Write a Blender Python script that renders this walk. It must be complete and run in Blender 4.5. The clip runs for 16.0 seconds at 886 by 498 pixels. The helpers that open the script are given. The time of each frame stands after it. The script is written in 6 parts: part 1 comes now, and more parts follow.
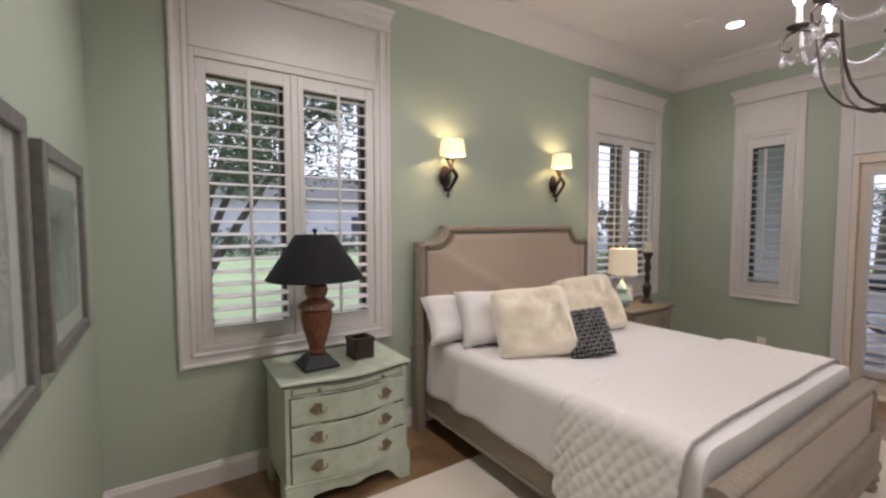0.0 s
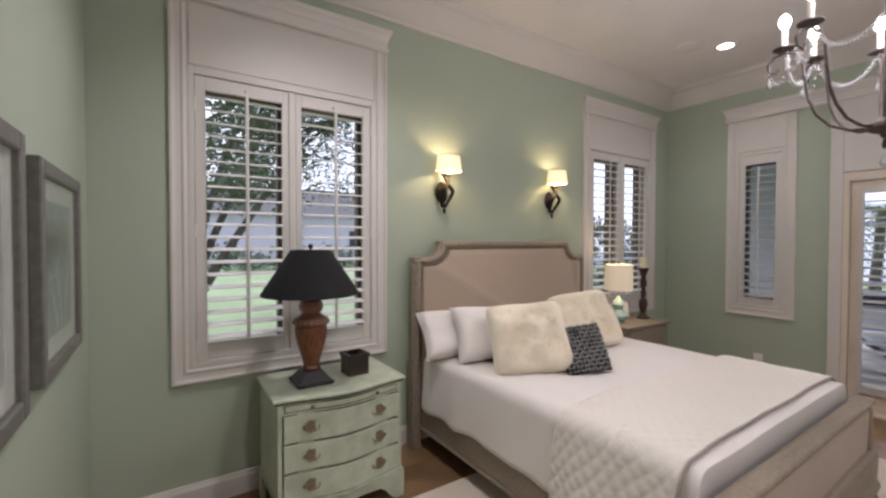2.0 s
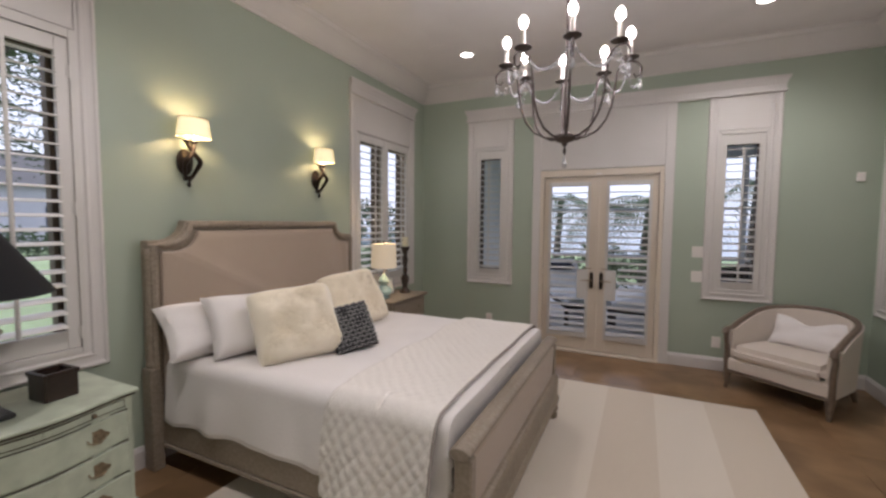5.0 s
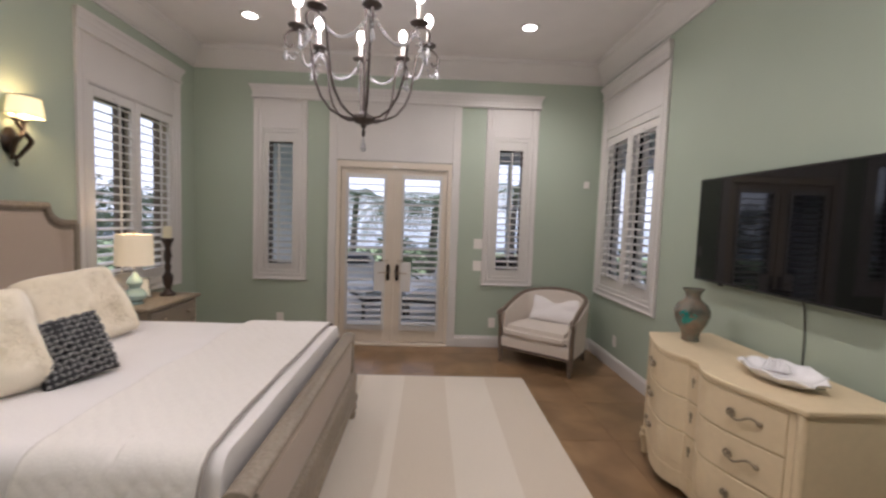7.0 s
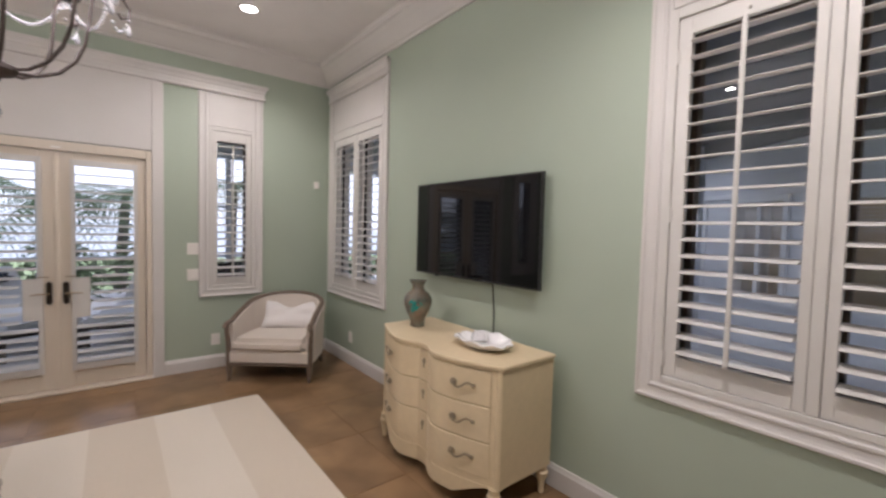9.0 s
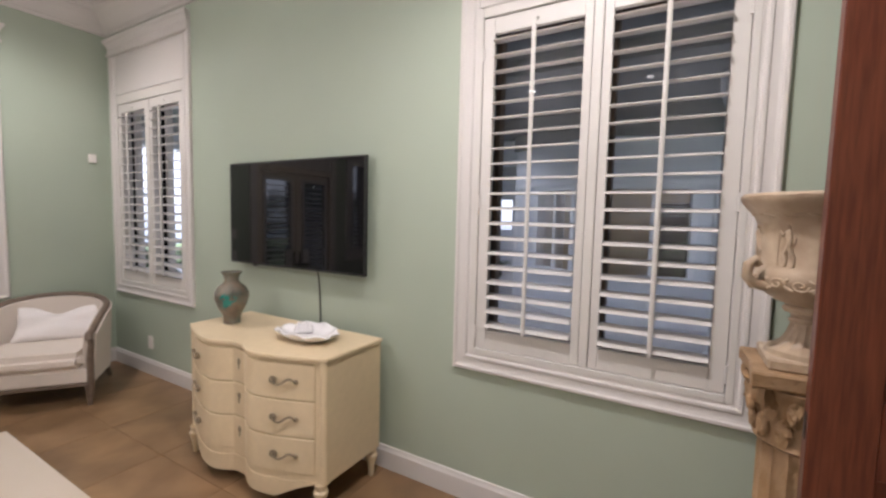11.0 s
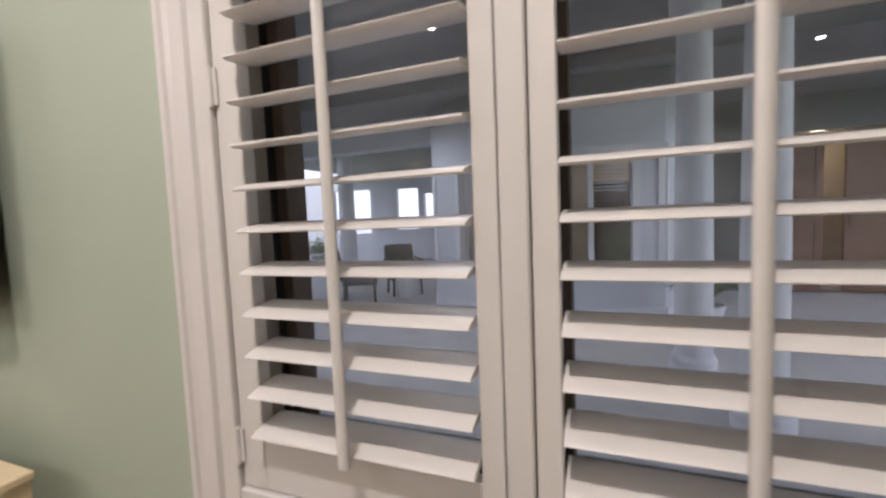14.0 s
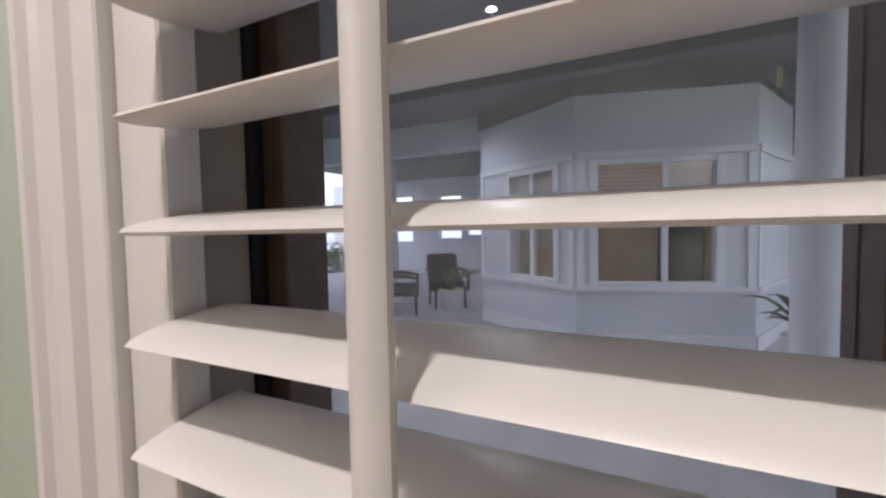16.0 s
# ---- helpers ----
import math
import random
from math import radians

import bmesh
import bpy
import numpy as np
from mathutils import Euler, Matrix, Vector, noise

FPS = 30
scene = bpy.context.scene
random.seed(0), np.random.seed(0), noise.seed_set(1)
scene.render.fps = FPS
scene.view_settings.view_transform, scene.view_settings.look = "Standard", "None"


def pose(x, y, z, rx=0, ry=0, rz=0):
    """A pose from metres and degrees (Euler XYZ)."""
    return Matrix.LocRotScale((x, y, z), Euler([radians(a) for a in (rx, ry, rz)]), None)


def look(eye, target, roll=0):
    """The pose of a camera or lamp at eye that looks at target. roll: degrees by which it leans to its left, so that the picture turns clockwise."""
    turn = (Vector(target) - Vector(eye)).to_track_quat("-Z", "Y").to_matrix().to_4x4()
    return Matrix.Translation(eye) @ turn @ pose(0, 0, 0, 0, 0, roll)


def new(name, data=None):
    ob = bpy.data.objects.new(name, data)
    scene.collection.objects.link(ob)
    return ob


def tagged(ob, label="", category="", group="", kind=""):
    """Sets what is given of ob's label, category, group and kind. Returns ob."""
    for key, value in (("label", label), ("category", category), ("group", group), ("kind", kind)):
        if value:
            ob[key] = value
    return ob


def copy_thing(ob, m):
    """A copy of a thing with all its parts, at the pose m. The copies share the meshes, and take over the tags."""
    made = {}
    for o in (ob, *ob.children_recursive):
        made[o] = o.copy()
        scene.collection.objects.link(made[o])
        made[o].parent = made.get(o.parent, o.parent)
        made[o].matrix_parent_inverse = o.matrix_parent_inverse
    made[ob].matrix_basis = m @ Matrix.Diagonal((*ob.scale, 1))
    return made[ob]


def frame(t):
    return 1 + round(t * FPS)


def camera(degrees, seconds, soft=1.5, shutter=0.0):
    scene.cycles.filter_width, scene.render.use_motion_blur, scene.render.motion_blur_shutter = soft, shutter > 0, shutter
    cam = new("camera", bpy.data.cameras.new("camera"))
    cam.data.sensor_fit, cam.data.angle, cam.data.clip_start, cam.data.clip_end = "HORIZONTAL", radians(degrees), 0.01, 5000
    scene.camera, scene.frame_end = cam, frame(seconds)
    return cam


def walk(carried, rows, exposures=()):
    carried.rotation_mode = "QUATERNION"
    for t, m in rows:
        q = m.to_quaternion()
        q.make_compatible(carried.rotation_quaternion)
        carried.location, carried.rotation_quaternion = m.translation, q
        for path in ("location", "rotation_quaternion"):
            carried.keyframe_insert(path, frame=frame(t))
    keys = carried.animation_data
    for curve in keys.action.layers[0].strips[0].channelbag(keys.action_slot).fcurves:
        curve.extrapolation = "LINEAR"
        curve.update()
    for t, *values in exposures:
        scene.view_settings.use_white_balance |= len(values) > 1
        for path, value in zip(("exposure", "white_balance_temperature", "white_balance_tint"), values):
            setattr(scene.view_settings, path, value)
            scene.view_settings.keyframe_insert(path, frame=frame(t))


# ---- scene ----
cam = camera(93.4, 16.0, soft=2.5, shutter=0.35)
PATH = [
    (0, (0.308, -0.034, 1.49), (-1.358, 1.067, 1.381), -0.1),
    (0.5, (0.322, -0.03, 1.501), (-1.393, 0.996, 1.431), -0.2),
    (1, (0.325, -0.027, 1.491), (-1.405, 0.975, 1.448), -0.2),
    (1.5, (0.325, -0.031, 1.493), (-1.386, 1.005, 1.456), -0.0),
    (2, (0.324, -0.028, 1.498), (-1.338, 1.083, 1.458), 0.1),
    (2.5, (0.326, -0.023, 1.501), (-1.262, 1.192, 1.452), 0.3),
    (3, (0.326, -0.025, 1.501), (-1.161, 1.312, 1.44), 0.3),
    (3.5, (0.328, -0.025, 1.518), (-1.028, 1.443, 1.433), 0.4),
    (4, (0.352, -0.006, 1.519), (-0.856, 1.585, 1.42), 0.5),
    (6.3, (0.238, 0.093, 1.463), (-0.061, 2.065, 1.319), 1.3),
    (6.5, (0.256, 0.138, 1.469), (0.053, 2.123, 1.329), 1.6),
    (7, (0.254, 0.224, 1.463), (0.327, 2.219, 1.328), 2.0),
    (7.5, (0.242, 0.294, 1.459), (0.598, 2.258, 1.325), 2.2),
    (8, (0.222, 0.343, 1.456), (0.903, 2.218, 1.326), 1.5),
    (8.5, (0.204, 0.345, 1.464), (1.202, 2.074, 1.348), 1.3),
    (9, (0.213, 0.323, 1.46), (1.455, 1.887, 1.367), 1.5),
    (9.5, (0.232, 0.296, 1.465), (1.653, 1.701, 1.381), 1.5),
    (10, (0.243, 0.278, 1.465), (1.796, 1.535, 1.38), 1.5),
    (10.2, (0.25, 0.277, 1.468), (1.846, 1.479, 1.381), 1.5),
    (12.3, (0.758, 0.336, 1.433), (2.628, 1.015, 1.263), -0.7),
    (12.5, (0.884, 0.345, 1.409), (2.771, 0.99, 1.289), -2.0),
    (13, (1.138, 0.409, 1.347), (3.04, 1.008, 1.212), -2.8),
    (13.5, (1.39, 0.457, 1.323), (3.266, 1.134, 1.182), -0.7),
    (14, (1.632, 0.533, 1.305), (3.492, 1.252, 1.16), -2.3),
    (14.5, (1.82, 0.667, 1.293), (3.642, 1.465, 1.084), -0.3),
    (15, (1.956, 0.783, 1.278), (3.756, 1.649, 1.184), 0.1),
    (15.5, (2.015, 0.813, 1.289), (3.813, 1.684, 1.199), -0.7),
    (16, (2.02, 0.815, 1.294), (3.809, 1.705, 1.199), -1.1),
]
EXPOSURES = [(0, -0.14, 6050), (2, -0.17, 6000), (4, -0.40, 6020), (7, -0.14, 6050), (9.5, 0.08, 6050), (12.3, 0.42, 6020), (14, 0.28, 6280), (15, 0.26, 6230), (16, 0.30, 6180)]
walk(cam, [(t, look(eye, target, roll)) for t, eye, target, roll in PATH],
     [(t, stops, kelvin, 16) for t, stops, kelvin in EXPOSURES])

# ---- world and light ----
world = bpy.data.worlds.new("overcast_sky")
scene.world = world
world.use_nodes = True
wn, wl = world.node_tree.nodes, world.node_tree.links
sky = wn.new("ShaderNodeTexSky")
sky.sky_type, sky.sun_disc = "NISHITA", False
sky.sun_elevation, sky.sun_rotation = radians(38), radians(-100)
sky.air_density, sky.dust_density = 1.0, 3.0
veil = wn.new("ShaderNodeMix")
veil.data_type = "RGBA"
veil.inputs["Factor"].default_value = 0.75
veil.inputs["B"].default_value = (12.5, 13.2, 15.2, 1)
wl.new(sky.outputs["Color"], veil.inputs["A"])
wl.new(veil.outputs["Result"], wn["Background"].inputs["Color"])
wn["Background"].inputs["Strength"].default_value = 0.15
sun = new("sun", bpy.data.lights.new("sun", "SUN"))
sun.data.energy, sun.data.angle, sun.data.color = 1.5, radians(15), (1.0, 0.95, 0.88)
sun.matrix_world = look((-6, 1, 6), (0, 2, 0))
scene.view_settings.exposure = 0.0


def lamp(name, m, watts, kind="POINT", size=0.03, colour=(1.0, 0.86, 0.72), **more):
    ob = new(name, bpy.data.lights.new(name, kind))
    ob.data.energy, ob.data.color = watts, colour
    if kind == "AREA":
        ob.data.shape, ob.data.size = "DISK", size
    else:
        ob.data.shadow_soft_size = size
    for key, value in more.items():
        if key == "spot":
            ob.data.spot_size, ob.data.spot_blend = radians(value), 0.8
    ob.matrix_world = m
    return ob


CANS = [(-1.41, 4.17), (1.12, 4.13), (-1.41, 0.75), (1.12, 0.75)]
for cx, cy in CANS:
    lamp("can_lamp", pose(cx, cy, 3.225), (22 if cx < 0 else 74) if cy > 2 else (88 if cx < 0 else 132), "SPOT", 0.05, (1.0, 0.92, 0.83), spot=130 if cx < 0 else 150)
CH = (-0.085, 2.35)
for i in range(8):
    a = 2 * math.pi * (i + 0.3) / 8
    lamp("candle_lamp", pose(CH[0] + 0.315 * math.cos(a), CH[1] + 0.315 * math.sin(a), 2.47), 4.8, "POINT", 0.018, (1.0, 0.94, 0.90))
for sy in (1.76, 2.96):
    lamp("sconce_lamp", pose(-2.25, sy, 2.07), 4.0, "POINT", 0.02, (1.0, 0.74, 0.42))
lamp("table_lamp_bulb", pose(-2.10, 3.68, 1.14), 4, "POINT", 0.03, (1.0, 0.78, 0.5))


# ---- materials ----
def material(name, colour, rough=0.5, metal=0.0, grain=0.0, scale=40.0, bump=0.0, bump_scale=200.0, coat=0.0,
             colour2=None, stretch=(1, 1, 1), mottle=0.0, mottle_scale=3.0, vary=0.0, emit=None, strength=0.0, sheen=0.0, transmission=0.0, subsurface=0.0):
    m = bpy.data.materials.new(name)
    m.use_nodes = True
    n, k = m.node_tree.nodes, m.node_tree.links
    b = n["Principled BSDF"]
    b.inputs["Roughness"].default_value, b.inputs["Metallic"].default_value = rough, metal
    b.inputs["Coat Weight"].default_value = coat
    b.inputs["Sheen Weight"].default_value = sheen
    b.inputs["Transmission Weight"].default_value = transmission
    b.inputs["Base Color"].default_value = (*colour, 1)
    if emit:
        b.inputs["Emission Color"].default_value = (*emit, 1)
        b.inputs["Emission Strength"].default_value = strength
    co = n.new("ShaderNodeTexCoord")
    mp = n.new("ShaderNodeMapping")
    mp.inputs["Scale"].default_value = stretch
    k.new(co.outputs["Object"], mp.inputs["Vector"])
    last = None
    if grain or colour2:
        t = n.new("ShaderNodeTexNoise")
        t.inputs["Scale"].default_value, t.inputs["Detail"].default_value = scale, 6
        k.new(mp.outputs["Vector"], t.inputs["Vector"])
        r = n.new("ShaderNodeValToRGB")
        c2 = colour2 or tuple(c * (1 - grain) for c in colour)
        r.color_ramp.elements[0].position, r.color_ramp.elements[1].position = 0.35, 0.68
        r.color_ramp.elements[0].color, r.color_ramp.elements[1].color = (*c2, 1), (*colour, 1)
        k.new(t.outputs["Fac"], r.inputs["Fac"])
        last = r.outputs["Color"]
    if mottle:
        t2 = n.new("ShaderNodeTexNoise")
        t2.inputs["Scale"].default_value, t2.inputs["Detail"].default_value = mottle_scale, 3
        k.new(co.outputs["Object"], t2.inputs["Vector"])
        mr = n.new("ShaderNodeMapRange")
        mr.inputs["To Min"].default_value, mr.inputs["To Max"].default_value = 1 - mottle, 1 + mottle
        mr.inputs["From Min"].default_value, mr.inputs["From Max"].default_value = 0.3, 0.7
        k.new(t2.outputs["Fac"], mr.inputs["Value"])
        mx = n.new("ShaderNodeVectorMath")
        mx.operation = "SCALE"
        if last:
            k.new(last, mx.inputs[0])
        else:
            mx.inputs[0].default_value = colour
        k.new(mr.outputs["Result"], mx.inputs["Scale"])
        last = mx.outputs["Vector"]
    if vary:
        oi = n.new("ShaderNodeObjectInfo")
        mr = n.new("ShaderNodeMapRange")
        mr.inputs["To Min"].default_value, mr.inputs["To Max"].default_value = 1 - vary, 1 + vary
        k.new(oi.outputs["Random"], mr.inputs["Value"])
        mx = n.new("ShaderNodeVectorMath")
        mx.operation = "SCALE"
        if last:
            k.new(last, mx.inputs[0])
        else:
            mx.inputs[0].default_value = colour
        k.new(mr.outputs["Result"], mx.inputs["Scale"])
        last = mx.outputs["Vector"]
    if last:
        k.new(last, b.inputs["Base Color"])
    if bump:
        t3 = n.new("ShaderNodeTexNoise")
        t3.inputs["Scale"].default_value, t3.inputs["Detail"].default_value = bump_scale, 4
        k.new(mp.outputs["Vector"], t3.inputs["Vector"])
        bp = n.new("ShaderNodeBump")
        bp.inputs["Strength"].default_value, bp.inputs["Distance"].default_value = bump, 0.01
        k.new(t3.outputs["Fac"], bp.inputs["Height"])
        k.new(bp.outputs["Normal"], b.inputs["Normal"])
    return m


def glass(name, tint=(1, 1, 1), rough=0.0):
    m = bpy.data.materials.new(name)
    m.use_nodes = True
    n, k = m.node_tree.nodes, m.node_tree.links
    out = n["Material Output"]
    tr, gl, mix, fr = n.new("ShaderNodeBsdfTransparent"), n.new("ShaderNodeBsdfGlossy"), n.new("ShaderNodeMixShader"), n.new("ShaderNodeLayerWeight")
    pw, sc = n.new("ShaderNodeMath"), n.new("ShaderNodeMath")
    pw.operation, sc.operation = "POWER", "MULTIPLY_ADD"
    tr.inputs["Color"].default_value = (*tint, 1)
    gl.inputs["Roughness"].default_value = rough
    fr.inputs["Blend"].default_value = 0.5
    pw.inputs[1].default_value, sc.inputs[1].default_value, sc.inputs[2].default_value = 5.0, 0.9, 0.025
    k.new(fr.outputs["Facing"], pw.inputs[0])
    k.new(pw.outputs["Value"], sc.inputs[0])
    k.new(sc.outputs["Value"], mix.inputs["Fac"])
    k.new(tr.outputs["BSDF"], mix.inputs[1])
    k.new(gl.outputs["BSDF"], mix.inputs[2])
    k.new(mix.outputs["Shader"], out.inputs["Surface"])
    return m


def gauze(name, colour, cover):
    m = bpy.data.materials.new(name)
    m.use_nodes = True
    n, k = m.node_tree.nodes, m.node_tree.links
    tr, df, mix = n.new("ShaderNodeBsdfTransparent"), n.new("ShaderNodeBsdfDiffuse"), n.new("ShaderNodeMixShader")
    df.inputs["Color"].default_value = (*colour, 1)
    mix.inputs["Fac"].default_value = cover
    k.new(tr.outputs["BSDF"], mix.inputs[1])
    k.new(df.outputs["BSDF"], mix.inputs[2])
    k.new(mix.outputs["Shader"], n["Material Output"].inputs["Surface"])
    return m


SCREEN = gauze("grey_insect_screen", (0.62, 0.64, 0.68), 0.14)
GREEN = material("sage_wall_paint", (0.385, 0.44, 0.355), 0.55, mottle=0.03, mottle_scale=1.2, bump=0.06, bump_scale=350)
WHITE = material("white_trim_paint", (0.63, 0.597, 0.573), 0.42, mottle=0.02, bump=0.02, bump_scale=60)
CREAM = material("cream_door_paint", (0.67, 0.585, 0.485), 0.4, mottle=0.03)
CEIL = material("ceiling_paint", (0.74, 0.70, 0.69), 0.7, mottle=0.03, bump=0.05, bump_scale=150)
SHUTTER = material("shutter_paint", (0.62, 0.592, 0.562), 0.38, mottle=0.015)
BRONZE = material("dark_bronze", (0.045, 0.032, 0.025), 0.42, 0.7, grain=0.4, scale=60)
BROWNSASH = material("brown_window_sash", (0.12, 0.085, 0.06), 0.5, grain=0.2)
GASKET = material("black_gasket", (0.008, 0.008, 0.008), 0.6)
PANE = glass("window_glass")
FLOORM = material("polished_brown_tile", (0.27, 0.165, 0.085), 0.32, colour2=(0.185, 0.108, 0.053), scale=4, mottle=0.22, mottle_scale=1.7, bump=0.05, bump_scale=30, vary=0.03)
GROUT = material("tile_joint", (0.235, 0.145, 0.076), 0.6)
RUGM = material("cream_rug_wool", (0.79, 0.705, 0.60), 0.95, grain=0.10, scale=220, bump=0.5, bump_scale=420, sheen=0.2)
RUGB = material("beige_rug_wool", (0.72, 0.622, 0.508), 0.95, grain=0.12, scale=220, bump=0.5, bump_scale=420, sheen=0.2)
GREY_OUT = material("blue_grey_stucco", (0.64, 0.67, 0.74), 0.8, grain=0.08, scale=30, bump=0.2, bump_scale=90)
MAHOG = material("mahogany_door_stain", (0.17, 0.045, 0.02), 0.35, colour2=(0.10, 0.022, 0.01), scale=9, stretch=(12, 12, 0.9), bump=0.05)
BRASS_LEVER = material("satin_brass_lever", (0.36, 0.27, 0.18), 0.35, 0.7)
PLASTIC = material("white_switch_plastic", (0.78, 0.74, 0.70), 0.4)
HALL = material("hall_paint", (0.6, 0.55, 0.48), 0.7)


# ---- mesh helpers ----
def part(name, bm, mat, parent=None, label="", smooth=False, at=None):
    me = bpy.data.meshes.new(name)
    if smooth:
        for f in bm.faces:
            f.smooth = True
    bm.to_mesh(me)
    bm.free()
    me.materials.append(mat)
    ob = new(name, me)
    if smooth:
        me.set_sharp_from_angle(angle=radians(38))
    if parent:
        ob.parent = parent
    if at:
        ob.matrix_basis = at
    return tagged(ob, label)


def again(ob, at, parent):
    """Another piece on the same mesh."""
    o = new(ob.name.split(".")[0], ob.data)
    o.parent, o.matrix_basis = parent, at
    return o


def thing(name, m, label, category, group="", kind=""):
    e = new(name)
    e.empty_display_size = 0.1
    e.matrix_basis = m
    return tagged(e, label, category, group, kind)


def box(x0, x1, y0, y1, z0, z1, bevel=0.0, bm=None, seg=1):
    own = bmesh.new()
    g = bmesh.ops.create_cube(own, size=1)
    for v in g["verts"]:
        v.co = Vector((x0 + (v.co.x + .5) * (x1 - x0), y0 + (v.co.y + .5) * (y1 - y0), z0 + (v.co.z + .5) * (z1 - z0)))
    if bevel:
        bmesh.ops.bevel(own, geom=own.edges[:], offset=bevel, segments=seg, affect="EDGES")
    return join(bm, own)


def join(bm, other):
    if bm is None:
        return other
    me = bpy.data.meshes.new("t")
    other.to_mesh(me)
    other.free()
    bm.from_mesh(me)
    bpy.data.meshes.remove(me)
    return bm


def lathe(profile, seg=32, bm=None, caps=True):
    """Turn (radius, z) pairs about z."""
    bm2 = bmesh.new()
    rings = []
    for r, z in profile:
        if r < 1e-5:
            rings.append([bm2.verts.new((0, 0, z))])
        else:
            rings.append([bm2.verts.new((r * math.cos(2 * math.pi * i / seg), r * math.sin(2 * math.pi * i / seg), z)) for i in range(seg)])
    for a, b in zip(rings, rings[1:]):
        for i in range(seg):
            j = (i + 1) % seg
            if len(a) == 1 and len(b) == 1:
                continue
            if len(a) == 1:
                bm2.faces.new((a[0], b[j], b[i]))
            elif len(b) == 1:
                bm2.faces.new((a[i], a[j], b[0]))
            else:
                bm2.faces.new((a[i], a[j], b[j], b[i]))
    if caps:
        for ring, flip in ((rings[0], True), (rings[-1], False)):
            if len(ring) > 1:
                bm2.faces.new(ring[::-1] if flip else ring)
    bmesh.ops.recalc_face_normals(bm2, faces=bm2.faces[:])
    return join(bm, bm2)


def tube(points, radius, seg=8, bm=None, closed=False):
    """A round bar along points; radius a number or one a point."""
    pts = [Vector(p) for p in points]
    n = len(pts)
    rad = radius if isinstance(radius, (list, tuple)) else [radius] * n
    bm2 = bmesh.new()
    rings, up = [], Vector((0, 0, 1))
    for i, p in enumerate(pts):
        d = (pts[(i + 1) % n] - pts[i - 1]) if closed else (pts[min(i + 1, n - 1)] - pts[max(i - 1, 0)])
        d.normalize()
        if abs(d.dot(up)) > 0.98:
            up = Vector((1, 0, 0)) if abs(d.x) < 0.9 else Vector((0, 1, 0))
        s = d.cross(up).normalized()
        up = s.cross(d).normalized()
        rings.append([bm2.verts.new(p + rad[i] * (math.cos(2 * math.pi * k / seg) * s + math.sin(2 * math.pi * k / seg) * up)) for k in range(seg)])
    for i in range(n if closed else n - 1):
        a, b = rings[i], rings[(i + 1) % n]
        for k in range(seg):
            bm2.faces.new((a[k], a[(k + 1) % seg], b[(k + 1) % seg], b[k]))
    if not closed:
        bm2.faces.new(rings[0][::-1])
        bm2.faces.new(rings[-1])
    bmesh.ops.recalc_face_normals(bm2, faces=bm2.faces[:])
    return join(bm, bm2)


def prism(poly, axis, a, b, bm=None, bevel=0.0):
    """A polygon in the plane across an axis, pushed from a to b. axis x: (y, z); y: (x, z); z: (x, y)."""
    bm2 = bmesh.new()
    put = {"x": lambda u, v, w: (w, u, v), "y": lambda u, v, w: (u, w, v), "z": lambda u, v, w: (u, v, w)}[axis]
    lo = [bm2.verts.new(put(u, v, a)) for u, v in poly]
    hi = [bm2.verts.new(put(u, v, b)) for u, v in poly]
    n = len(poly)
    bm2.faces.new(lo)
    bm2.faces.new(hi[::-1])
    for i in range(n):
        bm2.faces.new((lo[i], hi[i], hi[(i + 1) % n], lo[(i + 1) % n]))
    bmesh.ops.recalc_face_normals(bm2, faces=bm2.faces[:])
    if bevel:
        bmesh.ops.bevel(bm2, geom=bm2.edges[:], offset=bevel, segments=1, affect="EDGES")
    return join(bm, bm2)


def sweep(profile, loop, closed=True, bm=None):
    """A moulding: (distance from the wall, z) pairs along a plan line whose left side is the room."""
    pts = [Vector((*p, 0)) for p in loop]
    n = len(pts)
    bm2 = bmesh.new()
    rows = []
    for i, p in enumerate(pts):
        da = (p - pts[i - 1]).normalized() if (closed or i) else (pts[1] - p).normalized()
        db = (pts[(i + 1) % n] - p).normalized() if (closed or i < n - 1) else da
        na, nb = Vector((-da.y, da.x, 0)), Vector((-db.y, db.x, 0))
        m = (na + nb) / max(0.2, 1 + na.dot(nb))
        rows.append([bm2.verts.new((p.x + m.x * d, p.y + m.y * d, z)) for d, z in profile])
    k = len(profile)
    for i in range(n if closed else n - 1):
        a, b = rows[i], rows[(i + 1) % n]
        for j in range(k):
            bm2.faces.new((a[j], b[j], b[(j + 1) % k], a[(j + 1) % k]))
    if not closed:
        bm2.faces.new(rows[0])
        bm2.faces.new(rows[-1][::-1])
    bmesh.ops.recalc_face_normals(bm2, faces=bm2.faces[:])
    return join(bm, bm2)


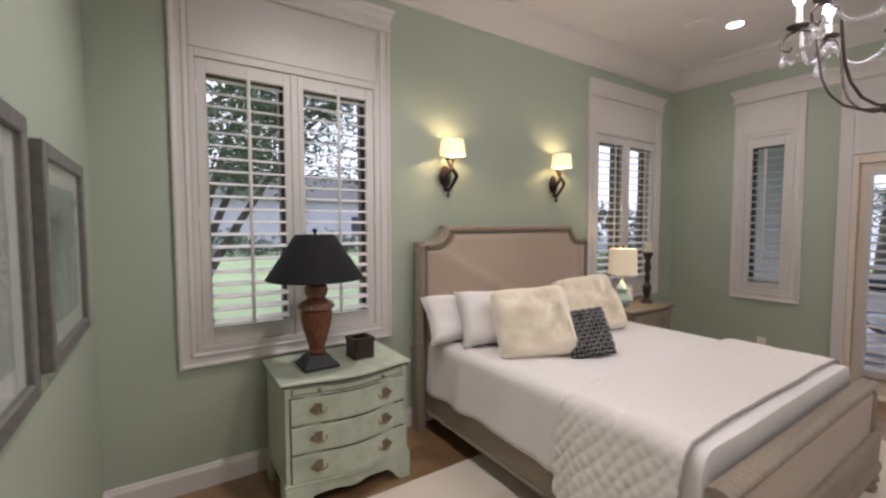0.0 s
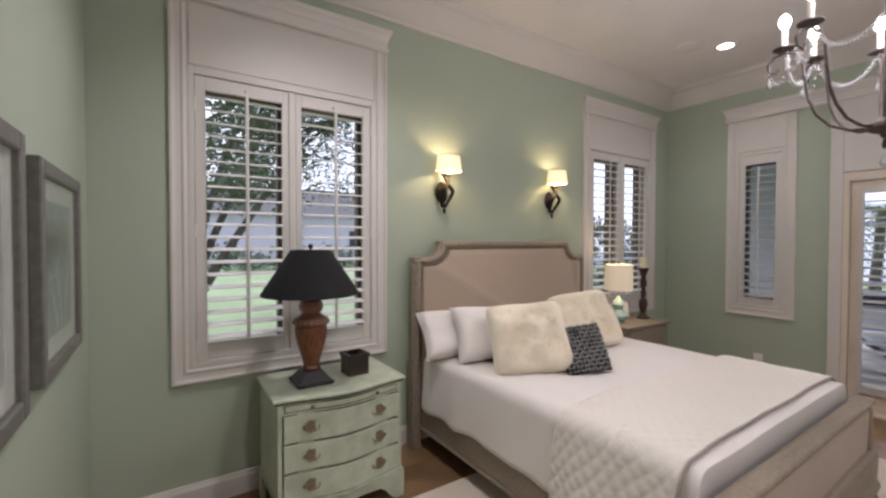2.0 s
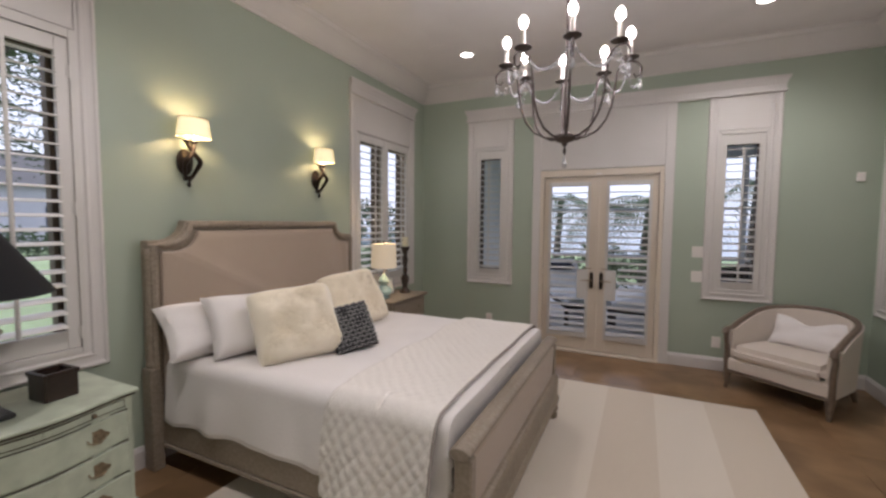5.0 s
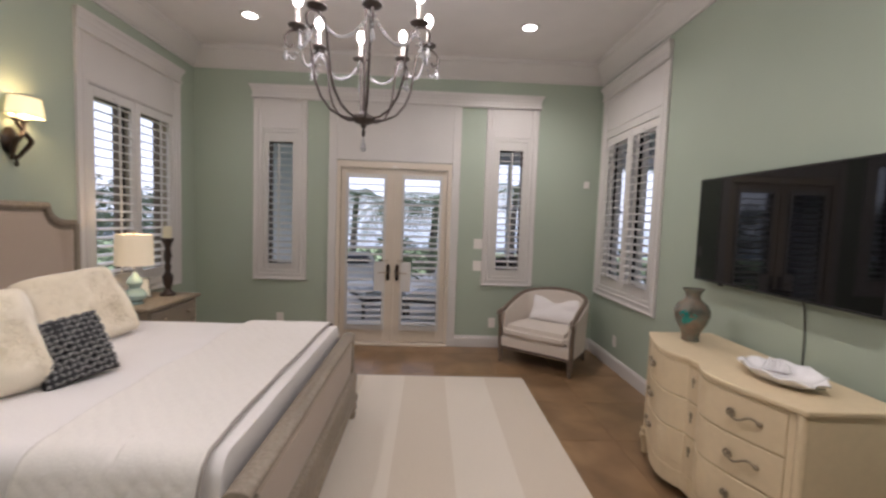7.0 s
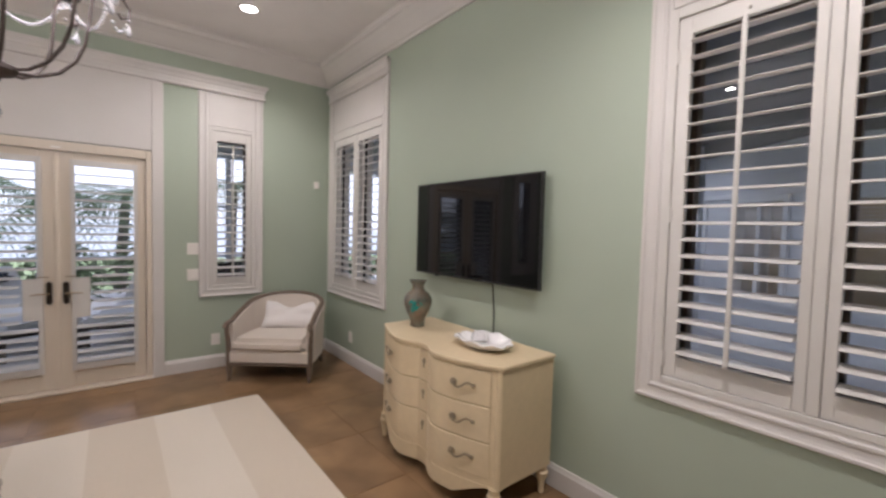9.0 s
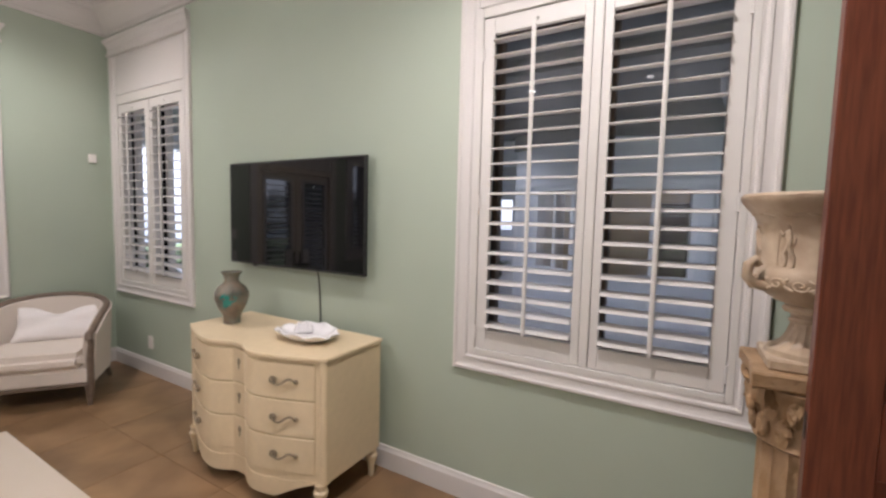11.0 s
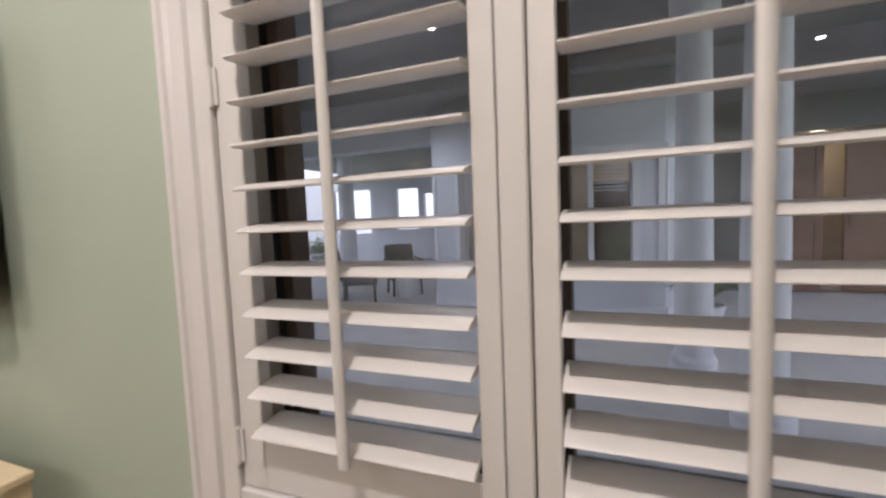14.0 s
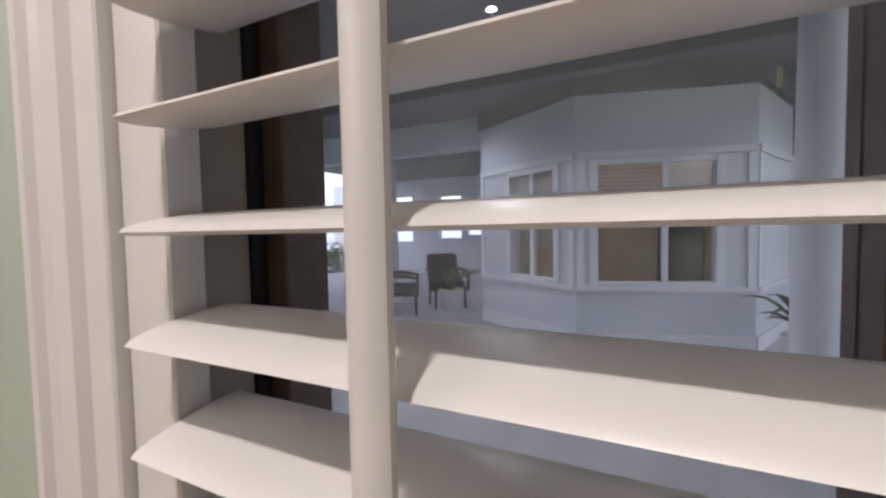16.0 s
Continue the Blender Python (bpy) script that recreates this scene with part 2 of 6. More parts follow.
def wall(name, m, x0, x1, z0, z1, thick, holes, mat):
    """A wall with real openings. Local x along it, y into its thickness."""
    xs = sorted({x0, x1, *[h[0] for h in holes], *[h[1] for h in holes]})
    zs = sorted({z0, z1, *[h[2] for h in holes], *[h[3] for h in holes]})
    solid = {}
    for i in range(len(xs) - 1):
        for j in range(len(zs) - 1):
            cx, cz = (xs[i] + xs[i + 1]) / 2, (zs[j] + zs[j + 1]) / 2
            solid[i, j] = not any(h[0] < cx < h[1] and h[2] < cz < h[3] for h in holes)
    bm = bmesh.new()
    quad = lambda *c: bm.faces.new([bm.verts.new(p) for p in c])
    for (i, j), s in solid.items():
        if not s:
            continue
        a, b, c, d = xs[i], xs[i + 1], zs[j], zs[j + 1]
        quad((a, 0, c), (b, 0, c), (b, 0, d), (a, 0, d))
        quad((b, thick, c), (a, thick, c), (a, thick, d), (b, thick, d))
        if not solid.get((i - 1, j)):
            quad((a, thick, c), (a, 0, c), (a, 0, d), (a, thick, d))
        if not solid.get((i + 1, j)):
            quad((b, 0, c), (b, thick, c), (b, thick, d), (b, 0, d))
        if not solid.get((i, j - 1)):
            quad((a, thick, c), (b, thick, c), (b, 0, c), (a, 0, c))
        if not solid.get((i, j + 1)):
            quad((a, 0, d), (b, 0, d), (b, thick, d), (a, thick, d))
    bmesh.ops.remove_doubles(bm, verts=bm.verts[:], dist=1e-5)
    ob = part(name, bm, mat, at=m)
    return tagged(ob, kind="structure")


# ---- the room ----
XW, XE, YN, YS, YD, H = -2.38, 2.20, 5.03, -0.345, -0.85, 3.25
WEST, NORTH, EAST = pose(XW, 0, 0, 0, 0, 90), pose(0, YN, 0), pose(XE, 0, 0, 0, 0, -90)
BIG = [(0.06, 1.235), (3.54, 4.665)]
wall("wall_west", WEST, YS - 0.2, YN + 0.2, 0, H + 0.1, 0.2, [(a, b, 0.76, 2.43) for a, b in BIG], GREEN)
wall("wall_north", NORTH, XW, XE, 0, H + 0.1, 0.2, [(-1.67, -1.195, 0.79, 2.40), (-0.84, 0.55, 0.0, 2.12), (0.94, 1.415, 0.79, 2.40)], GREEN)
wall("wall_east", EAST, -(YN + 0.2), -(YD - 0.2), 0, H + 0.1, 0.2, [(-1.245, -0.07, 0.76, 2.43), (-4.90, -3.70, 0.76, 2.43)], GREEN)
wall("wall_south", pose(0.5, YS, 0, 0, 0, 180), 0, 0.5 - XW, 0, H + 0.1, 0.2, [], GREEN)
wall("wall_south_return", pose(0.5, YS - 0.2, 0, 0, 0, 90), -(abs(YD - YS) - 0.2) - 0.2, 0, 0, H + 0.1, 0.12, [], GREEN)
wall("wall_south_entry", pose(XE, YD, 0, 0, 0, 180), 0, XE - 0.5, 0, H + 0.1, 0.14, [(0.70, 1.58, 0, 2.08)], GREEN)
hall = bmesh.new()
for a in ((0.3, 0.4, -2.6, -0.99, 0, 2.6), (1.9, 2.0, -2.6, -0.99, 0, 2.6), (0.3, 2.0, -2.7, -2.6, 0, 2.6), (0.3, 2.0, -2.7, -0.99, 2.6, 2.7)):
    box(*a, bm=hall)
tagged(part("wall_hall", hall, HALL), kind="structure")
ceiling = part("ceiling", box(XW - 0.2, XE + 0.2, YD - 0.2, YN + 0.2, H, H + 0.15), CEIL)
tagged(ceiling, kind="structure")
ROOM = [(XW, YS), (0.5, YS), (0.5, YD), (XE, YD), (XE, YN), (XW, YN)]
tagged(part("crown_trim", sweep([(0, 3.05), (0.018, 3.05), (0.022, 3.068), (0.04, 3.08), (0.07, 3.112), (0.105, 3.155), (0.145, 3.195), (0.165, 3.205), (0.17, 3.235), (0.185, 3.249), (0, 3.249)], ROOM), WHITE), kind="structure")
BASE = [(0, 0.001), (0.018, 0.001), (0.018, 0.105), (0.012, 0.118), (0.008, 0.131), (0, 0.133)]
for run in ([(XE, YD), (XE, YN), (0.592, YN)], [(-0.892, YN), (XW, YN), (XW, YS), (0.5, YS), (0.5, YD), (0.52, YD)]):
    tagged(part("baseboard", sweep(BASE, run, closed=False), WHITE), kind="structure")

# floor: a slab with square tiles laid diagonally proud of the joints
slab = part("floor", box(XW - 0.2, XE + 0.2, YD - 1.9, YN + 0.2, -0.2, -0.004), GROUT)
tagged(slab, kind="structure")


# ---- shutter windows ----
PITCH = 0.0717


def louver_mesh(w):
    """A blade with a lens-shaped section, tilted a little down towards the room."""
    sec = []
    for i in range(14):
        a = 2 * math.pi * i / 14
        u, v = 0.0420 * math.cos(a), 0.0056 * math.sin(a)
        u = math.copysign(abs(u / 0.0420) ** 0.85 * 0.0420, u)
        t = radians(9.5)
        sec.append((u * math.cos(t) - v * math.sin(t), u * math.sin(t) + v * math.cos(t)))
    return prism(sec, "x", -w / 2, w / 2)


def shutter(win, xa, xb, za, zb, la, lb, lza, lzb, n, z_first, rod=True, y=0.0, blocks=()):
    """One hinged panel of louvers: xa..xb by za..zb with an opening la..lb by lza..lzb."""
    f = bmesh.new()
    y0, y1 = y - 0.006, y + 0.022
    box(xa, la, y0, y1, za, zb, 0.002, f)
    box(lb, xb, y0, y1, za, zb, 0.002, f)
    box(la + 0.0004, lb - 0.0004, y0 + 0.0005, y1, za, lza, 0.002, f)
    box(la + 0.0004, lb - 0.0004, y0 + 0.0005, y1, lzb, zb, 0.002, f)
    panel = part("shutter_panel", f, SHUTTER, win)
    first = None
    cx = (la + lb) / 2
    for k in range(n):
        z = z_first + k * PITCH
        m = pose(cx, y + 0.004, z, random.uniform(-0.6, 0.6), 0, 0)
        if blocks and blocks[2] - 0.03 < z < blocks[3] + 0.03:
            half = (lb - la - (blocks[1] - blocks[0])) - 0.004
            mid = la + half / 2 if blocks[0] > la + 0.05 else lb - half / 2
            part("louver", louver_mesh(half), SHUTTER, panel, smooth=True, at=pose(mid, y - 0.001, z))
            continue
        if first is None:
            first = part("louver", louver_mesh(lb - la - 0.006), SHUTTER, panel, smooth=True, at=m)
        else:
            again(first, m, panel)
    if rod:
        r = tube([(cx, y - 0.0535, z_first - 0.014), (cx, y - 0.0535, z_first + (n - 1) * PITCH + 0.02)], 0.0098, 10)
        for v in r.verts:
            v.co.y = y - 0.0535 + (v.co.y - y + 0.0535) * 0.75
        part("tilt_rod", r, SHUTTER, panel, smooth=True)
        knob = lathe([(0.006, 0), (0.007, 0.006), (0.004, 0.012), (0, 0.014)], 10)
        part("catch", knob, SHUTTER, panel, at=pose(cx, y - 0.006, lzb + 0.03, 90))
    return panel


def hinge(win, x, z, y=-0.012):
    h = tube([(x, y, z - 0.035), (x, y, z + 0.035)], 0.0055, 8)
    box(x - 0.012, x + 0.012, y + 0.001, y + 0.006, z - 0.032, z + 0.032, 0.001, h)
    part("hinge", h, SHUTTER, win)


CAS = [(0.0, 0), (0.0, -0.020), (0.005, -0.024), (0.016, -0.024), (0.021, -0.018), (0.032, -0.015), (0.056, -0.0145), (0.062, -0.021), (0.072, -0.021), (0.078, -0.013), (0.09, -0.0125), (0.09, 0.0)]


def casing(win, w, zb, zt):
    """Stepped moulding up both sides and along the foot, mitred."""
    bm = bmesh.new()
    rows = []
    for sx, z, up in ((-1, zt, 0), (-1, zb, 1), (1, zb, 1), (1, zt, 0)):
        rows.append([bm.verts.new((sx * (w / 2 - d), y, z + (d if up else 0))) for d, y in CAS])
    for a, b in zip(rows, rows[1:]):
        for j in range(len(CAS)):
            bm.faces.new((a[j], b[j], b[(j + 1) % len(CAS)], a[(j + 1) % len(CAS)]))
    for r in (rows[0], rows[-1]):
        bm.faces.new(r)
    bmesh.ops.recalc_face_normals(bm, faces=bm.faces[:])
    part("casing", bm, WHITE, win)


CAPP = [(0, 2.815), (0.034, 2.815), (0.040, 2.821), (0.040, 2.833), (0.030, 2.840), (0.030, 2.885), (0.036, 2.893), (0.040, 2.910), (0.050, 2.930), (0.056, 2.934), (0.058, 2.955), (0.060, 2.960), (0, 2.960)]


def cap(win, xa, xb, name="head_cap", lift=0.0):
    bm = bmesh.new()
    rows = []
    for x, s in ((xa, -1), (xb, 1)):
        rows.append([bm.verts.new((x + s * max(0.001, d - 0.03), -d, z + lift)) for d, z in CAPP])
    for j in range(len(CAPP)):
        bm.faces.new((rows[0][j], rows[1][j], rows[1][(j + 1) % len(CAPP)], rows[0][(j + 1) % len(CAPP)]))
    bm.faces.new(rows[0])
    bm.faces.new(rows[1][::-1])
    bmesh.ops.recalc_face_normals(bm, faces=bm.faces[:])
    return part(name, bm, WHITE, win)


def sash(win, xa, xb, za, zb, y0=0.03, ea=0.028, eb=0.028, ga=0.004, gb=0.004, lining=None):
    """Reveal lining, gasket and brown outer sash with its pane."""
    lin = bmesh.new()
    for (y1, y2, e) in ((y0, 0.085, 0.0),):
        box(xa - 0.02, xa, y1, y2, za - 0.02, zb + 0.02, bm=lin)
        box(xb, xb + 0.02, y1, y2, za - 0.02, zb + 0.02, bm=lin)
        box(xa, xb, y1, y2, za - 0.02, za, bm=lin)
        box(xa, xb, y1, y2, zb, zb + 0.02, bm=lin)
    part("window_lining", lin, lining or material_lining, win)
    g = bmesh.new()
    box(xa - 0.02, xa + ga, 0.086, 0.102, za - 0.02, zb + 0.02, bm=g)
    box(xb - gb, xb + 0.02, 0.086, 0.102, za - 0.02, zb + 0.02, bm=g)
    box(xa + ga, xb - gb, 0.086, 0.102, za - 0.02, za + 0.004, bm=g)
    box(xa + ga, xb - gb, 0.086, 0.102, zb - 0.004, zb + 0.02, bm=g)
    part("gasket", g, GASKET, win)
    s = bmesh.new()
    box(xa - 0.02, xa + ea, 0.103, 0.16, za - 0.02, zb + 0.02, 0.002, s)
    box(xb - eb, xb + 0.02, 0.103, 0.16, za - 0.02, zb + 0.02, 0.002, s)
    box(xa + ea, xb - eb, 0.104, 0.159, za - 0.02, za + 0.03, 0.002, s)
    box(xa + ea, xb - eb, 0.104, 0.159, zb - 0.03, zb + 0.02, 0.002, s)
    part("window_frame", s, lining or BROWNSASH, win)
    p = part("pane", box(xa + ea, xb - eb, 0.133, 0.137, za + 0.03, zb - 0.03), PANE, win)
    p.visible_shadow = False


material_lining = material("window_lining_paint", (0.30, 0.25, 0.20), 0.6, mottle=0.05)


def big_window(name, m, lift=0.0, screen=False, lining=None):
    win = thing(name, m, "white double plantation shutter window with moulded casing", "window", kind="structure")
    w = 1.29
    casing(win, w, 0.70, 2.8145 + lift)
    top = 2.476 + lift
    part("head_board", box(-w / 2 + 0.093, w / 2 - 0.093, -0.0105, -0.001, top, 2.814 + lift, 0.0025), WHITE, win)
    bead = box(-w / 2 + 0.0905, w / 2 - 0.0905, -0.020, -0.001, top - 0.011, top - 0.001, 0.003)
    part("bead", bead, WHITE, win)
    cap(win, -w / 2, w / 2, lift=lift)
    fr = bmesh.new()
    box(-0.555, -0.527, -0.016, 0.028, 0.79, top - 0.012, 0.002, fr)
    box(0.527, 0.555, -0.016, 0.028, 0.79, top - 0.012, 0.002, fr)
    box(-0.526, 0.526, -0.0155, 0.028, 0.79, 0.818, 0.002, fr)
    box(-0.526, 0.526, -0.0155, 0.028, 2.418, top - 0.012, 0.002, fr)
    box(-0.020, 0.020, -0.010, 0.028, 0.819, 2.417, 0.003, fr)
    part("shutter_frame", fr, SHUTTER, win)
    for s in (-1, 1):
        xa, xb = sorted((s * 0.5245, s * 0.0225))
        la, lb = sorted((s * 0.470, s * 0.058))
        shutter(win, xa, xb, 0.821, 2.415, la, lb, 0.914, 2.340, 20, 0.9435)
        for z in (0.90, 1.55, 2.25):
            hinge(win, s * 0.526, z)
    sash(win, -0.502, -0.0205, 0.86, 2.385, eb=0.044, gb=0.021, lining=lining)
    sash(win, 0.0205, 0.502, 0.86, 2.385, ea=0.044, ga=0.021, lining=lining)
    if screen:
        for xa, xb in ((-0.502, -0.021), (0.021, 0.502)):
            mesh = part("insect_screen", box(xa + 0.02, xb - 0.02, 0.168, 0.169, 0.87, 2.375), SCREEN, win, "fine grey insect screen")
            mesh.visible_shadow = False
    return win


def narrow_window(name, m):
    win = thing(name, m, "narrow white plantation shutter window in moulded casing", "window", kind="structure")
    w = 0.595
    casing(win, w, 0.728, 2.749)
    part("head_board", box(-w / 2 + 0.0905, w / 2 - 0.0905, -0.0123, -0.001, 2.432, 2.749, 0.0015), WHITE, win)
    part("bead", box(-w / 2 + 0.079, w / 2 - 0.079, -0.021, -0.001, 2.421, 2.4315, 0.003), WHITE, win)
    fr = bmesh.new()
    box(-0.208, -0.184, -0.016, 0.028, 0.818, 2.420, 0.002, fr)
    box(0.184, 0.208, -0.016, 0.028, 0.818, 2.420, 0.002, fr)
    box(-0.183, 0.183, -0.0155, 0.028, 0.818, 0.842, 0.002, fr)
    box(-0.183, 0.183, -0.0155, 0.028, 2.383, 2.420, 0.002, fr)
    part("shutter_frame", fr, SHUTTER, win)
    shutter(win, -0.182, 0.182, 0.844, 2.381, -0.133, 0.133, 0.915, 2.285, 19, 0.945)
    sash(win, -0.165, 0.165, 0.88, 2.32)
    return win


big_window("window_1", WEST @ pose(0.643, 0, 0))
big_window("window_2", WEST @ pose(4.10, 0, 0), -0.035)
big_window("window_5", EAST @ pose(-4.30, 0, 0), 0.035, lining=WHITE)
big_window("window_6", EAST @ pose(-0.645, 0, 0), screen=True)
narrow_window("window_3", NORTH @ pose(-1.428, 0, 0))
narrow_window("window_4", NORTH @ pose(1.177, 0, 0))
head = thing("trim_north", NORTH, "white crown cap over the garden doors and side windows", "trim", kind="structure")
cap(head, -1.735, 1.485, lift=-0.065)

# ---- garden doors ----
doors = thing("door_1", NORTH, "cream double garden doors with shuttered glass", "door", kind="structure")
dc = bmesh.new()
box(-0.885, -0.795, -0.030, -0.001, 0.001, 2.749, 0.003, dc)
box(0.505, 0.595, -0.030, -0.001, 0.001, 2.749, 0.003, dc)
part("casing", dc, WHITE, doors)
part("head_board", box(-0.794, 0.504, -0.024, -0.001, 2.112, 2.749, 0.002), WHITE, doors)
jm = bmesh.new()
box(-0.794, -0.752, -0.02, 0.15, 0.001, 2.106, 0.002, jm)
box(0.462, 0.504, -0.02, 0.15, 0.001, 2.106, 0.002, jm)
box(-0.751, 0.461, -0.02, 0.15, 2.030, 2.106, 0.002, jm)
part("door_frame", jm, CREAM, doors)
part("threshold", box(-0.794, 0.504, -0.06, 0.15, 0.0005, 0.024, 0.004), CREAM, doors)
XC = -0.145
for s in (-1, 1):
    xa, xb = sorted((XC + s * 0.004, XC + s * 0.604))
    la, lb = sorted((XC + s * 0.105, XC + s * 0.525))
    leaf_bm = bmesh.new()
    box(xa, la, 0.012, 0.058, 0.03, 2.024, 0.003, leaf_bm)
    box(lb, xb, 0.012, 0.058, 0.03, 2.024, 0.003, leaf_bm)
    box(la + 0.0005, lb - 0.0005, 0.0125, 0.0575, 0.03, 0.19, 0.003, leaf_bm)
    box(la + 0.0005, lb - 0.0005, 0.0125, 0.0575, 1.95, 2.024, 0.003, leaf_bm)
    leaf = part("door_leaf", leaf_bm, CREAM, doors)
    inner = XC + s * 0.105
    blk = sorted((inner, inner + s * 0.105))
    panel = shutter(doors, la - 0.018, lb + 0.018, 0.175, 1.965, la + 0.012, lb - 0.012, 0.235, 1.915, 23, 0.265, rod=False, y=-0.016,
                    blocks=(blk[0], blk[1], 0.63, 0.97))
    part("handle_block", box(blk[0], blk[1], -0.0225, 0.010, 0.63, 0.97, 0.003), SHUTTER, panel)
    pn = part("pane", box(la, lb, 0.033, 0.037, 0.19, 1.95), PANE, leaf)
    pn.visible_shadow = False
    hx = XC + s * 0.052
    part("handle_plate", box(hx - 0.019, hx + 0.019, -0.016, 0.0115, 0.748, 0.945, 0.012, seg=2), BRONZE, leaf)
    part("thumb_turn", tube([(hx, -0.02, 0.985), (hx + s * 0.07, -0.03, 0.985)], 0.0045, 8), BRASS_LEVER, leaf, smooth=True)
    lever = tube([(hx, 0.002, 0.845), (hx, -0.045, 0.845), (hx + s * 0.012, -0.052, 0.846), (hx + s * 0.06, -0.054, 0.850), (hx + s * 0.11, -0.05, 0.842)], [0.007, 0.007, 0.007, 0.006, 0.005], 10)
    part("door_handle", lever, BRASS_LEVER, leaf, smooth=True)
part("astragal", box(XC - 0.014, XC + 0.014, -0.004, 0.0115, 0.03, 2.024, 0.003), CREAM, doors)
part("bolt", box(XC - 0.03, XC + 0.03, -0.022, -0.004, 2.046, 2.060, 0.002), PLASTIC, doors)

# ---- entry door, mahogany, standing open ----
entry = thing("door_2", pose(1.50, YD, 0), "dark red mahogany panel door standing open", "door", kind="structure")
lf = bmesh.new()
box(-0.022, 0.022, 0.012, 0.13, 0.012, 2.06, 0.002, lf)
box(-0.022, 0.022, 0.755, 0.872, 0.012, 2.06, 0.002, lf)
for za, zb in ((0.012, 0.24), (0.93, 1.10), (1.93, 2.06)):
    box(-0.0215, 0.0215, 0.1305, 0.7545, za, zb, 0.002, lf)
dl = part("door_leaf", lf, MAHOG, entry, at=pose(0, 0, 0, 0, 0, -2.5))
for za, zb in ((0.24, 0.93), (1.10, 1.93)):
    part("door_panel", box(-0.012, 0.012, 0.125, 0.76, za - 0.005, zb + 0.005, 0.004), MAHOG, dl)
part("latch_plate", box(-0.010, 0.010, 0.8715, 0.8735, 0.98, 1.04), BRONZE, dl)
ec = bmesh.new()
box(-0.02, 0.045, -0.03, 0.0, 0.001, 2.12, bm=ec)
part("door_jamb", box(0.0, 0.02, -0.14, -0.001, 0.001, 2.08), MAHOG, entry)
tagged(part("door_casing", ec, WHITE, entry))
for x, z in ((-0.93, 0),):
    part("door_casing", box(-0.975, -0.885, 0.001, 0.022, 0.001, 2.16, 0.003), WHITE, entry)

# ---- materials of the things ----
TAUPE = material("weathered_taupe_wood", (0.305, 0.255, 0.20), 0.5, colour2=(0.23, 0.185, 0.14), scale=14, stretch=(4, 4, 4), mottle=0.08, bump=0.06, bump_scale=90)
LINEN = material("beige_linen", (0.44, 0.35, 0.275), 0.9, grain=0.08, scale=300, bump=0.25, bump_scale=600, sheen=0.2)
SHEET = material("white_cotton", (0.76, 0.722, 0.705), 0.85, mottle=0.02, bump=0.12, bump_scale=60, sheen=0.1)
QUILT = material("ivory_quilted_cotton", (0.78, 0.735, 0.69), 0.88, grain=0.06, scale=120, bump=0.3, bump_scale=160, sheen=0.15)
PIPING = material("grey_quilt_binding", (0.36, 0.32, 0.29), 0.9, bump=0.2)
FUR = material("cream_faux_fur", (0.88, 0.80, 0.655), 0.9, colour2=(0.84, 0.755, 0.60), scale=7, sheen=0.5, bump=0.2, bump_scale=160)
YARN = material("grey_chunky_yarn", (0.27, 0.265, 0.26), 0.9, grain=0.3, scale=160, bump=0.5, bump_scale=300)
KNIT = material("charcoal_knit_backing", (0.035, 0.035, 0.038), 0.9, grain=0.3, scale=160, bump=0.5, bump_scale=300)
SAGE = material("distressed_mint_paint", (0.50, 0.555, 0.44), 0.33, grain=0.16, scale=14, mottle=0.10, mottle_scale=8, bump=0.08, bump_scale=60)
WORN = material("worn_dark_edge", (0.10, 0.085, 0.06), 0.6, grain=0.4, scale=60)
BRASS = material("aged_brass", (0.29, 0.225, 0.14), 0.45, 0.35, grain=0.45, scale=70)
SHADE_BLACK = material("black_lamp_shade", (0.005, 0.005, 0.007), 0.9, bump=0.2, bump_scale=300)
TERRA = material("reddish_brown_carved_wood", (0.22, 0.075, 0.028), 0.42, colour2=(0.11, 0.035, 0.015), scale=18, stretch=(3, 3, 1), bump=0.2, bump_scale=60)
TERRA2 = material("rubbed_terracotta", (0.33, 0.15, 0.10), 0.5, grain=0.35, scale=30, bump=0.15)
SLATE = material("dark_slate_finish", (0.035, 0.036, 0.04), 0.5, grain=0.4, scale=30)
ESPRESSO = material("espresso_wood", (0.035, 0.018, 0.012), 0.4, grain=0.4, scale=20, bump=0.1)
YELLOW = material("pale_yellow_lacquer", (0.66, 0.53, 0.345), 0.42, mottle=0.03, grain=0.05, scale=25, bump=0.04, bump_scale=40)
PEWTER = material("antique_pewter", (0.33, 0.265, 0.185), 0.42, 0.35, grain=0.4, scale=90)
BLACKTV = material("black_screen", (0.003, 0.003, 0.004), 0.04)
BLACKTV.node_tree.nodes["Principled BSDF"].inputs["Specular IOR Level"].default_value = 0.45
BEZEL = material("black_plastic", (0.012, 0.012, 0.013), 0.35)
CABLE = material("grey_cable", (0.10, 0.10, 0.09), 0.6)
OPAL = material("white_opal_glass", (0.80, 0.78, 0.78), 0.12, coat=0.5, mottle=0.04)
RAKU = material("raku_glaze", (0.10, 0.13, 0.11), 0.14, metal=0.2, colour2=(0.19, 0.14, 0.10), scale=11, mottle=0.25, mottle_scale=14, coat=0.7)
TEAL = material("teal_glaze", (0.01, 0.24, 0.21), 0.2, grain=0.4, scale=40, coat=0.5)
CHAIRF = material("oatmeal_upholstery", (0.70, 0.62, 0.545), 0.9, grain=0.06, scale=260, bump=0.25, bump_scale=500, sheen=0.2)
CHAIRW = material("grey_brown_chair_wood", (0.185, 0.135, 0.10), 0.5, colour2=(0.12, 0.085, 0.06), scale=25, stretch=(3, 3, 1))
PICFRAME = material("grey_wood_frame", (0.155, 0.145, 0.13), 0.45, grain=0.25, scale=40)
